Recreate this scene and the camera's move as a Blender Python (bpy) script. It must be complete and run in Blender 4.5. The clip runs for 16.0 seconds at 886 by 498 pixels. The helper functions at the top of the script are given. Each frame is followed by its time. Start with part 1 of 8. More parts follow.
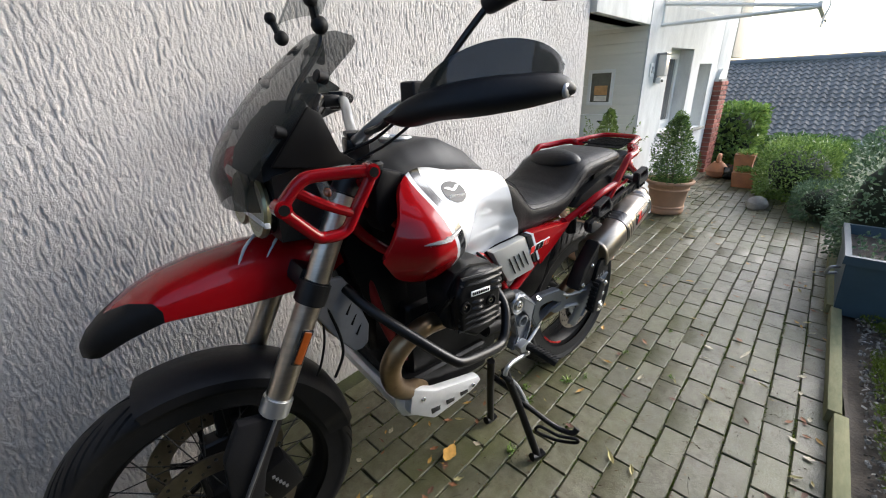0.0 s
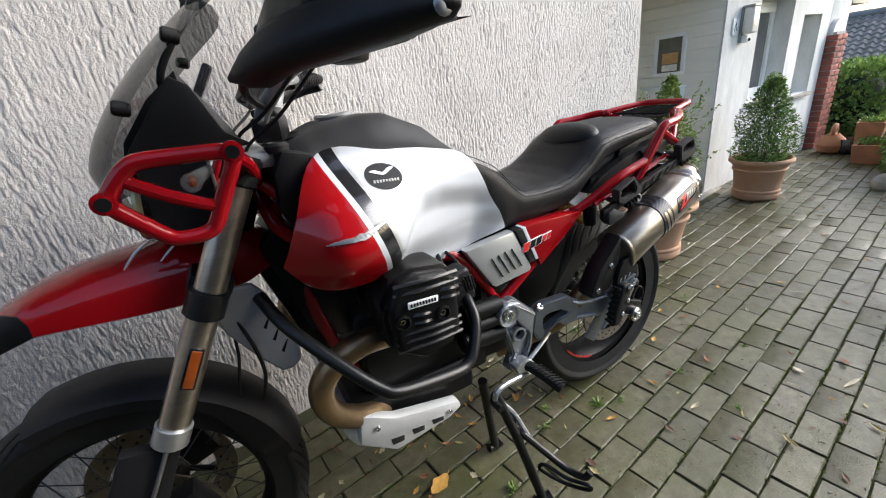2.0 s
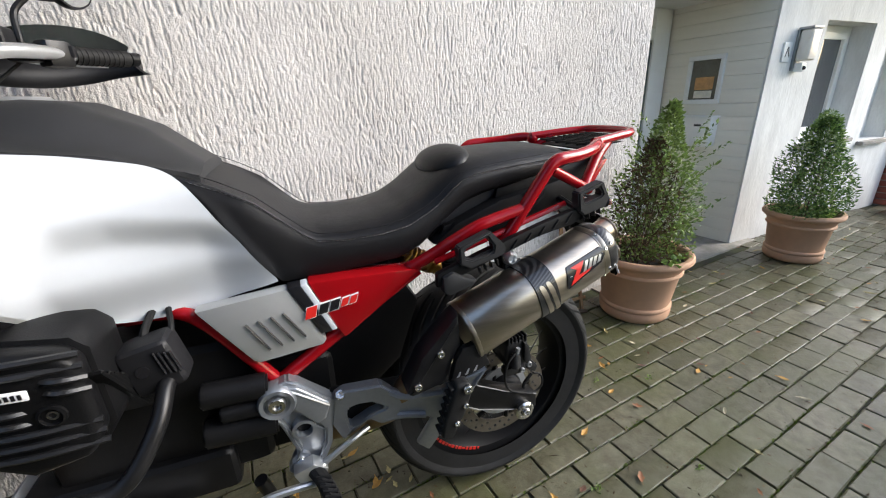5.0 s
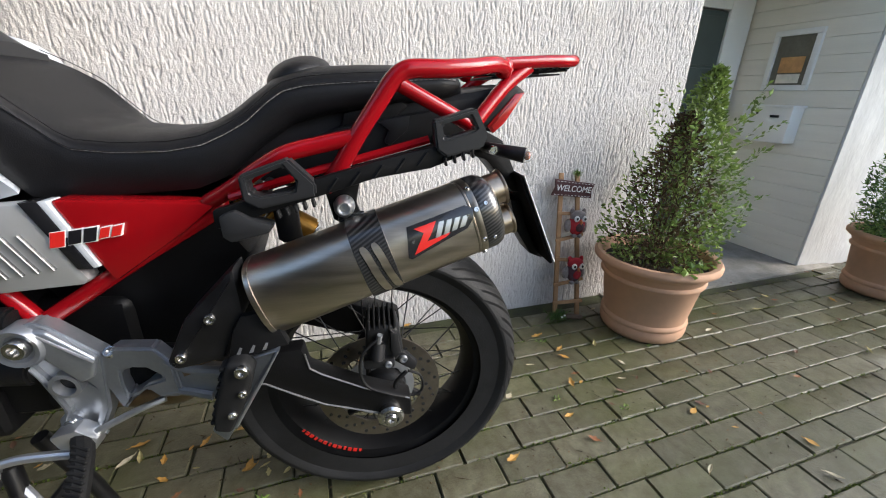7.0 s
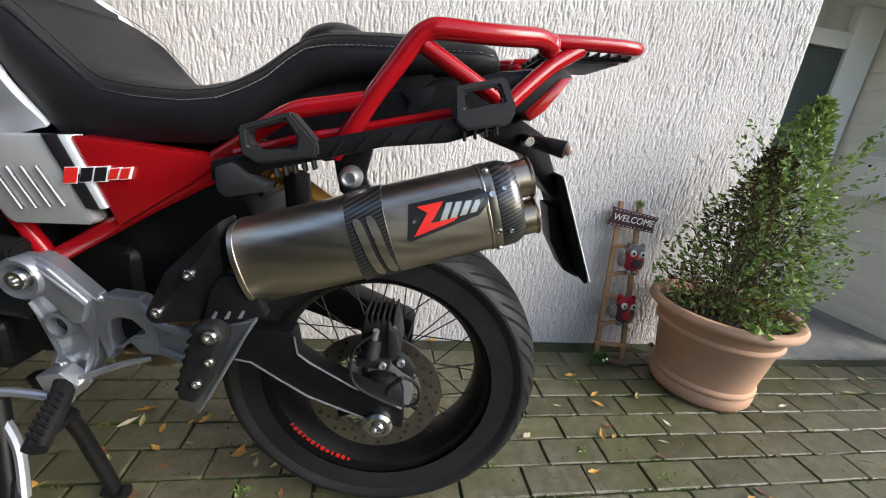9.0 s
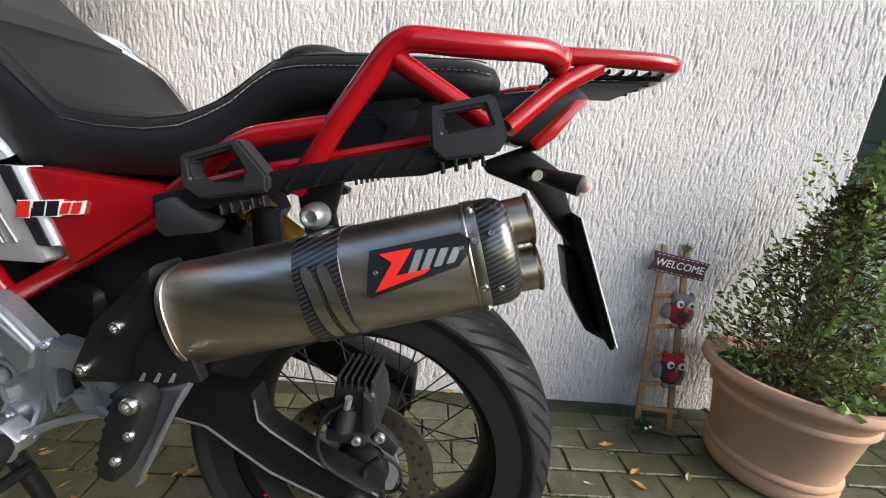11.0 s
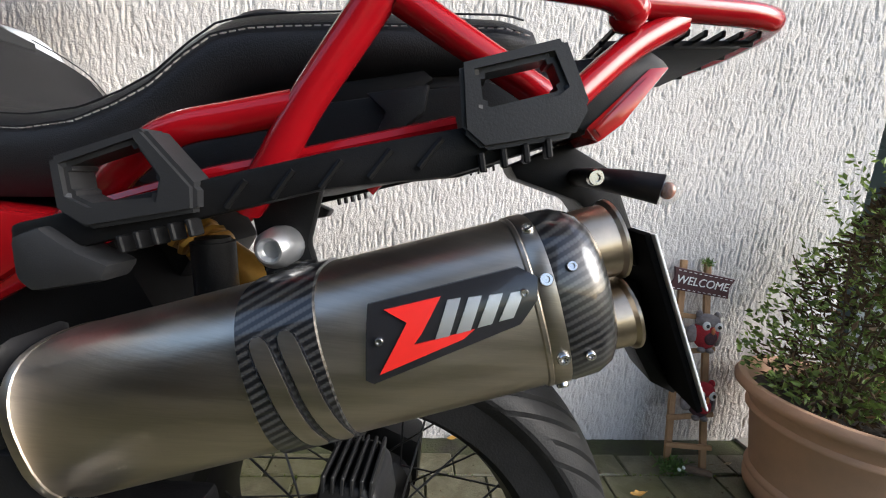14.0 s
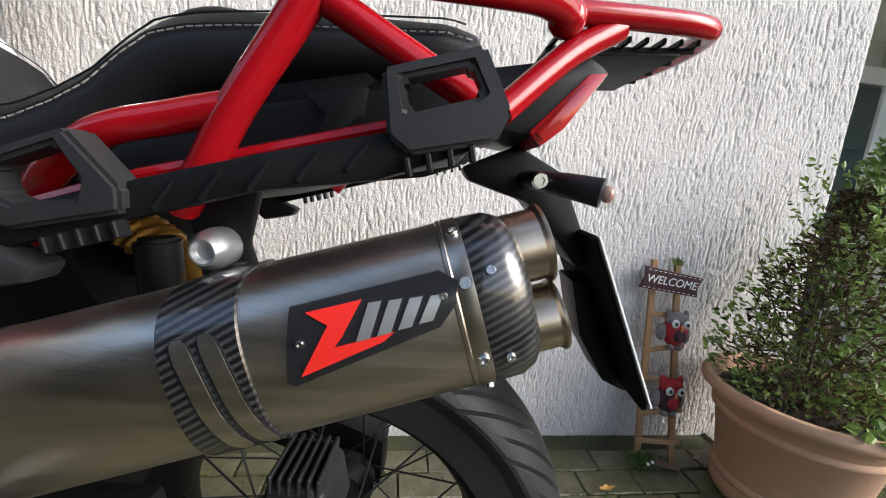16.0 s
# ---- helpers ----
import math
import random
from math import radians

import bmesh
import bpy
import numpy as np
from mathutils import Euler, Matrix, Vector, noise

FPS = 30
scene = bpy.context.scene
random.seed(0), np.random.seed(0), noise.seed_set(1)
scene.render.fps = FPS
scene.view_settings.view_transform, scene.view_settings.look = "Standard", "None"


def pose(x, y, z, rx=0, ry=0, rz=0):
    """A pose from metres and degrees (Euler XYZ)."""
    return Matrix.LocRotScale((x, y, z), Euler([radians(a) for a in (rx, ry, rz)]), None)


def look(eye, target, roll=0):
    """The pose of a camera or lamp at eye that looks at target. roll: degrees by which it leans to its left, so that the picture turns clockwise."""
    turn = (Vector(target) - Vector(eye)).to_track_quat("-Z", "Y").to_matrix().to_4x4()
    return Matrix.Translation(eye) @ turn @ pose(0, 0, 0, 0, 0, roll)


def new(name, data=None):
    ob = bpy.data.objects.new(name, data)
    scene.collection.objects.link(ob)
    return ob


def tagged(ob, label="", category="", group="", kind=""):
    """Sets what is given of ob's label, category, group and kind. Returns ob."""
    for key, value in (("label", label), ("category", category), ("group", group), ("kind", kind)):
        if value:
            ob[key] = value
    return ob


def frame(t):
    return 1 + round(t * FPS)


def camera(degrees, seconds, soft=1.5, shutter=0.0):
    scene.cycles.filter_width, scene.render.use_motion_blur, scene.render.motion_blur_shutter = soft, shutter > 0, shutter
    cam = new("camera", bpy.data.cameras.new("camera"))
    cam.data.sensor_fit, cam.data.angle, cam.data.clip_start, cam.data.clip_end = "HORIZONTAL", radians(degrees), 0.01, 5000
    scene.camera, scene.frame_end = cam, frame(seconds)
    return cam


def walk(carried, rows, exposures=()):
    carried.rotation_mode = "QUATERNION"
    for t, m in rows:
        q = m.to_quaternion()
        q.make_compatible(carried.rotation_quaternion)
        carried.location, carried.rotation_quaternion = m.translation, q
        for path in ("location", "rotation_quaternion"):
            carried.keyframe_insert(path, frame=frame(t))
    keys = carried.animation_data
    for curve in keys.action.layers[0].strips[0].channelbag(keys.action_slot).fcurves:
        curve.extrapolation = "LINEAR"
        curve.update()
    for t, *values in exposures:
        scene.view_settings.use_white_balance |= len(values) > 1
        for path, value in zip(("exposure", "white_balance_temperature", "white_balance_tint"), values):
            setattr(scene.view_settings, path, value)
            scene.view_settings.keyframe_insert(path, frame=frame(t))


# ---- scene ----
cam = camera(96.69, 16.0, 1.1)
PATH = [
    (0, (0.2480, 0.0218, 1.2323), (1.5893, 1.2943, 0.4696), -2.38),
    (0.5, (0.3025, 0.0168, 1.2221), (1.6123, 1.3152, 0.4486), -2.93),
    (1, (0.3783, 0.0093, 1.1966), (1.5563, 1.4346, 0.4345), -5.49),
    (1.5, (0.4749, -0.0255, 1.1715), (1.5660, 1.4698, 0.4142), -7.15),
    (2, (0.5851, -0.0291, 1.1388), (1.6465, 1.4903, 0.3873), -7.50),
    (2.5, (0.7028, -0.0001, 1.1335), (1.7579, 1.5265, 0.3876), -7.18),
    (3, (0.8128, -0.0202, 1.1191), (1.8632, 1.5147, 0.3837), -6.88),
    (3.5, (0.9130, -0.0620, 1.1086), (1.9338, 1.4973, 0.3829), -6.18),
    (4, (0.9755, -0.0712, 1.1084), (1.9608, 1.5143, 0.3906), -5.07),
    (4.2, (1.0109, -0.0739, 1.1102), (1.9802, 1.5220, 0.3935), -4.66),
    (6.3, (1.5549, -0.0295, 0.9917), (2.2704, 1.7065, 0.3030), 0.48),
    (6.5, (1.5872, -0.0383, 0.9814), (2.2671, 1.7039, 0.2727), 0.56),
    (7, (1.6574, -0.0542, 0.9366), (2.2609, 1.7052, 0.2017), 1.29),
    (7.5, (1.7032, -0.0559, 0.8987), (2.2501, 1.7186, 0.1556), 2.64),
    (8, (1.7259, -0.0389, 0.8806), (2.2169, 1.7673, 0.1760), 4.08),
    (8.5, (1.7388, -0.0311, 0.8637), (2.1596, 1.8091, 0.2030), 5.35),
    (8.7, (1.7375, -0.0249, 0.8647), (2.1253, 1.8282, 0.2202), 5.85),
    (10.8, (1.8275, 0.0502, 0.8574), (1.9491, 1.9794, 0.3442), 6.51),
    (11, (1.8271, 0.0841, 0.8608), (1.9536, 2.0224, 0.3842), 6.21),
    (11.5, (1.8042, 0.1334, 0.8721), (1.9529, 2.0852, 0.4619), 5.61),
    (12, (1.8243, 0.1605, 0.8661), (1.9643, 2.1206, 0.4944), 4.87),
    (12.5, (1.8087, 0.2089, 0.8676), (1.9293, 2.1755, 0.5243), 4.20),
    (13, (1.8185, 0.2053, 0.8593), (1.9540, 2.1698, 0.5093), 4.15),
    (13.5, (1.8114, 0.2198, 0.8485), (1.9837, 2.1795, 0.4880), 4.22),
    (14, (1.7987, 0.2405, 0.8355), (1.9976, 2.1968, 0.4704), 4.29),
    (14.5, (1.7958, 0.2562, 0.8267), (2.0232, 2.2081, 0.4544), 4.47),
    (15, (1.7950, 0.2428, 0.8369), (2.0425, 2.1912, 0.4597), 4.65),
    (15.5, (1.7948, 0.2437, 0.8335), (2.0542, 2.1908, 0.4574), 4.78),
    (16, (1.8368, 0.2345, 0.8427), (2.0978, 2.1819, 0.4694), 4.88),
]
walk(cam, [(t, look(eye, target, roll)) for t, eye, target, roll in PATH])

# world, sun and exposure
world = bpy.data.worlds.new("sky")
scene.world = world
world.use_nodes = True
nt = world.node_tree
sky = nt.nodes.new("ShaderNodeTexSky")
sky.sky_type = "NISHITA"
sky.sun_disc = False
sky.sun_elevation = radians(31)
sky.sun_rotation = radians(116)
sky.air_density, sky.dust_density, sky.ozone_density = 1.0, 2.5, 1.2
nt.nodes["Background"].inputs[1].default_value = 0.43
nt.links.new(sky.outputs[0], nt.nodes["Background"].inputs[0])
sun = new("sun", bpy.data.lights.new("sun", "SUN"))
sun.data.energy = 4.05
sun.data.angle = radians(40)
sun.data.color = (0.87, 0.935, 1.0)
sun.matrix_world = look((8.2, -3.2, 5.3), (0.0, 1.0, 0.0))
scene.view_settings.exposure = 0.0


# ---- materials ----
def rgb(c):
    return (*c, 1.0)


def surf(name, base, rough=0.5, metal=0.0, vary=0.12, scale=18.0, bump=0.0, bscale=250.0, coat=0.0, second=None, spec=0.5, stretch=(1, 1, 1), rvary=0.08, random_v=0.0, detail=5.0):
    """A surface with two scales of colour variation, a varied roughness and a fine relief."""
    m = bpy.data.materials.new(name)
    m.use_nodes = True
    t, L = m.node_tree, m.node_tree.links
    b = t.nodes["Principled BSDF"]
    co = t.nodes.new("ShaderNodeTexCoord")
    mp = t.nodes.new("ShaderNodeMapping")
    mp.inputs["Scale"].default_value = stretch
    L.new(co.outputs["Object"], mp.inputs["Vector"])
    n1 = t.nodes.new("ShaderNodeTexNoise")
    n1.inputs["Scale"].default_value, n1.inputs["Detail"].default_value = scale, detail
    L.new(mp.outputs[0], n1.inputs["Vector"])
    n2 = t.nodes.new("ShaderNodeTexNoise")
    n2.inputs["Scale"].default_value, n2.inputs["Detail"].default_value = scale * 9, 3
    L.new(mp.outputs[0], n2.inputs["Vector"])
    ramp = t.nodes.new("ShaderNodeValToRGB")
    ramp.color_ramp.elements[0].position, ramp.color_ramp.elements[1].position = 0.3, 0.72
    dark = second if second else tuple(max(0.0, c * (1 - vary)) for c in base)
    ramp.color_ramp.elements[0].color = rgb(dark)
    ramp.color_ramp.elements[1].color = rgb(base if second else tuple(min(1.0, c * (1 + vary * 0.6)) for c in base))
    mixf = t.nodes.new("ShaderNodeMath")
    mixf.operation = "MULTIPLY_ADD"
    mixf.inputs[1].default_value, mixf.inputs[2].default_value = 0.35, -0.17
    L.new(n2.outputs["Fac"], mixf.inputs[0])
    add = t.nodes.new("ShaderNodeMath")
    L.new(n1.outputs["Fac"], add.inputs[0])
    L.new(mixf.outputs[0], add.inputs[1])
    L.new(add.outputs[0], ramp.inputs["Fac"])
    col = ramp.outputs["Color"]
    if random_v:
        oi = t.nodes.new("ShaderNodeObjectInfo")
        mr = t.nodes.new("ShaderNodeMapRange")
        mr.inputs["To Min"].default_value, mr.inputs["To Max"].default_value = 1 - random_v, 1 + random_v
        L.new(oi.outputs["Random"], mr.inputs["Value"])
        hs = t.nodes.new("ShaderNodeHueSaturation")
        L.new(mr.outputs[0], hs.inputs["Value"])
        L.new(col, hs.inputs["Color"])
        col = hs.outputs["Color"]
    L.new(col, b.inputs["Base Color"])
    rr = t.nodes.new("ShaderNodeMapRange")
    rr.inputs["To Min"].default_value, rr.inputs["To Max"].default_value = max(0.02, rough - rvary), min(1.0, rough + rvary)
    L.new(n1.outputs["Fac"], rr.inputs["Value"])
    L.new(rr.outputs[0], b.inputs["Roughness"])
    b.inputs["Metallic"].default_value = metal
    b.inputs["Specular IOR Level"].default_value = spec
    b.inputs["Coat Weight"].default_value = coat
    b.inputs["Coat Roughness"].default_value = 0.04
    if bump:
        nb = t.nodes.new("ShaderNodeTexNoise")
        nb.inputs["Scale"].default_value, nb.inputs["Detail"].default_value = bscale, 4
        L.new(mp.outputs[0], nb.inputs["Vector"])
        bp = t.nodes.new("ShaderNodeBump")
        bp.inputs["Strength"].default_value, bp.inputs["Distance"].default_value = bump, 0.004
        L.new(nb.outputs["Fac"], bp.inputs["Height"])
        L.new(bp.outputs[0], b.inputs["Normal"])
    return m


def glassy(name, tint, rough=0.03, alpha=0.3, through_share=0.66):
    """A clear or smoked sheet: part see-through, part glossy."""
    m = bpy.data.materials.new(name)
    m.use_nodes = True
    t = m.node_tree
    b = t.nodes["Principled BSDF"]
    b.inputs["Base Color"].default_value = rgb(tint)
    b.inputs["Roughness"].default_value = rough
    tr = t.nodes.new("ShaderNodeBsdfTransparent")
    tr.inputs["Color"].default_value = rgb(tuple(min(1, c * 0.3 + through_share) for c in tint))
    mx = t.nodes.new("ShaderNodeMixShader")
    mx.inputs[0].default_value = alpha
    t.links.new(tr.outputs[0], mx.inputs[1])
    t.links.new(b.outputs[0], mx.inputs[2])
    t.links.new(mx.outputs[0], t.nodes["Material Output"].inputs["Surface"])
    return m


def carbon_weave(name):
    """Black twill weave under a clear coat."""
    m = bpy.data.materials.new(name)
    m.use_nodes = True
    t, L = m.node_tree, m.node_tree.links
    b = t.nodes["Principled BSDF"]
    co = t.nodes.new("ShaderNodeTexCoord")
    mp = t.nodes.new("ShaderNodeMapping")
    mp.inputs["Rotation"].default_value = (0, radians(55), 0)
    L.new(co.outputs["Object"], mp.inputs["Vector"])
    w1 = t.nodes.new("ShaderNodeTexWave")
    w1.wave_type, w1.bands_direction = "BANDS", "X"
    w1.inputs["Scale"].default_value, w1.inputs["Distortion"].default_value = 64.0, 0.0
    L.new(mp.outputs[0], w1.inputs["Vector"])
    w2 = t.nodes.new("ShaderNodeTexWave")
    w2.wave_type, w2.bands_direction = "BANDS", "Z"
    w2.inputs["Scale"].default_value = 125.0
    L.new(mp.outputs[0], w2.inputs["Vector"])
    half = t.nodes.new("ShaderNodeMath")
    half.operation = "MULTIPLY_ADD"
    half.inputs[1].default_value, half.inputs[2].default_value = 0.28, 0.72
    L.new(w2.outputs["Fac"], half.inputs[0])
    mu = t.nodes.new("ShaderNodeMath")
    mu.operation = "MULTIPLY"
    L.new(w1.outputs["Fac"], mu.inputs[0])
    L.new(half.outputs[0], mu.inputs[1])
    ramp = t.nodes.new("ShaderNodeValToRGB")
    ramp.color_ramp.elements[0].color = (0.006, 0.006, 0.007, 1)
    ramp.color_ramp.elements[1].color = (0.045, 0.045, 0.045, 1)
    ramp.color_ramp.elements[0].position, ramp.color_ramp.elements[1].position = 0.25, 0.75
    L.new(mu.outputs[0], ramp.inputs[0])
    L.new(ramp.outputs[0], b.inputs["Base Color"])
    b.inputs["Roughness"].default_value = 0.35
    b.inputs["Metallic"].default_value = 0.3
    b.inputs["Coat Weight"].default_value = 0.8
    return m


red_paint = surf("red_paint", (0.30, 0.004, 0.007), 0.20, vary=0.06, scale=6, coat=0.55, rvary=0.03, spec=0.12)
red_tube = surf("red_tube", (0.28, 0.004, 0.008), 0.18, vary=0.08, scale=8, coat=0.4, rvary=0.03, spec=0.15)
white_paint = surf("white_paint", (0.53, 0.56, 0.60), 0.24, vary=0.03, scale=5, coat=0.6, rvary=0.03)
silver_paint = surf("silver_paint", (0.50, 0.51, 0.51), 0.36, metal=0.55, vary=0.05, scale=9, coat=0.4)
black_gloss = surf("black_gloss", (0.012, 0.012, 0.014), 0.2, vary=0.2, scale=9, coat=0.5)
black_plastic = surf("black_plastic", (0.007, 0.007, 0.0075), 0.5, vary=0.3, scale=14, bump=0.10, bscale=900, spec=0.16)
soft_plastic = surf("soft_plastic", (0.012, 0.012, 0.0135), 0.45, vary=0.25, scale=12, bump=0.12, bscale=1100, spec=0.22)
grey_plastic = surf("grey_plastic", (0.020, 0.0205, 0.022), 0.48, vary=0.15, scale=12, bump=0.08, bscale=800, spec=0.3)
rubber = surf("rubber", (0.009, 0.009, 0.0092), 0.62, vary=0.35, scale=12, bump=0.12, bscale=500, spec=0.22)
tyre_rubber = surf("tyre_rubber", (0.014, 0.014, 0.0145), 0.55, vary=0.4, scale=9, bump=0.15, bscale=350, spec=0.22)
leather = surf("leather", (0.009, 0.009, 0.0102), 0.44, vary=0.25, scale=10, bump=0.22, bscale=750, spec=0.22)
thread = surf("thread", (0.45, 0.43, 0.42), 0.8, vary=0.2, scale=90)
titanium = surf("titanium", (0.50, 0.445, 0.375), 0.33, metal=1.0, vary=0.16, scale=7, bump=0.05, bscale=60, stretch=(1, 1, 14), rvary=0.09)
alu = surf("alu", (0.55, 0.56, 0.57), 0.32, metal=0.85, vary=0.1, scale=11, bump=0.05, bscale=500)
alu_dull = surf("alu_dull", (0.35, 0.36, 0.38), 0.44, metal=0.75, vary=0.14, scale=14, bump=0.08, bscale=600)
steel = surf("steel", (0.60, 0.59, 0.57), 0.22, metal=1.0, vary=0.1, scale=20)
disc_steel = surf("disc_steel", (0.26, 0.23, 0.20), 0.38, metal=1.0, vary=0.25, scale=10)
bronze_pipe = surf("bronze_pipe", (0.30, 0.21, 0.12), 0.34, metal=0.9, vary=0.35, scale=8)
engine_black = surf("engine_black", (0.006, 0.006, 0.0065), 0.40, vary=0.3, scale=14, bump=0.12, bscale=420, spec=0.18)
frame_black = surf("frame_black", (0.007, 0.007, 0.0075), 0.36, vary=0.2, scale=14, bump=0.04, bscale=500, spec=0.3)
gold_spring = surf("gold_spring", (0.45, 0.24, 0.05), 0.35, metal=0.8, vary=0.2, scale=20)
carbon = carbon_weave("carbon")
amber = surf("amber", (0.26, 0.055, 0.008), 0.2, vary=0.15, scale=60, coat=0.6)
red_lens = surf("red_lens", (0.38, 0.01, 0.01), 0.15, vary=0.1, scale=60, coat=1.0)
clear_lens = glassy("clear_lens", (0.8, 0.8, 0.78), 0.04, 0.14)
smoked_screen = glassy("smoked_screen", (0.02, 0.025, 0.025), 0.05, 0.62, 0.45)
clear_screen = glassy("clear_screen", (0.12, 0.15, 0.14), 0.05, 0.22, 0.52)
mirror_glass = surf("mirror_glass", (0.85, 0.86, 0.86), 0.03, metal=1.0, vary=0.01, rvary=0.01)
badge_white = surf("badge_white", (0.78, 0.78, 0.78), 0.4, vary=0.04)
decal_red = surf("decal_red", (0.62, 0.02, 0.015), 0.35, vary=0.05, coat=0.4)


# ---- mesh helpers ----
def finish(bm, angle=35, smooth=True):
    bmesh.ops.remove_doubles(bm, verts=bm.verts, dist=1e-6)
    bmesh.ops.recalc_face_normals(bm, faces=bm.faces)
    me = bpy.data.meshes.new("mesh")
    bm.to_mesh(me)
    bm.free()
    if smooth:
        me.polygons.foreach_set("use_smooth", [True] * len(me.polygons))
        me.set_sharp_from_angle(angle=radians(angle))
    return me


def part(name, bm, material, parent=None, label="", angle=35):
    """Links a bmesh as one mesh object under a thing or a part."""
    me = finish(bm, angle)
    me.name = name
    me.materials.append(material)
    ob = new(name, me)
    if parent is not None:
        ob.parent = parent
    if label:
        tagged(ob, label)
    return ob


def pieces(name, bm, material, parent, label=""):
    """Links each loose piece of a bmesh as a part of its own."""
    bm.verts.ensure_lookup_table()
    seen, out = set(), []
    for f0 in list(bm.faces):
        if f0 in seen:
            continue
        stack, island = [f0], []
        seen.add(f0)
        while stack:
            f = stack.pop()
            island.append(f)
            for e in f.edges:
                for g in e.link_faces:
                    if g not in seen:
                        seen.add(g)
                        stack.append(g)
        b, vm = bmesh.new(), {}
        for f in island:
            for v in f.verts:
                if v not in vm:
                    vm[v] = b.verts.new(v.co)
            b.faces.new([vm[v] for v in f.verts])
        out.append(part(name, b, material, parent, label))
    bm.free()
    return out


def thing(name, label, category, where=None, group=""):
    ob = new(name)
    ob.empty_display_size = 0.1
    if where is not None:
        ob.matrix_world = where
    return tagged(ob, label, category, group)


def curve_points(pts, per=6, closed=False):
    """A smooth run of points through pts (Catmull-Rom)."""
    P = [Vector(p) for p in pts]
    n = len(P)
    if n < 3:
        return P
    out = []
    for i in range(n if closed else n - 1):
        a, b, c, d = (P[(i - 1) % n], P[i], P[(i + 1) % n], P[(i + 2) % n]) if closed else (P[max(i - 1, 0)], P[i], P[i + 1], P[min(i + 2, n - 1)])
        for k in range(per):
            t = k / per
            out.append(0.5 * (2 * b + (c - a) * t + (2 * a - 5 * b + 4 * c - d) * t * t + (3 * b - a - 3 * c + d) * t ** 3))
    if not closed:
        out.append(P[-1])
    return out


def tube(pts, r, seg=10, smooth=6, closed=False, bm=None, caps=True, flat=1.0):
    """A round bar along pts; r is a number or one radius for each end."""
    bm = bm or bmesh.new()
    P = curve_points(pts, smooth, closed) if smooth > 1 else [Vector(p) for p in pts]
    n = len(P)
    rings, up = [], None
    for i, p in enumerate(P):
        d = (P[(i + 1) % n] - P[i - 1]) if closed else (P[min(i + 1, n - 1)] - P[max(i - 1, 0)])
        d.normalize()
        if up is None:
            up = Vector((0, 0, 1)) if abs(d.z) < 0.9 else Vector((1, 0, 0))
        side = d.cross(up).normalized()
        up = side.cross(d).normalized()
        rad = r if not isinstance(r, (tuple, list)) else r[0] + (r[1] - r[0]) * i / (n - 1)
        rings.append([bm.verts.new(p + rad * (math.cos(a) * side + flat * math.sin(a) * up)) for a in (2 * math.pi * k / seg for k in range(seg))])
    for i in range(n if closed else n - 1):
        A, B = rings[i], rings[(i + 1) % n]
        for k in range(seg):
            bm.faces.new((A[k], A[(k + 1) % seg], B[(k + 1) % seg], B[k]))
    if caps and not closed:
        bm.faces.new(rings[0][::-1])
        bm.faces.new(rings[-1])
    return bm


def loft(rings, bm=None, caps=True, closed=True):
    """Skins rings of points that have one count."""
    bm = bm or bmesh.new()
    R = [[bm.verts.new(p) for p in ring] for ring in rings]
    n = len(R[0])
    for a, b in zip(R, R[1:]):
        for k in range(n if closed else n - 1):
            bm.faces.new((a[k], a[(k + 1) % n], b[(k + 1) % n], b[k]))
    if caps and closed:
        bm.faces.new(R[0][::-1])
        bm.faces.new(R[-1])
    return bm


def box(c, s, bevel=0.0, bm=None, rot=None, seg=2):
    """A bevelled block round c with sides s; rot: a matrix turning it about its centre."""
    bm2 = bmesh.new()
    bmesh.ops.create_cube(bm2, size=1.0)
    for v in bm2.verts:
        v.co = Vector((v.co.x * s[0], v.co.y * s[1], v.co.z * s[2]))
    if bevel:
        bmesh.ops.bevel(bm2, geom=bm2.edges[:], offset=bevel, segments=seg, affect="EDGES", profile=0.6)
    m = Matrix.Translation(c) @ (rot.to_4x4() if rot else Matrix())
    bmesh.ops.transform(bm2, matrix=m, verts=bm2.verts)
    return merge(bm, bm2)


def merge(bm, other):
    if bm is None:
        return other
    me = bpy.data.meshes.new("join")
    other.to_mesh(me)
    other.free()
    bm.from_mesh(me)
    bpy.data.meshes.remove(me)
    return bm


def plate(poly, v0, v1, bevel=0.004, bm=None, seg=2):
    """A plate with the outline poly in (u, w), from v0 to v1 across."""
    b2 = bmesh.new()
    f = b2.faces.new([b2.verts.new((u, v0, w)) for u, w in poly])
    ext = bmesh.ops.extrude_face_region(b2, geom=[f])
    vs = [g for g in ext["geom"] if isinstance(g, bmesh.types.BMVert)]
    bmesh.ops.translate(b2, vec=(0, v1 - v0, 0), verts=vs)
    if bevel:
        bmesh.ops.bevel(b2, geom=b2.edges[:], offset=bevel, segments=seg, affect="EDGES", profile=0.6)
    return merge(bm, b2)


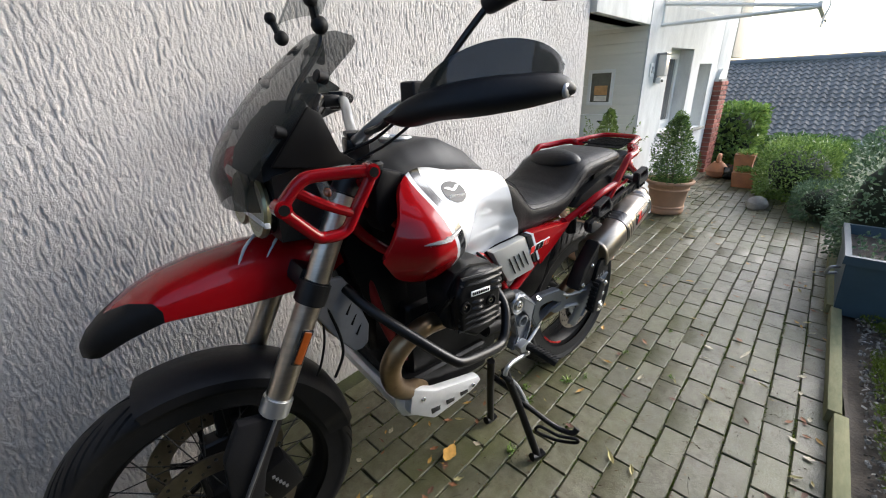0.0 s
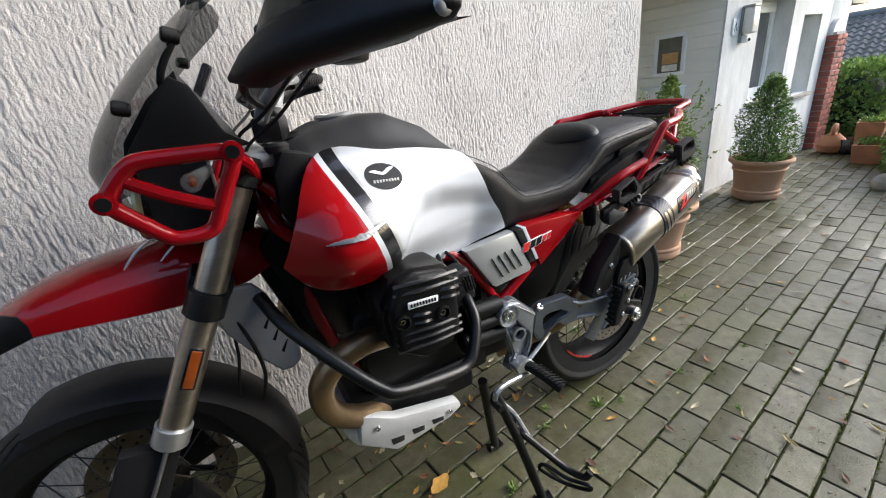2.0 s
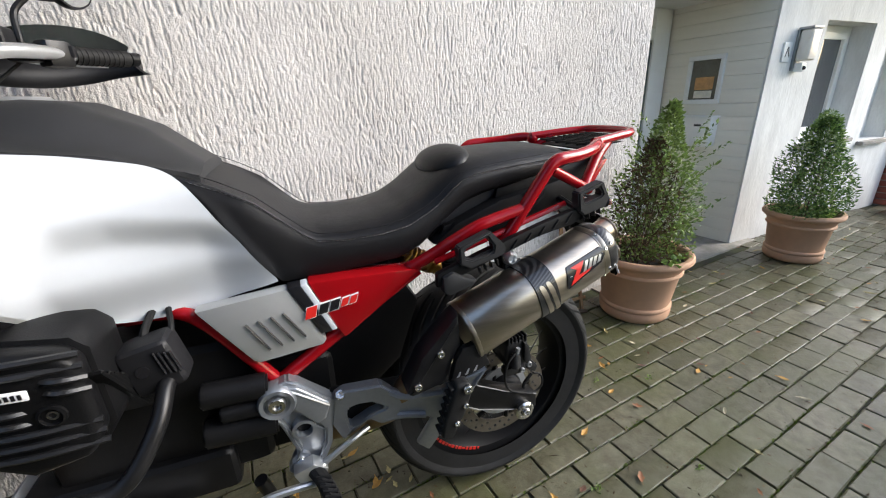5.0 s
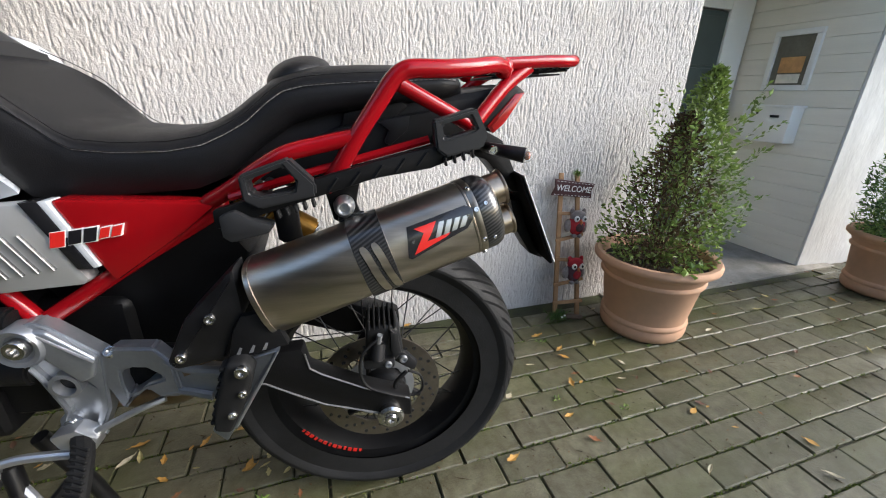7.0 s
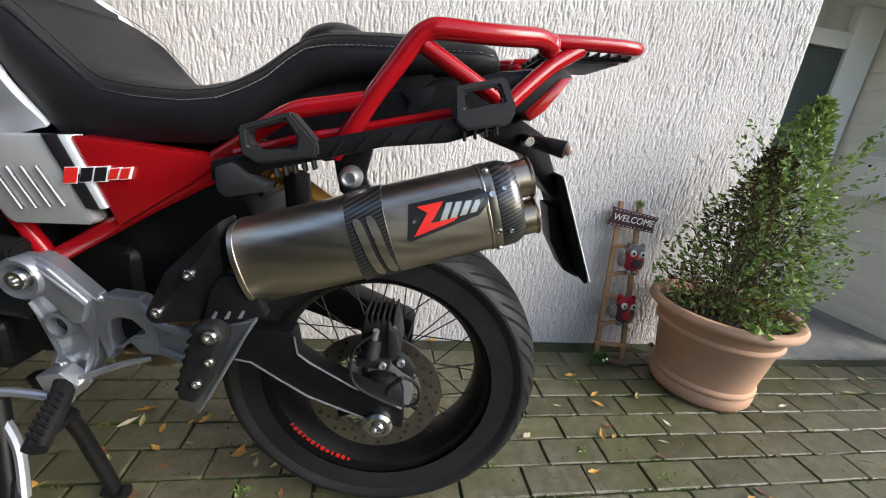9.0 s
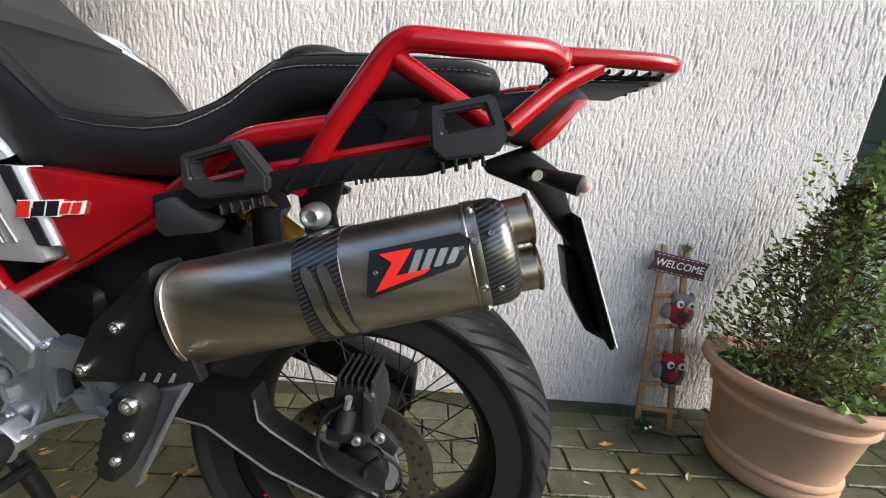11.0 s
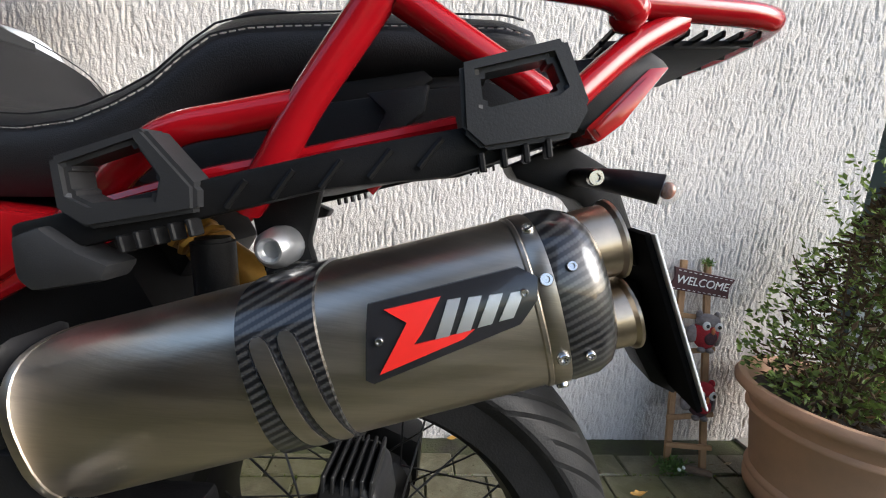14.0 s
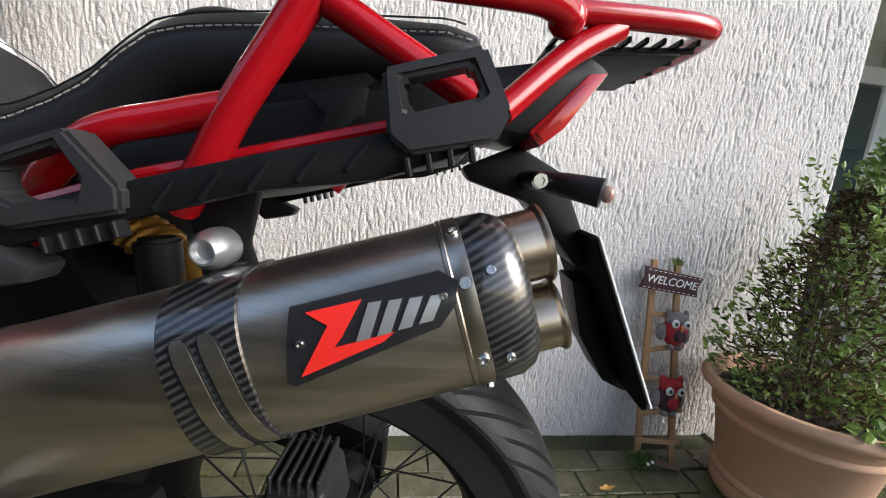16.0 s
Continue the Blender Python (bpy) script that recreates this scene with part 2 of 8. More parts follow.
def ring_plate(outer, inner, v0, v1, bm=None, bevel=0.003):
    """A frame-shaped plate between two outlines of one count in (u, w)."""
    b2 = bmesh.new()
    O = [b2.verts.new((u, v0, w)) for u, w in outer]
    I = [b2.verts.new((u, v0, w)) for u, w in inner]
    n = len(O)
    fs = [b2.faces.new((O[k], O[(k + 1) % n], I[(k + 1) % n], I[k])) for k in range(n)]
    ext = bmesh.ops.extrude_face_region(b2, geom=fs)
    vs = [g for g in ext["geom"] if isinstance(g, bmesh.types.BMVert)]
    bmesh.ops.translate(b2, vec=(0, v1 - v0, 0), verts=vs)
    if bevel:
        bmesh.ops.bevel(b2, geom=[e for e in b2.edges if len(e.link_faces) == 2 and e.calc_face_angle(0) > 0.6], offset=bevel, segments=2, affect="EDGES")
    return merge(bm, b2)


def rod(a, b, r, seg=12, bm=None, r2=None, bevel=0.0):
    b2 = bmesh.new()
    a, b = Vector(a), Vector(b)
    bmesh.ops.create_cone(b2, segments=seg, radius1=r, radius2=r if r2 is None else r2, depth=(b - a).length, cap_ends=True)
    if bevel:
        bmesh.ops.bevel(b2, geom=[e for e in b2.edges if e.calc_face_angle(0) > 1.0], offset=bevel, segments=2, affect="EDGES")
    bmesh.ops.transform(b2, matrix=Matrix.Translation((a + b) / 2) @ (b - a).to_track_quat("Z", "Y").to_matrix().to_4x4(), verts=b2.verts)
    return merge(bm, b2)


def ball(c, s, seg=16, bm=None):
    b2 = bmesh.new()
    bmesh.ops.create_uvsphere(b2, u_segments=seg, v_segments=max(6, seg // 2), radius=1.0)
    bmesh.ops.transform(b2, matrix=Matrix.Translation(c) @ Matrix.Diagonal((*(s if isinstance(s, (tuple, list)) else (s, s, s)), 1)), verts=b2.verts)
    return merge(bm, b2)


def lathe(profile, seg=32, bm=None, axis="Z", centre=(0, 0, 0)):
    """Turns (radius, height) pairs about an axis."""
    rings = []
    for r, h in profile:
        ring = []
        for k in range(seg):
            a = 2 * math.pi * k / seg
            x, y = r * math.cos(a), r * math.sin(a)
            ring.append(Vector(centre) + (Vector((x, y, h)) if axis == "Z" else Vector((x, h, y))))
        rings.append(ring)
    return loft(rings, bm)


def interp(table, x):
    """Smooth value at x from (x, value...) rows in rising order."""
    if x <= table[0][0]:
        return table[0][1:] if len(table[0]) > 2 else table[0][1]
    for a, b in zip(table, table[1:]):
        if x <= b[0]:
            t = (x - a[0]) / (b[0] - a[0])
            out = [p + (q - p) * t for p, q in zip(a[1:], b[1:])]
            return out if len(out) > 1 else out[0]
    return table[-1][1:] if len(table[-1]) > 2 else table[-1][1]


def stepf(a, b, x):
    t = min(1.0, max(0.0, (x - a) / (b - a)))
    return t * t * (3 - 2 * t)


def cut(bm, co, no):
    """Keeps what lies behind the plane."""
    bmesh.ops.bisect_plane(bm, geom=bm.verts[:] + bm.edges[:] + bm.faces[:], plane_co=co, plane_no=no, clear_outer=True)
    return bm


def bolt(c, d, r, bm=None):
    """A socket screw head at c facing d."""
    c, d = Vector(c), Vector(d).normalized()
    b2 = bmesh.new()
    prof = [(r, 0), (r, r * 0.5), (r * 0.85, r * 0.75), (r * 0.5, r * 0.75), (r * 0.45, r * 0.35), (0.0005, r * 0.35)]
    b2 = lathe(prof, 14, b2)
    bmesh.ops.transform(b2, matrix=Matrix.Translation(c) @ d.to_track_quat("Z", "Y").to_matrix().to_4x4(), verts=b2.verts)
    return merge(bm, b2)


# ---- the large structure ----
def perlin(x, y, seed=0):
    """Gradient noise on arrays, about -1 to 1."""
    g = np.random.RandomState(seed).rand(256, 256) * 2 * np.pi
    xi, yi = np.floor(x).astype(int), np.floor(y).astype(int)
    fx, fy = x - xi, y - yi
    u, v = fx ** 3 * (fx * (fx * 6 - 15) + 10), fy ** 3 * (fy * (fy * 6 - 15) + 10)

    def corner(i, j):
        a = g[(xi + i) % 256, (yi + j) % 256]
        return np.cos(a) * (fx - i) + np.sin(a) * (fy - j)
    top = corner(0, 0) * (1 - u) + corner(1, 0) * u
    low = corner(0, 1) * (1 - u) + corner(1, 1) * u
    return (top * (1 - v) + low * v) * 1.6


plaster = surf("plaster", (0.575, 0.550, 0.530), 0.9, second=(0.485, 0.460, 0.432), scale=1.6, bump=0.8, bscale=260, spec=0.2)
plaster_white = surf("plaster_white", (0.72, 0.72, 0.70), 0.85, second=(0.56, 0.56, 0.545), scale=9, bump=0.7, bscale=60, spec=0.2, stretch=(1, 1, 0.35))
siding_paint = surf("siding_paint", (0.74, 0.71, 0.62), 0.6, vary=0.05, scale=4, bump=0.15, bscale=120, stretch=(1, 1, 6))
soffit_paint = surf("soffit_paint", (0.76, 0.75, 0.70), 0.7, vary=0.08, scale=4)
pvc_white = surf("pvc_white", (0.78, 0.78, 0.75), 0.35, vary=0.03, scale=6)
door_green = surf("door_green", (0.055, 0.075, 0.07), 0.45, vary=0.12, scale=5, bump=0.05, bscale=200)
glass_dark = surf("glass_dark", (0.05, 0.055, 0.06), 0.05, vary=0.1, scale=3, coat=1.0, rvary=0.02)
slab_stone = surf("slab_stone", (0.32, 0.30, 0.27), 0.85, second=(0.17, 0.16, 0.135), scale=9, bump=0.4, bscale=300)
clinker = surf("clinker", (0.26, 0.075, 0.05), 0.8, vary=0.3, scale=12, bump=0.4, bscale=120, random_v=0.25)
mortar = surf("mortar", (0.35, 0.33, 0.30), 0.95, vary=0.15, scale=30, bump=0.4, bscale=300)
soil = surf("soil", (0.06, 0.047, 0.035), 0.95, second=(0.03, 0.024, 0.018), scale=22, bump=0.9, bscale=90)
lawn = surf("lawn", (0.06, 0.09, 0.03), 0.95, second=(0.035, 0.05, 0.02), scale=3, bump=0.8, bscale=40)
roof_tile = surf("roof_tile", (0.17, 0.165, 0.16), 0.45, second=(0.10, 0.10, 0.10), scale=3, bump=0.3, bscale=60, random_v=0.15)
zinc = surf("zinc", (0.30, 0.31, 0.32), 0.4, metal=0.7, vary=0.15, scale=8)
render_ochre = surf("render_ochre", (0.42, 0.33, 0.20), 0.9, vary=0.1, scale=3, bump=0.3, bscale=80)
eave_wood = surf("eave_wood", (0.55, 0.50, 0.42), 0.6, vary=0.1, scale=4, stretch=(1, 6, 1))


def structure(name, bm, material, label, angle=35):
    return tagged(part(name, bm, material, None, "", angle), label, "", "", "structure")


def slab(x0, x1, y0, y1, z0, z1, bevel=0.0, bm=None):
    return box(((x0 + x1) / 2, (y0 + y1) / 2, (z0 + z1) / 2), (x1 - x0, y1 - y0, z1 - z0), bevel, bm)


# ground to the horizon
bm = bmesh.new()
ext = [-600, -200, -60, -20, -8, -3, 0, 3, 6, 9, 14, 22, 40, 90, 250, 700]
gv = [[bm.verts.new((x, y, -0.06 if abs(x - 3) < 12 and abs(y) < 8 else -0.06 - 0.012 * max(0, abs(x - 3) - 12))) for y in ext] for x in ext]
for i in range(len(ext) - 1):
    for j in range(len(ext) - 1):
        bm.faces.new((gv[i][j], gv[i + 1][j], gv[i + 1][j + 1], gv[i][j + 1]))
structure("ground", bm, lawn, "dull green and brown open ground around the house")

# main plastered wall: scratched relief as real depth
X0, X1, ZT = -0.35, 3.271, 2.15
nx, nz = 1440, 520
gx = np.linspace(X0, X1, nx)
gz = np.linspace(-0.06, ZT, nz)
XX, ZZ = np.meshgrid(gx, gz, indexing="ij")
warp = perlin(XX * 9, ZZ * 6, 3) * 0.5
tilt = XX + perlin(XX * 1.1, ZZ * 0.9, 8) * 0.02 * ZZ
gro = perlin(tilt * 120 + warp * 0.6, ZZ * 27 + warp, 5)
gro2 = perlin(tilt * 92 + 7.3 + warp * 0.6, ZZ * 17 + warp, 11)
gro3 = perlin(tilt * 150 + 3.1, ZZ * 42, 13)
fine = perlin(XX * 150, ZZ * 110, 17)
mask = np.clip((perlin(XX * 5, ZZ * 3.5, 21) + 0.75) * 1.1, 0.45, 1)
deep = np.clip((gro - 0.36) / 0.07, 0, 1) * 0.0024 * mask + np.clip((gro2 - 0.40) / 0.07, 0, 1) * 0.0027 * mask + np.clip((gro3 - 0.38) / 0.08, 0, 1) * 0.0020
crumb = np.clip((perlin(XX * 118, ZZ * 84, 41) - 0.33) / 0.10, 0, 1) * 0.0014
YY = 1.386 + np.minimum(deep, 0.0050) - crumb + fine * 0.0003 + perlin(XX * 14, ZZ * 10, 31) * 0.0005
edge = np.clip((XX - (X1 - 0.02)) / 0.02, 0, 1)
YY = YY + edge ** 2 * 0.012
verts = np.stack([XX, YY, ZZ], -1).reshape(-1, 3)
idx = np.arange(nx * nz).reshape(nx, nz)
quads = np.stack([idx[:-1, :-1], idx[1:, :-1], idx[1:, 1:], idx[:-1, 1:]], -1).reshape(-1, 4)
me = bpy.data.meshes.new("wall_south")
me.from_pydata(verts.tolist(), [], quads.tolist())
me.polygons.foreach_set("use_smooth", [True] * len(me.polygons))
me.materials.append(plaster)
tagged(new("wall_south", me), "cream plastered house wall with deep vertical scratch texture", "", "", "structure")
structure("wall_south_core", slab(-1.75, X1 - 0.002, 1.412, 1.70, -0.06, 2.7), plaster, "inner part of the plastered house wall")

structure("wall_south_upper", slab(-1.75, X1 - 0.002, 1.386, 1.412, ZT, 2.7, 0, slab(-1.75, X0, 1.386, 1.412, -0.06, ZT)), plaster, "upper and outer plastered wall")
# unseen plain walls behind the camera and a slab overhead, added to cut skylight
sky_block_grey = surf("sky_block_grey", (0.10, 0.10, 0.092), 0.9, vary=0.12, scale=2, bump=0.3, bscale=60)
structure("sky_block_west", slab(-1.95, -1.75, -1.2, 1.70, -0.06, 1.8), sky_block_grey, "unseen plain grey wall added to cut low sky light")
structure("sky_block_north", slab(-1.75, 0.4, -1.2, -1.0, -0.06, 1.8, 0, slab(0.4, 1.7, -1.2, -1.0, -0.06, 4.6)), sky_block_grey, "unseen plain grey wall added to shade the near yard")
# added slab out of view that darkens the wall top and the bike
structure("sky_block_roof", slab(-1.75, 2.6, 0.40, 1.70, 2.70, 2.76), eave_wood, "unseen slab added overhead to block sky light")

# porch recess
structure("porch_floor", slab(3.0, 4.66, 1.275, 2.5, -0.05, 0.004, 0.002), slab_stone, "worn grey stone slab in the porch")
structure("porch_back_wall", slab(3.0, 4.56, 2.08, 2.35, 0, 2.7), plaster_white, "white wall around the porch door")
bm = None
z = 0.0
while z < 1.63:
    bm = merge(bm, slab(4.421, 4.56, 1.357, 2.08, z, z + 0.0892, 0.002))
    z += 0.0905
structure("porch_side_wall", bm, siding_paint, "beige horizontal board cladding beside the porch")
structure("porch_ceiling", slab(3.0, 4.56, 1.40, 2.35, 1.665, 1.72), soffit_paint, "pale porch ceiling")
structure("porch_beam", slab(3.275, 4.418, 1.345, 1.56, 1.665, 2.7, 0.006), plaster_white, "white plastered beam over the porch opening")
structure("wall_recess_side", slab(3.0, 3.267, 1.70, 2.08, 0, 2.7), plaster_white, "white inner side of the porch recess")

# porch door with white frame
door = tagged(part("door_1", slab(3.29, 4.21, 2.045, 2.078, 0.02, 1.44, 0.004), door_green), "dark green panelled front door, closed", "", "", "structure")
for z0, z1 in ((0.08, 0.36), (0.375, 0.63), (0.645, 0.875), (0.89, 1.12), (1.135, 1.41)):
    part("door_panel", slab(3.34, 4.17, 2.034, 2.046, z0, z1, 0.006), door_green, door)
bm = slab(4.212, 4.40, 2.03, 2.079, 0.0, 1.664, 0.006)
bm = slab(3.28, 4.21, 2.03, 2.079, 1.45, 1.53, 0.006, bm)
part("door_frame", bm, pvc_white, door, "white door frame")


def window(name, x0, x1, z0, z1, depth, label, y=1.342):
    """A recessed window in the front wall: frame, sash, pane and sill."""
    w = tagged(part(name, ring_plate([(x0, z0), (x1, z0), (x1, z1), (x0, z1)], [(x0 + .045, z0 + .045), (x1 - .045, z0 + .045), (x1 - .045, z1 - .045), (x0 + .045, z1 - .045)], y + depth, y + depth + 0.05), pvc_white), label, "", "", "structure")
    part("window_sash", ring_plate([(x0 + .047, z0 + .047), (x1 - .047, z0 + .047), (x1 - .047, z1 - .047), (x0 + .047, z1 - .047)], [(x0 + .09, z0 + .09), (x1 - .09, z0 + .09), (x1 - .09, z1 - .09), (x0 + .09, z1 - .09)], y + depth - 0.012, y + depth + 0.035), pvc_white, w)
    part("window_pane", slab(x0 + .088, x1 - .088, y + depth + 0.01, y + depth + 0.02, z0 + .088, z1 - .088), glass_dark, w)
    part("window_sill", slab(x0 - .03, x1 + .03, y - 0.05, y + depth, z0 - 0.035, z0 - 0.004, 0.006), slab_stone, w)
    return w


def wall_with_openings(x0, x1, y0, y1, z0, z1, holes):
    """Wall blocks around openings given as (xa, xb, za, zb), left to right."""
    bm, x = None, x0
    for xa, xb, za, zb in holes:
        bm = slab(x, xa, y0, y1, z0, z1, 0, bm)
        bm = slab(xa, xb, y0, y1, z0, za, 0, bm)
        bm = slab(xa, xb, y0, y1, zb, z1, 0, bm)
        x = xb
    return slab(x, x1, y0, y1, z0, z1, 0, bm)


# the front wall turns a little towards the drive at its corner
EAST = Matrix.Translation((4.421, 1.342, 0)) @ Matrix.Rotation(radians(-4.6), 4, "Z") @ Matrix.Translation((-4.421, -1.342, 0))
HOLES = [(4.99, 5.66, 0.69, 1.50), (5.92, 6.36, 0.64, 1.36)]
structure("wall_east", wall_with_openings(4.421, 6.60, 1.342, 1.354, -0.06, 2.7, HOLES), plaster_white, "white flaking plastered front wall of the house").matrix_world = EAST
structure("wall_east_core", wall_with_openings(4.565, 6.60, 1.356, 1.70, -0.06, 2.7, HOLES), plaster_white, "inner part of the white front wall").matrix_world = EAST
window("window_1", 4.99, 5.66, 0.69, 1.50, 0.14, "tall white framed window in a deep reveal").matrix_world = EAST
window("window_2", 5.92, 6.36, 0.64, 1.36, 0.14, "narrow white window with a grey sill").matrix_world = EAST
# black sheet in place of the darkness inside, no room is built
structure("dark_backing", slab(4.7, 6.55, 1.72, 1.76, 0.4, 1.8), black_plastic, "black sheet behind the windows standing in for unlit room depth").matrix_world = EAST

# small porch window on the cladding
# pale colour for the bright sky mirrored in the pane
sky_glint = surf("reflected_white", (0.75, 0.72, 0.62), 0.8, vary=0.2, scale=25)
yl, yr, zb, zt = 1.857, 1.602, 0.995, 1.322
bm = bmesh.new()
wf = part("window_3", box((4.411, (yl + yr) / 2, zb + 0.015), (0.022, yl - yr, 0.03), 0.004), pvc_white)
tagged(wf, "small white framed window in the cladding", "", "", "structure")
part("window_frame", box((4.411, (yl + yr) / 2, zt - 0.015), (0.022, yl - yr, 0.03), 0.004), pvc_white, wf)
part("window_frame", box((4.411, yl - 0.015, (zb + zt) / 2), (0.022, 0.03, zt - zb - 0.061), 0.004), pvc_white, wf)
part("window_frame", box((4.411, yr + 0.015, (zb + zt) / 2), (0.022, 0.03, zt - zb - 0.061), 0.004), pvc_white, wf)
part("window_pane", box((4.416, (yl + yr) / 2, (zb + zt) / 2), (0.006, yl - yr - 0.061, zt - zb - 0.061)), surf("pane_reflecting", (0.15, 0.14, 0.11), 0.06, vary=0.3, scale=9, coat=1.0, rvary=0.02), wf)
# two thin strips on the pane paint its white and orange reflections
part("pane_reflection", box((4.412, 1.725, 1.060), (0.004, 0.125, 0.05), 0.001), sky_glint, wf, "painted white sky reflection low on the pane")
part("pane_reflection", box((4.4115, 1.725, 1.135), (0.004, 0.13, 0.085), 0.001), surf("reflected_orange", (0.55, 0.30, 0.12), 0.8, vary=0.25, scale=30), wf)

# brick pillar at the end of the front wall
pillar = structure("brick_pillar", slab(6.624, 6.89, 1.270, 1.60, -0.06, 1.18), mortar, "red clinker brick pillar with a rounded plaster head")
pillar.matrix_world = EAST
part("pillar_head", slab(6.612, 7.128, 1.343, 1.60, 1.18, 2.66, 0.003, tube([(6.755, 1.30, 1.175), (6.755, 1.36, 1.175)], 0.135, 20, 1)), plaster_white, pillar, "white plaster over the brick pillar")
bricks = {}
for length in (0.138, 0.065):
    bricks[length] = finish(box((0, 0, 0), (length, 0.10, 0.048), 0.003))
    bricks[length].materials.append(clinker)
row = 0
z = 0.0
while z < 1.14:
    for xx, length in (((6.682, 0.138), (6.828, 0.138)) if row % 2 else ((6.6455, 0.065), (6.755, 0.138), (6.8645, 0.065))):
        b = new("brick", bricks[length])
        b.parent = pillar
        b.matrix_local = pose(xx, 1.304, z + 0.028, 0, 0, 0)
    z += 0.058
    row += 1

# eaves of the house over the front wall's end and the canopy bracket
bm = slab(7.13, 7.66, 1.335, 1.60, 1.44, 2.68, 0.004)
bm = slab(4.46, 7.20, 1.15, 1.342, 2.60, 2.68, 0.004, bm)
structure("eaves", bm, eave_wood, "beige painted boards of the house eaves").matrix_world = EAST
canopy = thing("canopy", "white steel door canopy with pale sheeting on wall brackets", "canopy", pose(0, 0, 0))
part("rail", tube([(4.66, 1.325, 1.673), (4.75, 0.256, 1.682)], 0.016, 4, 1), pvc_white, canopy)
part("rail", tube([(4.66, 1.325, 1.673), (4.665, 1.325, 1.95)], 0.014, 4, 1), pvc_white, canopy)
part("rail", tube([(4.665, 1.325, 1.84), (4.75, 0.256, 1.694)], 0.014, 4, 1), pvc_white, canopy)
part("front_beam", box((5.50, 0.25, 1.700), (1.5, 0.03, 0.04), 0.006), pvc_white, canopy)
part("sheet", loft([[(4.62, 1.325, 1.86), (6.25, 1.19, 1.86), (6.25, 1.19, 1.868), (4.62, 1.325, 1.868)], [(4.72, 0.25, 1.720), (6.25, 0.25, 1.720), (6.25, 0.25, 1.728), (4.72, 0.25, 1.728)]]), clear_lens, canopy)
part("hanging_strip", tube([(4.78, 0.225, 1.76), (4.785, 0.190, 1.70), (4.79, 0.205, 1.62), (4.79, 0.212, 1.545)], (0.012, 0.030), 10, 5, False, None, True, 0.3), pvc_white, canopy, "pale strip hanging from the canopy corner")

# neighbouring house below: tiled roof, gutter and wall
nb = thing("neighbour_house", "low neighbouring house with a dark grey tiled roof", "house", pose(0, 0, 0))
rx0, rz0, rx1, rz1 = 11.0, -0.03, 13.4, 1.46
part("wall", slab(11.25, 16.0, -8.0, 5.5, -1.6, -0.01), render_ochre, nb)
part("roof", loft([[(rx0, -8.2, rz0), (rx0, 5.6, rz0), (rx0, 5.6, rz0 - 0.06), (rx0, -8.2, rz0 - 0.06)], [(rx1, -8.2, rz1), (rx1, 5.6, rz1), (rx1, 5.6, rz1 - 0.06), (rx1, -8.2, rz1 - 0.06)], [(16.0, -8.2, rz0), (16.0, 5.6, rz0), (16.0, 5.6, rz0 - 0.06), (16.0, -8.2, rz0 - 0.06)]]), roof_tile, nb)
V, F = [], []
rows_n, tw = 19, 0.135
dx, dz = (rx1 - rx0) / rows_n, (rz1 - rz0) / rows_n
trng = random.Random(4)
for i in range(rows_n):
    yk = -4.6
    while yk < 5.5:
        k = len(V)
        j = trng.uniform(-0.006, 0.006)
        for e, (ax_, lift) in enumerate(((0.0, 0.038), (1.12, 0.010))):
            for q in range(7):
                f = q / 6
                V.append((rx0 + dx * (i + ax_) - 0.02, yk + tw * f * 1.04, rz0 + dz * (i + ax_) + lift + j + 0.018 * math.sin(f * 6.283)))
        for q in range(7):
            x_, y_, z_ = V[k + q]
            V.append((x_, y_, z_ - 0.03))
        F += [(k + q, k + q + 1, k + 8 + q, k + 7 + q) for q in range(6)] + [(k + q, k + 14 + q, k + 15 + q, k + q + 1) for q in range(6)]
        yk += tw
me = bpy.data.meshes.new("roof_tiles")
me.from_pydata(V, [], F)
me.materials.append(surf("roof_tile_each", (0.22, 0.20, 0.18), 0.8, second=(0.13, 0.118, 0.105), scale=1.6, bump=0.2, bscale=60))
tl = new("roof_tile", me)
tl.parent = nb
tagged(tl, "overlapping dark grey clay pantiles", "", "", "stuff")
part("gutter", tube([(rx0 - 0.05, -8.2, rz0 - 0.03), (rx0 - 0.05, 5.6, rz0 - 0.03)], 0.06, 10, 1), zinc, nb)
ridge = part("ridge", tube([(rx1, -8.2, rz1 + 0.02), (rx1, 5.6, rz1 + 0.02)], 0.09, 10, 1), roof_tile, nb)


# ---- the motorcycle: u forward, v to its left, w up, origin under the rear axle ----
bike = thing("motorcycle", "red and white adventure motorcycle with black seat parked on its stand", "motorcycle", pose(1.764, 0.736, 0.022, 0, -1.05, 171.87) @ Matrix.Diagonal((1.003, 1.05, 1.0, 1.0)))


rim_black = surf("rim_black", (0.007, 0.007, 0.0075), 0.45, vary=0.3, scale=14, spec=0.15)
spoke_black = surf("spoke_black", (0.05, 0.05, 0.05), 0.4, metal=0.6, vary=0.4, scale=30)


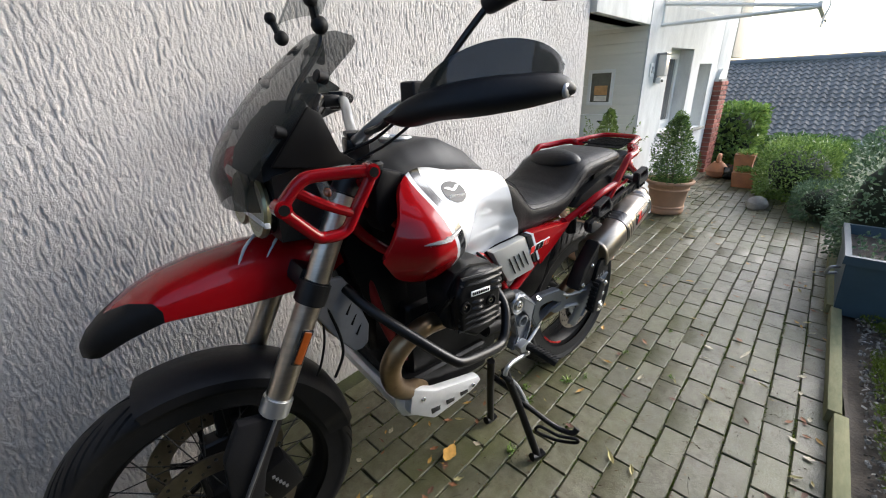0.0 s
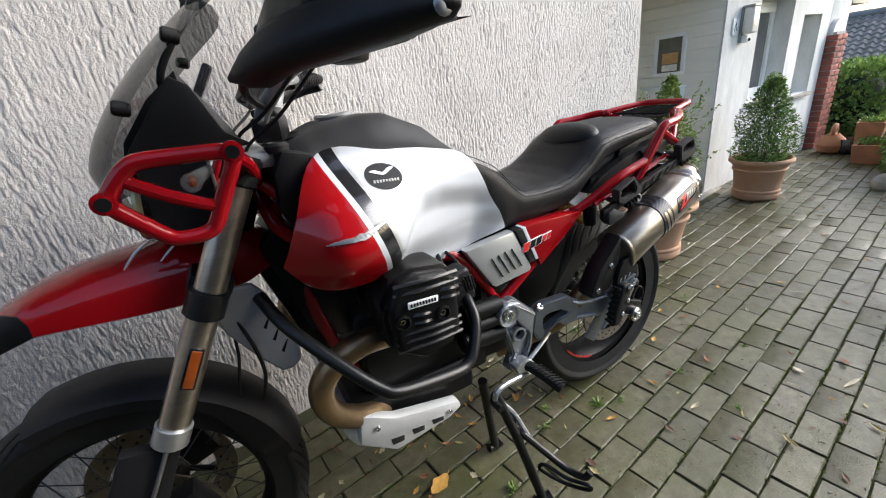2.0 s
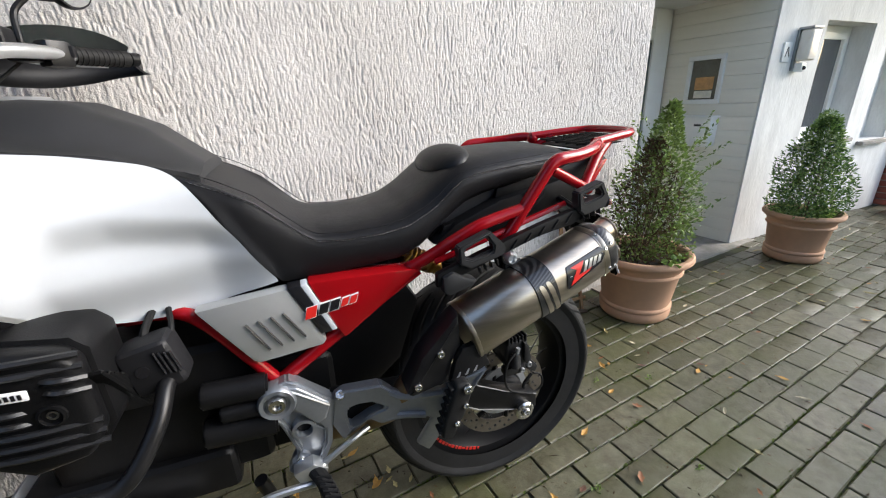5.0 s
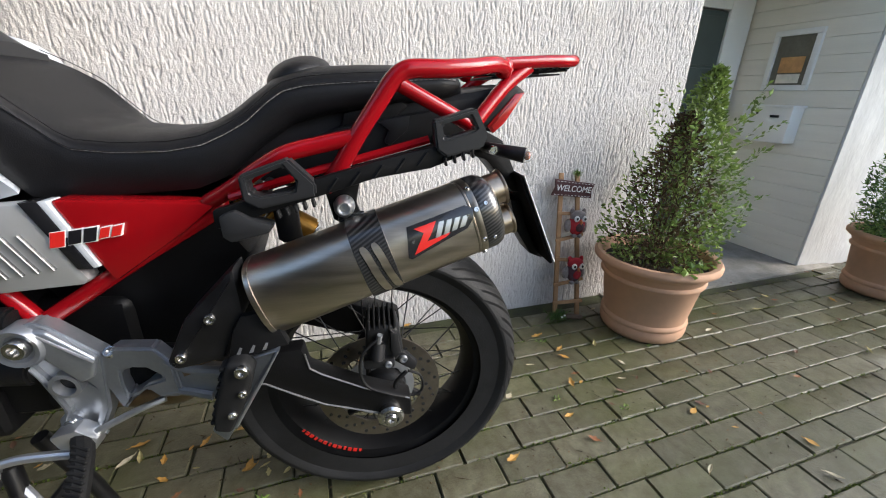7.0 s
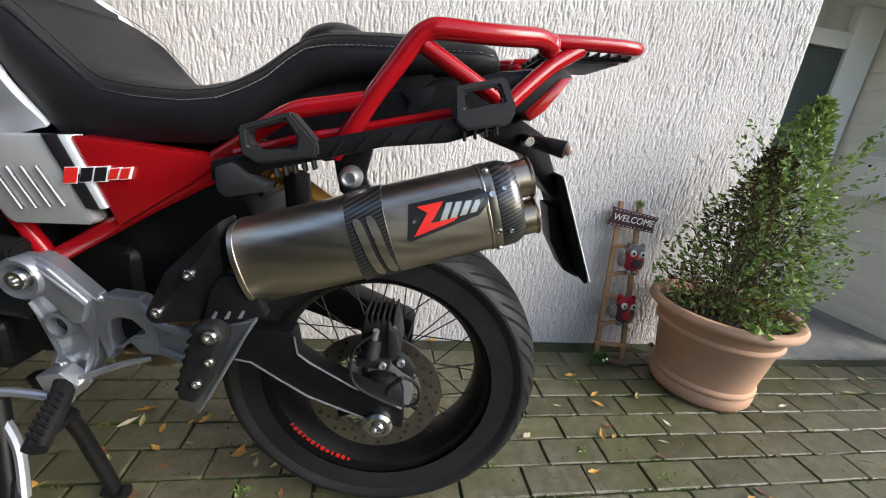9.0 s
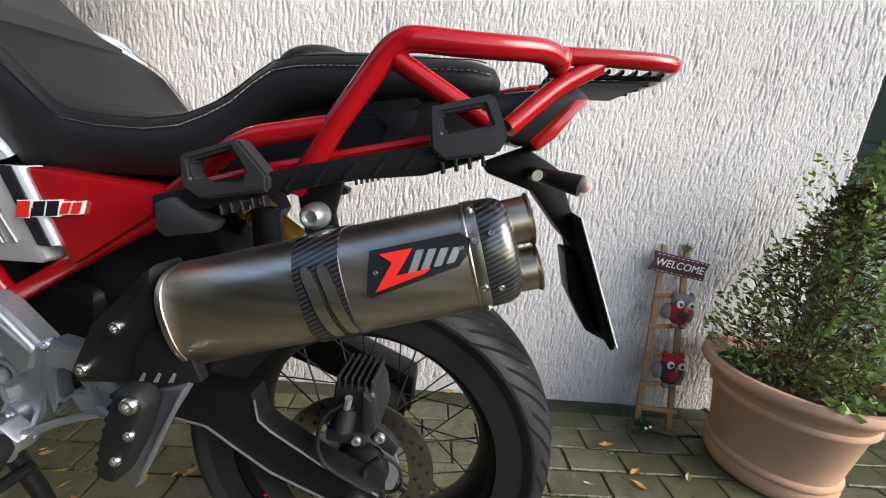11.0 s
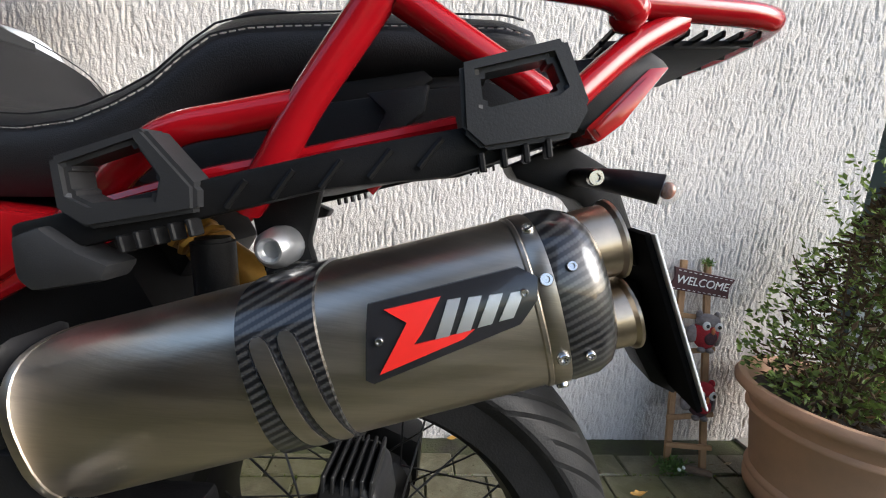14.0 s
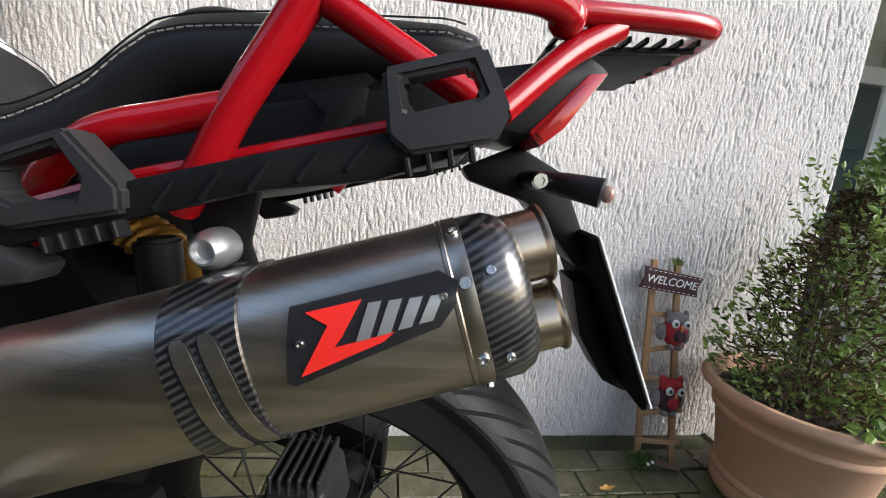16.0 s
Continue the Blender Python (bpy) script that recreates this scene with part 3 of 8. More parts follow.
def tyre_mesh(R, half, crown, nseg, tread, twist):
    """A tyre round the v axis: crowned tread with slanted grooves, sidewalls and beads."""
    prof = []
    bead = R - crown
    for k in range(37):
        a = -1 + 2 * k / 36
        ang = a * radians(112)
        prof.append((bead + crown * (0.42 + 0.58 * math.cos(ang * 0.86)) if abs(a) < 0.99 else bead - 0.004, half * math.sin(max(-1.57, min(1.57, ang * 0.93))) * (1.0 if abs(a) < 0.75 else 1.0 - 0.6 * (abs(a) - 0.75)), a))
    bm = bmesh.new()
    rings = []
    per = nseg // tread
    for i in range(nseg):
        ring = []
        for r, v, a in prof:
            # the columns of the mesh sweep along the grooves
            th = 2 * math.pi * i / nseg - twist * min(abs(a), 0.8) ** 0.75
            j = (i + (per // 4 if a < 0 else 0)) % per
            d = 0.0
            if j in (0, 1, 2) and 0.08 < abs(a) < 0.60:
                d = 0.0050
            elif j in (per // 2, per // 2 + 1, per // 2 + 2) and 0.26 < abs(a) < 0.74:
                d = 0.0050
            ring.append(bm.verts.new(((r - d) * math.cos(th), v, (r - d) * math.sin(th))))
        rings.append(ring)
    n = len(prof)
    for i in range(nseg):
        A, B = rings[i], rings[(i + 1) % nseg]
        for k in range(n - 1):
            bm.faces.new((A[k], A[k + 1], B[k + 1], B[k]))
    return bm


def wheel(name, R, half, crown, rim_r, where, label):
    """A wire-spoked wheel: rim, tyre, hub and crossed spokes."""
    rim = bmesh.new()
    h = half * 0.72
    prof = [(rim_r + 0.012, -h), (rim_r + 0.014, -h + 0.006), (rim_r - 0.004, -h + 0.012), (rim_r - 0.014, -h * 0.4), (rim_r - 0.016, h * 0.4), (rim_r - 0.004, h - 0.012), (rim_r + 0.014, h - 0.006), (rim_r + 0.012, h), (rim_r - 0.010, h - 0.004), (rim_r - 0.024, h * 0.5), (rim_r - 0.027, 0), (rim_r - 0.024, -h * 0.5), (rim_r - 0.010, -h + 0.004)]
    seg = 72
    rings = [[(r * math.cos(2 * math.pi * k / seg), v, r * math.sin(2 * math.pi * k / seg)) for k in range(seg)] for r, v in prof + prof[:1]]
    loft(rings, rim, caps=False)
    w = part(name, rim, rim_black, bike, label)
    w.matrix_local = where
    part("tyre", tyre_mesh(R, half, crown, 528, 22, 0.72), tyre_rubber, w, "worn black road tyre with slanted grooves", 22)
    part("hub", lathe([(0.03, -0.085), (0.052, -0.083), (0.052, -0.066), (0.034, -0.05), (0.032, 0.05), (0.052, 0.066), (0.052, 0.083), (0.03, 0.085)], 28, None, "Y"), engine_black, w)
    sm = finish(rod((0.0, 0, 0), (0.0, 0, 1.0), 1.0, 6))
    sm.materials.append(spoke_black)
    for k in range(36):
        side = 1 if k % 2 else -1
        th = 2 * math.pi * k / 36
        off = 0.62 * (1 if (k // 2) % 2 else -1)
        a = Vector((0.046 * math.cos(th + off), side * 0.072, 0.046 * math.sin(th + off)))
        b = Vector(((rim_r - 0.022) * math.cos(th), side * 0.012, (rim_r - 0.022) * math.sin(th)))
        s = new("spoke", sm)
        s.parent = w
        s.matrix_local = Matrix.Translation(a) @ (b - a).to_track_quat("Z", "Y").to_matrix().to_4x4() @ Matrix.Diagonal((0.0015, 0.0015, (b - a).length, 1))
    return w


def brake_disc(name, r, v, parent, holes):
    """A drilled brake disc on a carrier."""
    bm = bmesh.new()
    seg = 60
    ri = r * 0.70
    pts = [(ri, v - 0.0025), (r, v - 0.0025), (r, v + 0.0025), (ri, v + 0.0025)]
    loft([[(a * math.cos(2 * math.pi * k / seg), b, a * math.sin(2 * math.pi * k / seg)) for k in range(seg)] for a, b in pts + pts[:1]], bm, caps=False)
    d = part(name, bm, disc_steel, parent, "drilled steel brake disc")
    c = bmesh.new()
    for k in range(6):
        th = 2 * math.pi * k / 6
        c = rod((0.045 * math.cos(th), v, 0.045 * math.sin(th)), (ri * math.cos(th + 0.3), v, ri * math.sin(th + 0.3)), 0.007, 8, c)
    pieces("carrier", c, engine_black, d)
    h = bmesh.new()
    for k in range(holes):
        th = 2 * math.pi * k / holes
        rr = ri + (r - ri) * (0.25, 0.5, 0.75)[k % 3]
        h = rod((rr * math.cos(th), v - 0.0032, rr * math.sin(th)), (rr * math.cos(th), v + 0.0032, rr * math.sin(th)), 0.004, 8, h)
    pieces("drill_hole", h, black_gloss, d)
    return d


rear = wheel("rear_wheel", 0.334, 0.078, 0.095, 0.232, pose(0, 0, 0.312, 0, 0, 0), "black spoked rear wheel")
brake_disc("brake_disc", 0.132, 0.088, rear, 48)
front = wheel("front_wheel", 0.332, 0.056, 0.077, 0.252, pose(1.416, 0.004, 0.284, 0, 0, -7), "black spoked front wheel")
brake_disc("brake_disc", 0.160, 0.078, front, 54)
brake_disc("brake_disc", 0.160, -0.078, front, 54)
bm = bmesh.new()
for k in range(13):
    a = radians(283 + k * 3.3)
    bm = box((0.2195 * math.cos(a), 0.0568, 0.2195 * math.sin(a)), (0.0085 if k % 4 else 0.006, 0.0022, 0.0085 if k % 3 else 0.0055), 0.0, bm, Matrix.Rotation(-a, 3, "Y"))
pieces("rim_mark", bm, decal_red, rear, "red rim marking bar")

# --- fuel tank sides, top cover and badges ---
T_BOT = [(0.0, 0.497, 0.760), (0.17, 0.62, 0.728), (0.33, 0.72, 0.732), (0.47, 0.80, 0.756), (0.64, 0.90, 0.766), (0.82, 0.985, 0.782), (1.0, 1.030, 0.838)]
T_TOP = [(0.0, 0.499, 0.768), (0.17, 0.555, 0.868), (0.33, 0.612, 0.963), (0.47, 0.70, 0.993), (0.64, 0.80, 1.007), (0.82, 0.936, 1.016), (1.0, 1.034, 0.846)]

T_BOT = [tuple(p) for p in curve_points(T_BOT, 8)]
T_TOP = [tuple(p) for p in curve_points(T_TOP, 8)]


def tank_v(u, w):
    """Half width of the tank side at a place of its side view."""
    base = 0.168 + (0.232 - 0.168) * stepf(0.5, 0.92, u)
    bulge = 0.062 * math.exp(-((w - 0.868) / 0.085) ** 2) * math.exp(-((u - 0.93) / 0.16) ** 2)
    top = -0.052 * stepf(0.925, 1.02, w) * (0.6 + 0.4 * stepf(0.6, 0.9, u))
    low = -0.03 * (1 - stepf(0.735, 0.83, w))
    wt = 0.912 - 0.2 * max(0, 0.70 - u) - 0.085 * stepf(0.745, 0.85, u)
    scoop = -0.024 * stepf(0.842, 0.780, u) * (1 - stepf(wt - 0.050, wt + 0.012, w)) * stepf(0.50, 0.60, u)
    nose = -0.05 * stepf(0.93, 1.05, u)
    return base + bulge + top + low + scoop + nose


def tank_side(s):
    bm = bmesh.new()
    n, m = 96, 56
    G = []
    for i in range(n + 1):
        a = i / n
        ub, wb = interp(T_BOT, a)
        ut, wt = interp(T_TOP, a)
        col = []
        for j in range(m + 1):
            b = j / m
            u, w = ub + (ut - ub) * b, wb + (wt - wb) * b
            col.append(bm.verts.new((u, s * tank_v(u, w), w)))
        G.append(col)
    for i in range(n):
        for j in range(m):
            bm.faces.new((G[i][j], G[i + 1][j], G[i + 1][j + 1], G[i][j + 1]))
    rim = [e for e in bm.edges if e.is_boundary]
    ext = bmesh.ops.extrude_edge_only(bm, edges=rim)
    vs = [g for g in ext["geom"] if isinstance(g, bmesh.types.BMVert)]
    for v in vs:
        c = Vector((0.78, 0, 0.87))
        v.co.x += (c.x - v.co.x) * 0.04
        v.co.z += (c.z - v.co.z) * 0.05
        v.co.y -= s * 0.022
    return bm


def tank_band(s, d0, d1):
    """The slice of a tank side between two slanted lines; d is the distance behind the red field's edge."""
    n = Vector((0.9409, 0, -0.3387))
    p = Vector((0.930, 0, 1.000))
    bm = tank_side(s)
    if d0 is not None:
        cut(bm, p - n * d0, n)
    if d1 is not None:
        cut(bm, p - n * d1, -n)
    return bm


tank = part("fuel_tank", plate([(0.52, 0.77), (0.62, 0.75), (0.96, 0.80), (0.99, 0.86), (0.93, 0.99), (0.80, 1.0), (0.63, 0.95)], -0.098, 0.098, 0.02), frame_black, bike)
for s in (1, -1):
    part("red_side", tank_band(s, None, 0.0), red_paint, tank, "glossy red tank front", 75)
    part("stripe", tank_band(s, 0.0, 0.011), white_paint, tank, "thin white tank stripe", 75)
    part("stripe", tank_band(s, 0.011, 0.036), black_gloss, tank, "broad black tank stripe", 75)
    part("stripe", tank_band(s, 0.036, 0.043), silver_paint, tank, "thin silver tank stripe", 75)
    part("white_side", tank_band(s, 0.043, None), white_paint, tank, "glossy white tank side", 75)

bm = bmesh.new()
n, m = 40, 24
edge_w = [(0.585, 0.955), (0.70, 0.995), (0.80, 1.009), (0.93, 1.017), (1.01, 1.0)]
crest_w = [(0.585, 0.968), (0.66, 1.03), (0.75, 1.070), (0.80, 1.074), (0.88, 1.066), (0.935, 1.045), (1.01, 1.02)]
half_w = [(0.585, 0.125), (0.70, 0.150), (0.80, 0.166), (0.93, 0.178), (1.01, 0.12)]
G = []
for i in range(n + 1):
    u = 0.585 + (1.01 - 0.585) * i / n
    e, c, hw = interp(edge_w, u), interp(crest_w, u), interp(half_w, u)
    G.append([bm.verts.new((u, hw * (2 * j / m - 1), e + (c - e) * (1 - stepf(0.42, 1.0, abs(2 * j / m - 1))))) for j in range(m + 1)])
for i in range(n):
    for j in range(m):
        bm.faces.new((G[i][j], G[i + 1][j], G[i + 1][j + 1], G[i][j + 1]))
ext = bmesh.ops.extrude_edge_only(bm, edges=[e for e in bm.edges if e.is_boundary])
bmesh.ops.translate(bm, vec=(0, 0, -0.03), verts=[g for g in ext["geom"] if isinstance(g, bmesh.types.BMVert)])
cover = part("top_cover", bm, grey_plastic, tank, "matt dark grey plastic tank cover", 25)
cap = part("filler_cap", lathe([(0.043, 1.066), (0.045, 1.074), (0.040, 1.079), (0.032, 1.079), (0.030, 1.075), (0.002, 1.075)], 28, None, "Z", (0.835, 0, 0)), alu, tank, "round metal filler cap")

# front shrouds beside the steering head
for s in (1, -1):
    part("shroud", plate([(0.926, 1.018), (0.985, 1.034), (1.005, 0.995), (1.01, 0.93), (0.992, 0.885), (0.955, 0.915)], s * 0.10, s * 0.172, 0.012), black_plastic, tank, "black plastic shroud")

badge_black = surf("badge_black", (0.008, 0.008, 0.009), 0.4, vary=0.15, scale=40, spec=0.25)
# badges: plain shapes, on the left and right tank sides
for s in (1, -1):
    bm = bmesh.new()
    c = Vector((0.824, s * (tank_v(0.824, 0.965) + 0.001), 0.965))
    ring = []
    for k in range(36):
        a = 2 * math.pi * k / 36
        u, w = c.x + 0.037 * math.cos(a), c.z + 0.0215 * math.sin(a) + 0.010 * math.cos(a) * 0.35
        ring.append((u, s * tank_v(u, w), w))
    loft([[(p[0], p[1] - s * 0.004, p[2]) for p in ring], [(p[0], p[1] + s * 0.002, p[2]) for p in ring]], bm)
    badge = part("badge", bm, badge_black, tank, "oval black tank badge with silver marks")
    b2 = bmesh.new()
    for k in range(9):
        u = 0.824 + 0.0245 - k * 0.0061
        w = 0.957 + (u - 0.824) * 0.10
        b2 = box((u, s * (tank_v(u, w) + 0.0028), w), (0.0036, 0.0012, 0.0066), 0.0, b2)
    pieces("badge_bar", b2, badge_white, badge)
    b2 = bmesh.new()
    for k in (1, -1):
        outline = [(0.000, 0.9715), (0.006, 0.9735), (0.012, 0.9765), (0.020, 0.9775), (0.0265, 0.9760), (0.021, 0.9738), (0.015, 0.9715), (0.009, 0.9692), (0.003, 0.9678), (0.000, 0.9672)]
        pts = [(0.824 + k * du, w) for du, w in outline]
        hi = [b2.verts.new((u, s * (tank_v(u, w) + 0.0034), w)) for u, w in pts]
        lo = [b2.verts.new((u, s * (tank_v(u, w) + 0.0012), w)) for u, w in pts]
        for q in range(len(pts)):
            r = (q + 1) % len(pts)
            b2.faces.new((lo[q], lo[r], hi[r], hi[q]))
        bmesh.ops.triangulate(b2, faces=[b2.faces.new(hi)])
    part("badge_wing", b2, badge_white, badge)
    # spread metal wings on the red field
    span = [(0.0, 0.000), (0.012, 0.0045), (0.030, 0.0062), (0.047, 0.0035), (0.056, 0.0075), (0.064, 0.0040), (0.080, 0.0078), (0.098, 0.0100), (0.112, 0.0092)]
    under = [(0.108, 0.0068), (0.094, 0.0028), (0.084, -0.0030), (0.072, -0.0072), (0.062, -0.0098), (0.054, -0.0068), (0.044, -0.0062), (0.030, -0.0030), (0.014, -0.0010)]
    b3 = bmesh.new()
    W = [(0.966 - a, 0.8835 + b * 0.72 + a * 0.075) for a, b in span + under]
    top_ring = [b3.verts.new((u, s * (tank_v(u, w) + 0.0040), w)) for u, w in W]
    low_ring = [b3.verts.new((u, s * (tank_v(u, w) - 0.001), w)) for u, w in W]
    for k in range(len(W)):
        q = (k + 1) % len(W)
        b3.faces.new((low_ring[k], low_ring[q], top_ring[q], top_ring[k]))
    f = b3.faces.new(top_ring)
    bmesh.ops.triangulate(b3, faces=[f])
    we = part("wing_emblem", b3, alu_dull, tank, "small chromed spread-wing emblem")
    b3 = bmesh.new()
    for q in range(13):
        a = 0.010 + q * 0.0078
        u, w = 0.966 - a, 0.8835 + a * 0.075 + 0.0020 * math.sin(q / 12 * 3.14) - 0.0025
        hgt = 0.0018 + 0.0034 * math.sin((q + 0.6) / 13 * 3.14)
        b3 = box((u, s * (tank_v(u, w) + 0.0042), w), (0.0009, 0.0008, hgt * 1.7), 0.0, b3, Matrix.Rotation(radians(32), 3, "Y"))
    pieces("feather", b3, disc_steel, we)

# --- seat ---
S_TOP = [(-0.146, 0.940), (-0.140, 0.954), (-0.11, 0.960), (-0.05, 0.960), (0.03, 0.956), (0.08, 0.952), (0.12, 0.945), (0.15, 0.932), (0.18, 0.911), (0.21, 0.886), (0.25, 0.862), (0.30, 0.848), (0.36, 0.843), (0.42, 0.846), (0.455, 0.857), (0.50, 0.889), (0.56, 0.935), (0.605, 0.956), (0.655, 0.975)]
S_EDGE = [(-0.146, 0.928), (-0.140, 0.936), (-0.11, 0.937), (-0.05, 0.932), (0.02, 0.927), (0.07, 0.922), (0.10, 0.918), (0.13, 0.910), (0.155, 0.892), (0.184, 0.866), (0.214, 0.848), (0.25, 0.831), (0.30, 0.821), (0.37, 0.818), (0.42, 0.822), (0.44, 0.834), (0.47, 0.862), (0.514, 0.904), (0.56, 0.930), (0.605, 0.950), (0.655, 0.968)]
S_BOT = [(-0.146, 0.914), (-0.11, 0.908), (-0.03, 0.897), (0.075, 0.878), (0.12, 0.864), (0.175, 0.826), (0.22, 0.785), (0.27, 0.764), (0.40, 0.752), (0.49, 0.752), (0.53, 0.80), (0.605, 0.92), (0.655, 0.945)]
S_HALF = [(-0.146, 0.098), (-0.140, 0.114), (-0.11, 0.128), (0.0, 0.137), (0.14, 0.140), (0.25, 0.145), (0.33, 0.142), (0.45, 0.140), (0.53, 0.150), (0.605, 0.147), (0.655, 0.140)]


def seat_section(u):
    t, e, b, h = interp(S_TOP, u), interp(S_EDGE, u), interp(S_BOT, u), interp(S_HALF, u)
    half = [(h * 0.90, b), (h * 0.985, b + (e - b) * 0.3), (h, b + (e - b) * 0.75), (h * 0.985, e - 0.003), (h * 0.955, e + 0.004), (h * 0.86, e + (t - e) * 0.55), (h * 0.66, e + (t - e) * 0.86), (h * 0.36, e + (t - e) * 0.975), (0.0, t)]
    return [(u, v, w) for v, w in half] + [(u, -v, w) for v, w in reversed(half[:-1])]


us = [-0.146 + 0.801 * k / 78 for k in range(79)]
seat = part("seat", loft([seat_section(u) for u in us]), leather, bike, "black stitched two-seat motorcycle saddle", 50)
for s in (1, -1):
    bm = bmesh.new()
    u = -0.132
    while u < 0.60:
        p = [Vector((x, s * (interp(S_HALF, x) * 0.978 + 0.001), interp(S_EDGE, x) + 0.001)) for x in (u, u + 0.0052)]
        bm = tube(p, 0.0008, 5, 1, False, bm)
        u += 0.0078
    part("stitching", bm, thread, seat, "pale seam stitching")
bm = bmesh.new()
for q in range(2):
    for s in (1, -1):
        pts = [(x, s * interp(S_HALF, x) * (0.99 - 0.06 * q), interp(S_EDGE, x) + 0.002 + 0.012 * q) for x in us[2:74]]
        tube(pts, 0.0009, 5, 1, False, bm)
part("piping", bm, leather, seat)
bm = ball((0.124, 0.0, 0.932), (0.056, 0.104, 0.031), 28)
bmesh.ops.transform(bm, matrix=Matrix.Translation((0.128, 0, 0.937)) @ Matrix.Rotation(radians(20), 4, "Y") @ Matrix.Translation((-0.128, 0, -0.937)), verts=bm.verts)
part("back_pad", bm, leather, seat, "raised black pad between rider and passenger")

# --- tail, rack and grab rails ---
bm = plate([(0.30, 0.762), (0.144, 0.80), (0.048, 0.828), (-0.10, 0.868), (-0.165, 0.866), (-0.21, 0.862), (-0.258, 0.925), (-0.235, 0.938), (-0.15, 0.920), (-0.07, 0.908), (0.05, 0.888), (0.12, 0.872), (0.185, 0.826)], -0.112, 0.112, 0.01)
tail = part("tail_body", bm, soft_plastic, bike, "black plastic tail fairing")
part("tail_panel", plate([(0.05, 0.862), (-0.02, 0.868), (-0.055, 0.895), (-0.045, 0.902), (0.045, 0.882)], 0.114, 0.124, 0.003), black_plastic, tail)
part("tail_panel", plate([(0.18, 0.80), (0.02, 0.842), (-0.10, 0.872), (-0.10, 0.884), (0.02, 0.857), (0.17, 0.818)], 0.113, 0.132, 0.004), black_plastic, tail)
part("tail_skirt", plate([(0.20, 0.785), (0.15, 0.822), (0.05, 0.862), (-0.10, 0.893), (-0.165, 0.882), (-0.13, 0.838), (0.0, 0.802), (0.12, 0.766)], -0.145, 0.145, 0.008), black_plastic, tail)
part("skirt_step", plate([(-0.005, 0.873), (-0.055, 0.884), (-0.052, 0.862), (-0.025, 0.838), (-0.015, 0.842), (-0.022, 0.860)], 0.146, 0.156, 0.003), soft_plastic, tail)
lamp = part("tail_lamp", plate([(-0.254, 0.924), (-0.222, 0.873), (-0.203, 0.855), (-0.190, 0.867), (-0.236, 0.921)], -0.1145, 0.1145, 0.004), red_lens, bike, "slanted red tail light")
part("light_strip", plate([(-0.243, 0.914), (-0.218, 0.874), (-0.204, 0.861), (-0.197, 0.867), (-0.234, 0.913)], 0.114, 0.1165, 0.001), red_lens, lamp, "red light strip")
rail = None
for s in (1, -1):
    r = part("grab_rail", tube([(0.074, s * 0.182, 0.778), (0.051, s * 0.190, 0.810), (0.024, s * 0.195, 0.856), (-0.008, s * 0.197, 0.904), (-0.026, s * 0.198, 0.930), (-0.040, s * 0.198, 0.942), (-0.056, s * 0.197, 0.9465), (-0.100, s * 0.188, 0.949), (-0.145, s * 0.172, 0.954), (-0.178, s * 0.152, 0.960), (-0.196, s * 0.138, 0.961), (-0.209, s * 0.126, 0.957)], 0.0128, 16, 8), red_tube, bike, "bent red steel grab rail")
    part("lower_tube", tube([(0.250, s * 0.150, 0.748), (0.205, s * 0.165, 0.776), (0.172, s * 0.178, 0.800), (0.125, s * 0.190, 0.828), (0.075, s * 0.192, 0.842), (0.030, s * 0.194, 0.853)], 0.0122, 14), red_tube, r)
    part("brace", tube([(-0.036, s * 0.195, 0.926), (-0.146, s * 0.180, 0.872)], 0.0110, 12, 1), red_tube, r)
    part("rear_strut", tube([(-0.160, s * 0.150, 0.876), (-0.212, s * 0.122, 0.930), (-0.258, s * 0.102, 0.963)], 0.0118, 12), red_tube, r)
    part("weld_boss", ball((-0.207, s * 0.125, 0.958), 0.0165, 12), red_tube, r)
    part("sub_rail", tube([(0.21, s * 0.176, 0.762), (0.10, s * 0.186, 0.799), (-0.08, s * 0.186, 0.851)], 0.0065, 8, 1), red_tube, r)
rack = part("rear_rack", tube([(-0.200, 0.122, 0.964), (-0.285, 0.102, 0.973), (-0.335, 0.088, 0.977), (-0.358, 0.064, 0.980), (-0.366, 0.0, 0.981), (-0.358, -0.064, 0.980), (-0.335, -0.088, 0.977), (-0.285, -0.102, 0.973), (-0.200, -0.122, 0.964)], 0.0102, 14, 6), red_tube, bike, "red tubular luggage rack")
bm = None
for k in range(9):
    u = -0.210 - k * 0.017
    bm = box((u, 0, 0.957 + (-u - 0.2) * 0.08), (0.004, 0.18 - 0.004 * k, 0.006), 0.001, bm, None, 1)
for v in (-0.06, -0.02, 0.02, 0.06):
    bm = box((-0.278, v, 0.960), (0.145, 0.004, 0.006), 0.001, bm, Matrix.Rotation(radians(4.5), 3, "Y"), 1)
pieces("rack_bar", bm, black_plastic, rack, "black plastic rack bar")
part("rack_web", plate([(-0.205, 0.944), (-0.330, 0.955), (-0.330, 0.958), (-0.205, 0.948)], -0.075, 0.075, 0.001), black_plastic, rack, "dark plastic web under the rack")

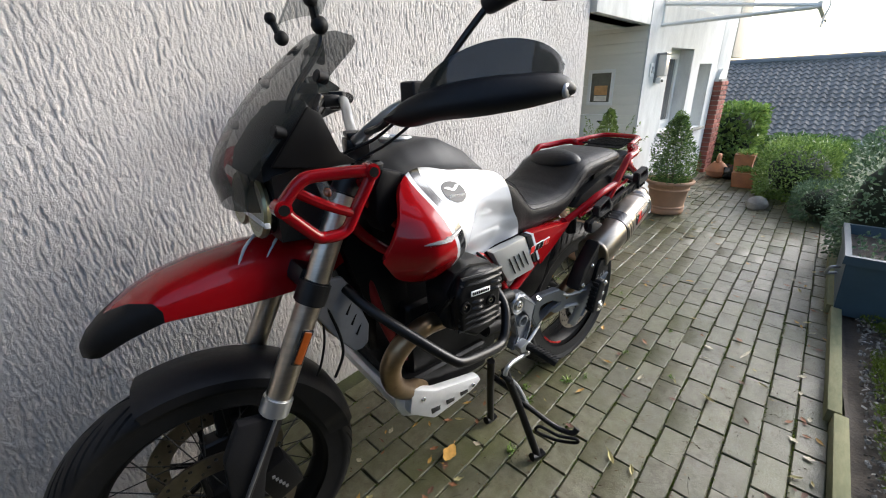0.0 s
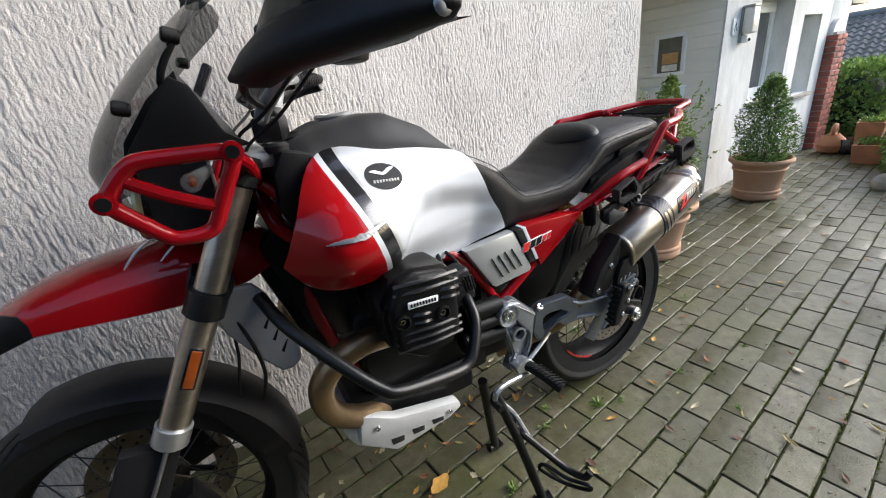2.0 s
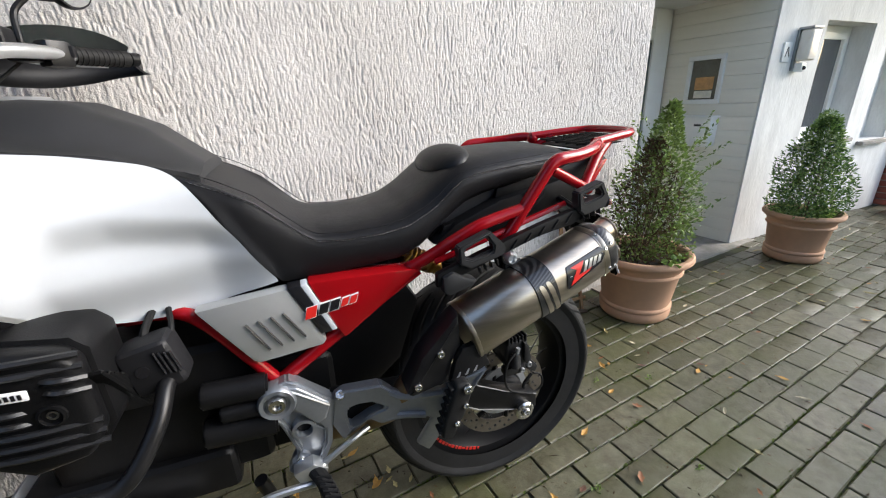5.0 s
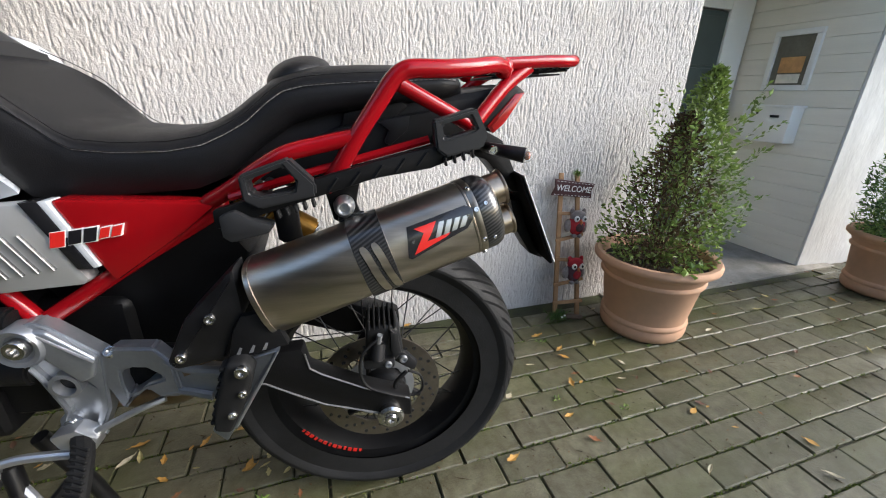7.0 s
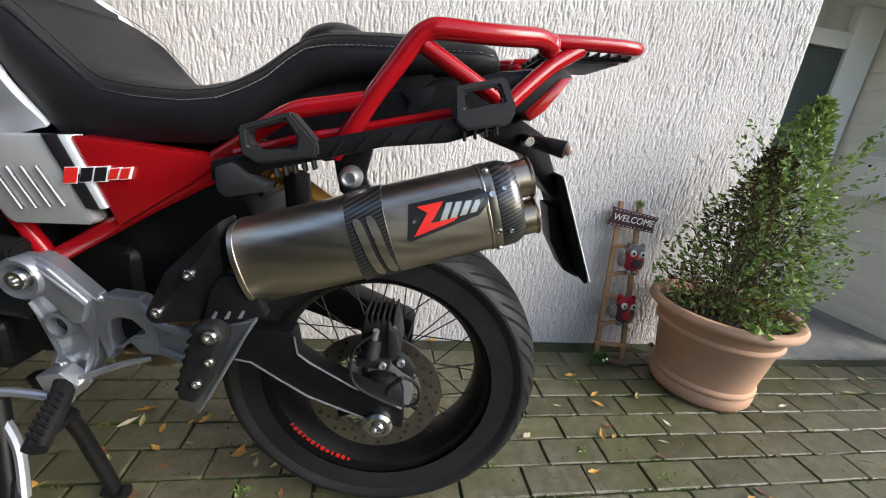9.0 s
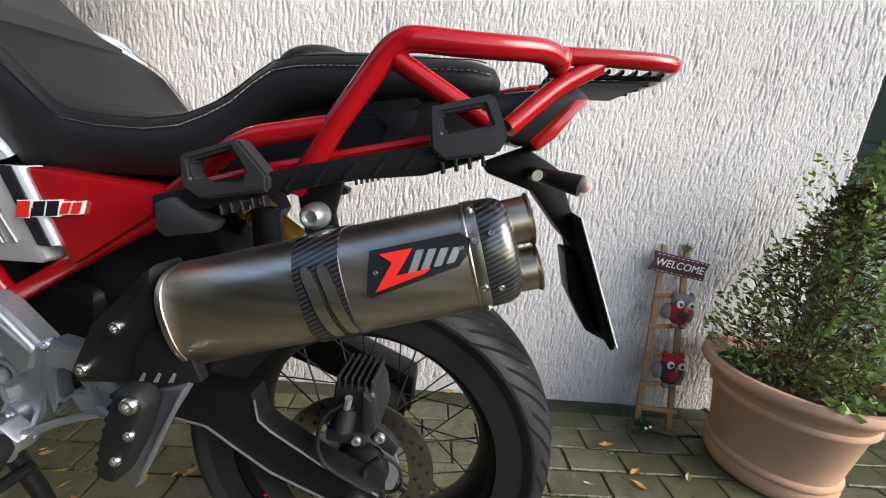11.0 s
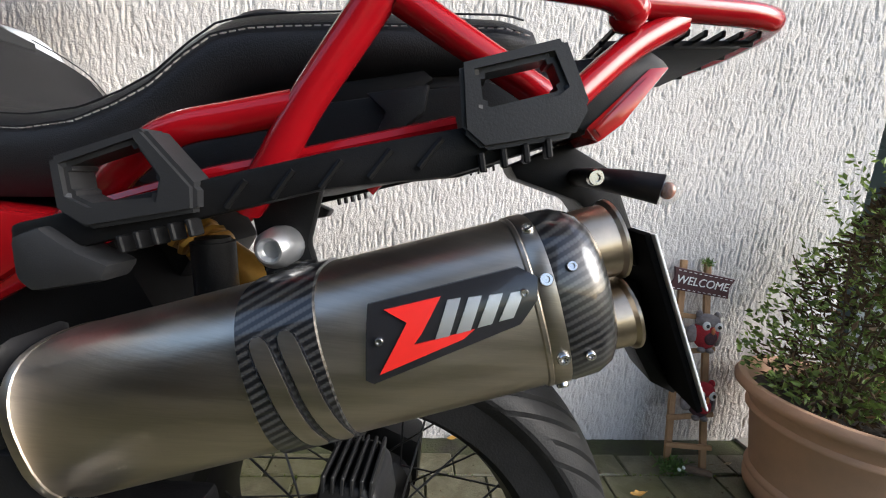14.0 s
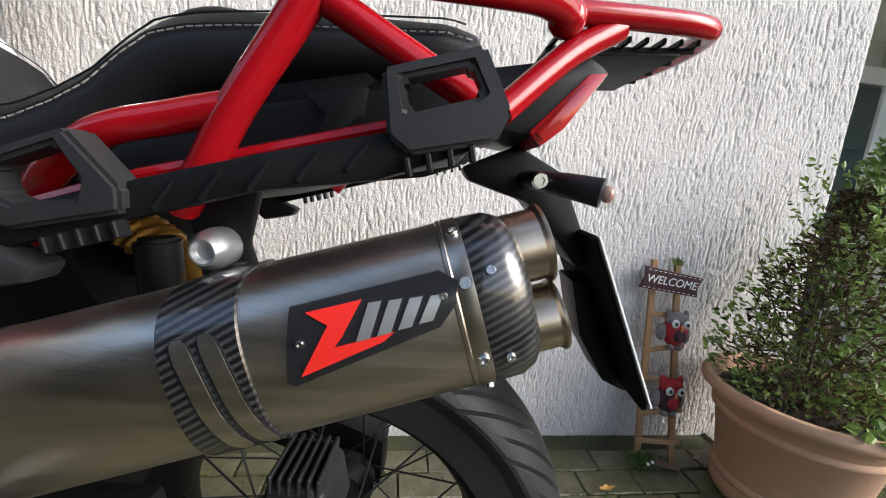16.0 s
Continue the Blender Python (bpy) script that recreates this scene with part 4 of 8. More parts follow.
# pannier brackets on the left and right
H1o, H1i = [(0.181, 0.803), (0.116, 0.828), (0.082, 0.794), (0.082, 0.777), (0.157, 0.758), (0.178, 0.769)], [(0.169, 0.798), (0.122, 0.817), (0.107, 0.797), (0.110, 0.784), (0.154, 0.776), (0.167, 0.781)]
H2o, H2i = [(-0.079, 0.881), (-0.139, 0.900), (-0.159, 0.864), (-0.152, 0.845), (-0.099, 0.832), (-0.085, 0.842)], [(-0.092, 0.876), (-0.132, 0.888), (-0.141, 0.873), (-0.138, 0.870), (-0.101, 0.858), (-0.096, 0.859)]
for s in (1, -1):
    b = part("pannier_bracket", plate([(0.222, 0.754), (0.110, 0.790), (0.002, 0.823), (-0.081, 0.845), (-0.135, 0.857), (-0.137, 0.838), (-0.079, 0.814), (0.001, 0.799), (0.110, 0.763), (0.222, 0.726)], s * 0.203, s * 0.219, 0.004), black_plastic, bike, "ribbed black plastic pannier bracket")
    for o, i in ((H1o, H1i), (H2o, H2i)):
        part("hook", ring_plate(o, i, s * 0.204, s * 0.228), grey_plastic, b, "open black luggage hook")
    part("end_lug", plate([(0.213, 0.748), (0.192, 0.757), (0.169, 0.743), (0.143, 0.735), (0.150, 0.722), (0.201, 0.709), (0.212, 0.718)], s * 0.200, s * 0.228, 0.006), grey_plastic, b)
    part("bracket_stay", tube([(0.16, s * 0.195, 0.765), (0.16, s * 0.10, 0.79)], 0.008, 8, 1), frame_black, b)
    part("bracket_stay", tube([(-0.10, s * 0.195, 0.84), (-0.10, s * 0.10, 0.86)], 0.008, 8, 1), frame_black, b)
    bm = None
    for k in range(5):
        bm = box((0.135 - k * 0.012, s * 0.221, 0.750 + k * 0.0040), (0.004, 0.012, 0.012), 0.001, bm, Matrix.Rotation(radians(14), 3, "Y"), 1)
    for k in range(4):
        bm = box((-0.099 - k * 0.013, s * 0.221, 0.825 + k * 0.0040), (0.004, 0.012, 0.012), 0.001, bm, Matrix.Rotation(radians(14), 3, "Y"), 1)
    pieces("tooth", bm, black_plastic, b)
    bm = None
    for k in range(5):
        u = 0.066 - k * 0.0315
        bm = tube([(u, s * 0.2195, 0.781 + (0.066 - u) * 0.30), (u - 0.013, s * 0.2195, 0.800 + (0.066 - u) * 0.30)], 0.0022, 6, 1, False, bm)
    pieces("rib", bm, black_plastic, b)

# number plate holder, plate seen from behind, indicators
part("plate_hanger", plate([(-0.135, 0.832), (-0.194, 0.862), (-0.247, 0.837), (-0.285, 0.763), (-0.300, 0.735), (-0.275, 0.735), (-0.215, 0.800), (-0.145, 0.818)], -0.045, 0.045, 0.006), black_plastic, bike, "black number plate hanger")
d = Vector((-0.092, 0, -0.190)).normalized()
n = Vector((-d.z, 0, d.x))
c = Vector((-0.318, 0.0, 0.685))
rot = Matrix((d, Vector((0, 1, 0)), d.cross(Vector((0, 1, 0))))).transposed()
holder_black = surf("holder_black", (0.004, 0.004, 0.004), 0.75, vary=0.2, scale=20, spec=0.03)
holder = part("plate_holder", box(c, (0.205, 0.172, 0.007), 0.002, None, rot), holder_black, bike, "black plate holder")
part("number_plate", box(c - d.cross(Vector((0, 1, 0))) * 0.006, (0.20, 0.18, 0.0025), 0.001, None, rot), badge_white, holder, "white number plate, blank towards the camera")
part("lower_bracket", plate([(-0.280, 0.715), (-0.300, 0.648), (-0.338, 0.592), (-0.368, 0.580), (-0.374, 0.592), (-0.352, 0.606), (-0.322, 0.655), (-0.304, 0.715)], -0.03, 0.03, 0.004), black_plastic, holder)
part("reflector", rod((-0.372, 0, 0.586), (-0.378, 0, 0.584), 0.008, 12), red_lens, holder)
for s in (1, -1):
    ind = part("indicator", tube([(-0.205, s * 0.03, 0.826), (-0.213, s * 0.072, 0.826), (-0.236, s * 0.104, 0.824), (-0.262, s * 0.120, 0.8205)], (0.0085, 0.0138), 14), soft_plastic, bike, "slim black rear indicator")
    part("lens", ball((-0.264, s * 0.121, 0.820), (0.0135, 0.0130, 0.0130), 14), clear_lens, ind)
    part("bulb", ball((-0.266, s * 0.122, 0.820), (0.006, 0.008, 0.008), 10), amber, ind)
    part("screw", bolt((-0.21, s * 0.098, 0.826), (0, s, 0), 0.008), steel, ind)

# --- exhaust silencer ---
outlet_metal = surf("outlet_metal", (0.46, 0.38, 0.29), 0.3, metal=1.0, vary=0.25, scale=14)
A, Bv = Vector((0.172, 0.220, 0.6226)), Vector((-0.162, 0.196, 0.742))
ax = (Bv - A).normalized()
side = Vector((0, 1, 0)) - ax * ax.y
side.normalize()
upv = side.cross(ax).normalized()
if upv.z < 0:
    upv = -upv


def can_ring(t, hw, hh, power=2.6, seg=40):
    """A rounded-box ring across the silencer at t of its length."""
    c = A + (Bv - A) * t
    out = []
    for k in range(seg):
        a = 2 * math.pi * k / seg
        x, y = math.cos(a), math.sin(a)
        out.append(c + side * (hw * math.copysign(abs(x) ** (2 / power), x)) + upv * (hh * math.copysign(abs(y) ** (2 / power), y)))
    return out


can = part("silencer", loft([can_ring(0.0, 0.050, 0.055), can_ring(0.015, 0.054, 0.059), can_ring(0.46, 0.0545, 0.0585), can_ring(0.462, 0.050, 0.054)]), titanium, bike, "brushed titanium exhaust silencer", 40)
part("rear_sleeve", loft([can_ring(0.52, 0.050, 0.054), can_ring(0.522, 0.0555, 0.0595), can_ring(0.93, 0.0545, 0.0575), can_ring(0.932, 0.050, 0.053)]), titanium, can, "brushed titanium rear sleeve", 40)
part("strap", loft([can_ring(0.432, 0.0550, 0.0590), can_ring(0.434, 0.0572, 0.0612), can_ring(0.570, 0.0572, 0.0612), can_ring(0.572, 0.0550, 0.0590)]), carbon, can, "carbon fibre mounting strap", 40)
for k in range(2):
    t0 = 0.470 + 0.048 * k
    # a wider black patch under each slot paints the shade of a recess
    for wd, rise, mat, nm in ((0.0068, 0.0004, black_gloss, "slot_edge"), (0.0054, 0.0009, titanium, "slot")):
        rows_in = []
        for q in range(25):
            f = (q / 12 - 1) * (1.0 if nm == "slot_edge" else 0.985)
            a = radians(28 - 36.8 * (f + 1))
            hw = wd * max(0.0, 1 - abs(f) ** 9) ** 0.5 + 0.0002
            x, y = math.cos(a), math.sin(a)
            c = A + (Bv - A) * t0 + ax * (0.0072 * (f + 1))
            sx, sy = math.copysign(abs(x) ** (2 / 2.6), x), math.copysign(abs(y) ** (2 / 2.6), y)
            o = [c + ax * e + side * ((0.0572 + lift) * sx) + upv * ((0.0612 + lift) * sy) for e, lift in ((-hw, -0.001), (-hw, rise), (hw, rise), (hw, -0.001))]
            rows_in.append(o)
        part(nm, loft(rows_in), mat, can)
part("seam", loft([can_ring(0.001, 0.0505, 0.0555), can_ring(0.006, 0.0540, 0.0590), can_ring(0.012, 0.0548, 0.0598), can_ring(0.026, 0.0548, 0.0598), can_ring(0.028, 0.0538, 0.0588)]), titanium, can, "", 40)
part("clamp_ring", loft([can_ring(0.925, 0.0540, 0.0570), can_ring(0.929, 0.0556, 0.0586), can_ring(0.935, 0.0558, 0.0588), can_ring(0.938, 0.0550, 0.0580), can_ring(0.941, 0.0557, 0.0587), can_ring(0.968, 0.0556, 0.0586), can_ring(0.970, 0.0530, 0.056)]), titanium, can, "narrow riveted titanium ring", 40)
part("end_cap", loft([can_ring(0.968, 0.0548, 0.0578), can_ring(0.978, 0.0553, 0.0583), can_ring(1.022, 0.0548, 0.0576), can_ring(1.048, 0.051, 0.0535), can_ring(1.064, 0.044, 0.047), can_ring(1.070, 0.034, 0.038)]), carbon, can, "carbon fibre end cap", 50)
bm = None
for t, y, r in ((0.954, 0.90, 0.0040), (0.954, 0.44, 0.0042), (0.954, -0.40, 0.0042), (0.954, -0.88, 0.0040), (1.000, 0.50, 0.0032), (1.000, -0.45, 0.0032)):
    x = (1 - abs(y) ** 2.6) ** (1 / 2.6)
    bm = bolt(A + (Bv - A) * t + side * (0.0553 * x) + upv * (0.0583 * y), side * x ** 1.6 + upv * math.copysign(abs(y) ** 1.6, y), r, bm)
pieces("rivet", bm, steel, can)
for k, (y, r) in enumerate(((0.026, 0.026), (-0.029, 0.0245))):
    c0 = Bv + upv * y
    o = bmesh.new()
    prof = [(r, 0.012), (r, 0.042), (r * 1.10, 0.0445), (r * 1.11, 0.0465), (r * 1.02, 0.0475), (r * 0.9, 0.045), (r * 0.9, 0.03), (0.001, 0.03)]
    lathe(prof, 28, o)
    bmesh.ops.transform(o, matrix=Matrix.Translation(c0) @ ax.to_track_quat("Z", "Y").to_matrix().to_4x4(), verts=o.verts)
    part("outlet", o, outlet_metal, can, "bare metal exhaust outlet")
# maker's plate as plain shapes


def on_can(u, w, lift):
    """A point of the silencer's outer flank seen from the side."""
    t = ((u - A.x) * ax.x + (w - A.z) * ax.z) / ((ax.x ** 2 + ax.z ** 2) * (Bv - A).length)
    c = A + (Bv - A) * t
    y = max(-0.98, min(0.98, ((u - c.x) * upv.x + (w - c.z) * upv.z) / (upv.x ** 2 + upv.z ** 2) / 0.0585))
    return c + upv * (0.0585 * y) + side * (0.0550 * (1 - abs(y) ** 2.6) ** (1 / 2.6) + lift)


def decal(poly, lift, thick, name, material, parent, label=""):
    """A thin raised shape that follows the flank."""
    bm = bmesh.new()
    f = bm.faces.new([bm.verts.new((u, 0, w)) for u, w in poly])
    f.normal_update()
    bmesh.ops.triangulate(bm, faces=[f])
    for k in range(3):
        bmesh.ops.subdivide_edges(bm, edges=bm.edges[:], cuts=1, use_grid_fill=True)
    rim = [e for e in bm.edges if len(e.link_faces) == 1]
    made = bmesh.ops.extrude_edge_only(bm, edges=rim)["geom"]
    low = {g for g in made if isinstance(g, bmesh.types.BMVert)}
    for v in bm.verts:
        v.co = on_can(v.co.x, v.co.z, lift - 0.002 if v in low else lift + thick)
    return part(name, bm, material, parent, label)


mp = decal([(-0.037, 0.736), (-0.122, 0.766), (-0.133, 0.762), (-0.134, 0.749), (-0.126, 0.734), (-0.045, 0.690), (-0.040, 0.692)], 0.0, 0.002, "maker_plate", black_gloss, can, "black riveted plate with a red slash and silver bars")
decal([(-0.047, 0.7345), (-0.079, 0.7455), (-0.070, 0.7235), (-0.066, 0.7165), (-0.100, 0.7290), (-0.094, 0.7225), (-0.048, 0.6965), (-0.061, 0.7290)], 0.0021, 0.0008, "red_slash", decal_red, mp)
for k in range(4):
    u = -0.0775 - 0.0118 * k
    w = 0.7205 + 0.0048 * k
    decal([(u - 0.0005, w), (u - 0.0055, w + 0.0235 - 0.0022 * k), (u - 0.0130, w + 0.0255 - 0.0022 * k), (u - 0.0085, w + 0.0030)], 0.0021, 0.0008, "silver_bar", alu, mp)
pieces("plate_rivet", bolt(on_can(-0.046, 0.7165, 0.002), side, 0.0026, bolt(on_can(-0.126, 0.7525, 0.002), side, 0.0026)), steel, mp)
# hanger with its large bolt
hg = part("silencer_hanger", plate([(0.080, 0.785), (0.020, 0.800), (0.030, 0.752), (0.022, 0.728), (0.046, 0.712), (0.066, 0.724), (0.072, 0.75)], 0.160, 0.172, 0.004), black_plastic, bike, "black exhaust hanger")
part("hanger_bolt", lathe([(0.0155, 0.17), (0.0165, 0.180), (0.015, 0.192), (0.010, 0.199), (0.0085, 0.199), (0.0065, 0.194), (0.0005, 0.194)], 24, None, "Y", (0.048, 0, 0.749)), alu, hg, "large aluminium bolt")
part("strap_ear", plate([(0.060, 0.735), (0.018, 0.742), (0.008, 0.705), (0.050, 0.69)], 0.175, 0.186, 0.006), carbon, hg)
# front heat shield and link pipe
shield_carbon = surf("shield_carbon", (0.008, 0.008, 0.009), 0.42, vary=0.45, scale=26, bump=0.08, bscale=420, coat=0.12, spec=0.25)
sh = part("heat_shield", plate([(0.194, 0.687), (0.206, 0.675), (0.271, 0.606), (0.303, 0.541), (0.300, 0.529), (0.290, 0.525), (0.224, 0.538), (0.207, 0.588), (0.190, 0.612)], 0.205, 0.256, 0.010), shield_carbon, bike, "dark carbon fibre heat shield")
bm = bolt((0.234, 0.256, 0.609), (0, 1, 0), 0.008)
bm = bolt((0.281, 0.256, 0.548), (0, 1, 0), 0.008, bm)
pieces("screw", bm, steel, sh)
br = part("shield_bracket", plate([(0.192, 0.614), (0.154, 0.621), (0.132, 0.563), (0.218, 0.540), (0.206, 0.590)], 0.250, 0.2650, 0.003), black_plastic, sh, "slotted black bracket")
bm = None
for k in range(3):
    bm = plate([(0.206 - k * 0.018, 0.551 + k * 0.003), (0.200 - k * 0.018, 0.552 + k * 0.003), (0.196 - k * 0.018, 0.563 + k * 0.003), (0.199 - k * 0.018, 0.564 + k * 0.003)], 0.262, 0.2656, 0.0, bm)
pieces("bracket_slot", bm, alu_dull, br)
part("link_pipe", tube([(0.23, 0.215, 0.575), (0.285, 0.20, 0.51), (0.325, 0.165, 0.43), (0.40, 0.11, 0.37), (0.50, 0.07, 0.34)], 0.026, 14), bronze_pipe, bike, "heat-browned exhaust link pipe")

# --- frame, side cover and red tail panel ---
fr = part("frame", tube([(0.75, 0.095, 0.712), (0.690, 0.118, 0.724), (0.655, 0.133, 0.724), (0.628, 0.139, 0.704), (0.60, 0.140, 0.665), (0.531, 0.142, 0.556)], 0.0125, 12, 4), red_tube, bike, "red tubular steel frame")
part("frame_tube", tube([(0.525, 0.142, 0.552), (0.37, 0.142, 0.655), (0.235, 0.140, 0.738)], 0.0135, 12, 1), red_tube, fr)
part("frame_tube", tube([(0.70, 0.085, 0.715), (0.82, 0.085, 0.725), (1.0, 0.09, 0.86), (1.03, 0.05, 0.95)], 0.014, 12), red_tube, fr)
part("frame_tube", tube([(1.035, 0.115, 0.985), (0.985, 0.135, 0.935), (0.945, 0.150, 0.895)], 0.012, 12), red_tube, fr)
for s in (-1,):
    part("frame_tube", tube([(0.645, s * 0.138, 0.742), (0.531, s * 0.142, 0.556), (0.37, s * 0.142, 0.655), (0.235, s * 0.140, 0.738)], 0.0135, 12, 1), red_tube, fr)
part("frame_joint", ball((0.245, 0.140, 0.742), (0.02, 0.016, 0.016), 12), red_tube, fr)
part("down_tube", tube([(1.0, 0.06, 0.80), (0.98, 0.085, 0.65), (0.93, 0.10, 0.50), (0.86, 0.11, 0.42)], 0.014, 12), surf("dark_red_tube", (0.22, 0.006, 0.008), 0.4, vary=0.1), fr)
part("subframe_cover", plate([(0.62, 0.75), (0.56, 0.62), (0.52, 0.53), (0.44, 0.46), (0.34, 0.44), (0.27, 0.50), (0.22, 0.64), (0.28, 0.74), (0.40, 0.765)], -0.095, 0.095, 0.012), engine_black, bike, "black plastic frame infill")
sc = part("side_cover", plate([(0.634, 0.738), (0.484, 0.752), (0.428, 0.632), (0.438, 0.624), (0.548, 0.614), (0.560, 0.620)], 0.135, 0.166, 0.008), silver_paint, bike, "silver side cover with slots and a striped corner")
bm = None
for k in range(4):
    u0 = 0.560 - k * 0.021
    bm = tube([(u0, 0.1665, 0.698 + k * 0.003), (u0 - 0.031, 0.1665, 0.640 + k * 0.004)], 0.0042, 8, 1, False, bm, True, 0.4)
pieces("slot", bm, black_gloss, sc)
part("stripe", plate([(0.484, 0.7535), (0.462, 0.755), (0.418, 0.652), (0.437, 0.652)], 0.140, 0.1685, 0.001), black_gloss, sc)
part("stripe", plate([(0.461, 0.755), (0.450, 0.7555), (0.408, 0.655), (0.417, 0.653)], 0.140, 0.168, 0.001), white_paint, sc)
rp = part("tail_side_panel", plate([(0.449, 0.7555), (0.30, 0.752), (0.235, 0.748), (0.285, 0.706), (0.395, 0.628), (0.408, 0.655)], 0.120, 0.1645, 0.006), red_paint, bike, "glossy red side panel")
for k, (wd, ht, mat) in enumerate(((0.019, 0.024, decal_red), (0.017, 0.022, black_gloss), (0.017, 0.022, black_gloss), (0.013, 0.017, decal_red), (0.013, 0.017, decal_red))):
    u = (0.453, 0.430, 0.410, 0.391, 0.375)[k]
    w = 0.697 + (0.462 - u) * 0.155
    slant = 0.006
    edge = [(u + wd / 2 + 0.0008, w - ht / 2 - 0.0008), (u - wd / 2 - 0.0008, w - ht / 2 + 0.002), (u - wd / 2 - 0.0008 - slant, w + ht / 2 + 0.0033), (u + wd / 2 + 0.0008 - slant, w + ht / 2)]
    core = [(u + wd / 2, w - ht / 2), (u - wd / 2, w - ht / 2 + 0.0033), (u - wd / 2 - slant, w + ht / 2 + 0.002), (u + wd / 2 - slant, w + ht / 2 - 0.0008)]
    part("model_mark", plate(edge, 0.163, 0.1690 + 0.0001 * k, 0.0), badge_white, rp, "white edge of the model mark")
    part("model_mark", plate(core, 0.163, 0.1696 + 0.0001 * k, 0.0), mat, rp, "model mark as plain slanted shapes")

# --- engine ---
fin_black = surf("fin_black", (0.014, 0.014, 0.015), 0.34, vary=0.3, scale=14, bump=0.08, bscale=420, spec=0.4)
skid_alu = surf("skid_alu", (0.70, 0.71, 0.72), 0.38, metal=0.5, vary=0.10, scale=12, bump=0.04, bscale=500)
eng = part("engine", box((0.74, 0, 0.50), (0.36, 0.26, 0.30), 0.03, None, None, 3), engine_black, bike, "black air-cooled V-twin engine with finned cylinder heads")
part("gearbox", box((0.52, 0, 0.46), (0.20, 0.22, 0.22), 0.03, None, None, 3), engine_black, eng)
part("sump", box((0.80, 0, 0.375), (0.34, 0.30, 0.10), 0.02, None, None, 3), engine_black, eng)
for s in (1, -1):
    cyl = bmesh.new()
    for k in range(7):
        t = k / 6
        c = Vector((0.805, s * (0.135 + 0.095 * t), 0.590 + 0.075 * t))
        cyl = box(c, (0.175, 0.006, 0.165), 0.003, cyl, Matrix.Rotation(radians(-36 * s), 3, "X"), 1)
    part("cylinder", cyl, engine_black, eng, "finned black cylinder")
    head = [(0.894, 0.735), (0.867, 0.782), (0.818, 0.792), (0.748, 0.780), (0.729, 0.760), (0.728, 0.637), (0.752, 0.602), (0.823, 0.590), (0.886, 0.630)]
    hc = part("cylinder_head", plate(head, s * 0.175, s * 0.262, 0.012), engine_black, eng, "black cylinder head")
    inner = [(0.806 + (u - 0.806) * 0.90, 0.692 + (w - 0.692) * 0.93) for u, w in head]
    rc = part("rocker_cover", plate(inner, s * 0.255, s * 0.292, 0.014, None, 3), engine_black, eng, "ribbed black rocker cover")
    bm = None
    for k in range(9):
        w = 0.772 - k * 0.0172
        a, b = 0.868 + 0.010 * min(k, 3) / 3, 0.733
        if k in (2, 3):
            a = 0.782
        if k in (4, 5):
            a, b = 0.845, 0.795
        bm = tube([(a, s * 0.284, w), ((a + b) / 2, s * 0.297, w + 0.002), (b, s * 0.284, w - 0.006)], 0.0046, 6, 4, False, bm)
    pieces("rib", bm, fin_black, rc)
    part("name_plate", box((0.818, s * 0.2985, 0.732), (0.064, 0.003, 0.0145), 0.002, None, Matrix.Rotation(radians(-4), 3, "Y")), badge_white, rc, "small white plate with dark bars")
    bm = None
    for k in range(9):
        bm = box((0.843 - 0.0062 * k, s * 0.3004, 0.7338 - 0.00043 * k), (0.0036, 0.0012, 0.0072), 0.0, bm)
    pieces("plate_bar", bm, black_gloss, rc)
    bm = None
    for u, w in ((0.862, 0.700), (0.776, 0.690)):
        bm = lathe([(0.016, s * 0.280), (0.016, s * 0.296), (0.0125, s * 0.297), (0.0120, s * 0.288), (0.0005, s * 0.288)], 20, bm, "Y", (u, 0, w))
    pieces("bolt_well", bm, engine_black, rc)
    bm = bolt((0.862, s * 0.287, 0.700), (0, s, 0), 0.007)
    bm = bolt((0.776, s * 0.287, 0.690), (0, s, 0), 0.008, bm)
    pieces("screw", bm, steel, rc)
    part("throttle_body", box((0.690, s * 0.195, 0.680), (0.075, 0.055, 0.085), 0.014, None, Matrix.Rotation(radians(12), 3, "Y"), 3), soft_plastic, eng, "slotted black injector cover")
    bm = None
    for k in range(4):
        bm = tube([(0.681 - k * 0.007, s * 0.2235, 0.712 - k * 0.001), (0.672 - k * 0.007, s * 0.2235, 0.672)], 0.0024, 6, 1, False, bm)
    bm = rod((0.700, s * 0.218, 0.682), (0.700, s * 0.2245, 0.682), 0.010, 16, bm)
    pieces("vent_slot", bm, black_gloss, eng)
    bm = tube([(0.70, s * 0.18, 0.70), (0.702, s * 0.175, 0.722), (0.695, s * 0.14, 0.742)], 0.006, 8)
    bm = tube([(0.672, s * 0.185, 0.700), (0.664, s * 0.178, 0.722), (0.672, s * 0.14, 0.742)], 0.0045, 8, 6, False, bm)
    pieces("hose", bm, rubber, eng)
    bm = rod((0.655, s * 0.165, 0.572), (0.545, s * 0.165, 0.566), 0.024, 18, None, None, 0.004)
    bm = rod((0.63, s * 0.172, 0.532), (0.555, s * 0.172, 0.528), 0.018, 18, bm, None, 0.004)
    bm = rod((0.665, s * 0.160, 0.488), (0.540, s * 0.160, 0.480), 0.028, 18, bm, None, 0.004)
    pieces("motor_casing", bm, engine_black, eng)
    part("header_pipe", tube([(0.868, s * 0.205, 0.628), (0.93, s * 0.213, 0.636), (0.992, s * 0.212, 0.612), (1.026, s * 0.205, 0.560), (1.018, s * 0.195, 0.495), (0.975, s * 0.175, 0.436), (0.915, s * 0.145, 0.392), (0.84, s * 0.09, 0.360)], 0.0265, 18), bronze_pipe, eng, "heat-browned exhaust header")
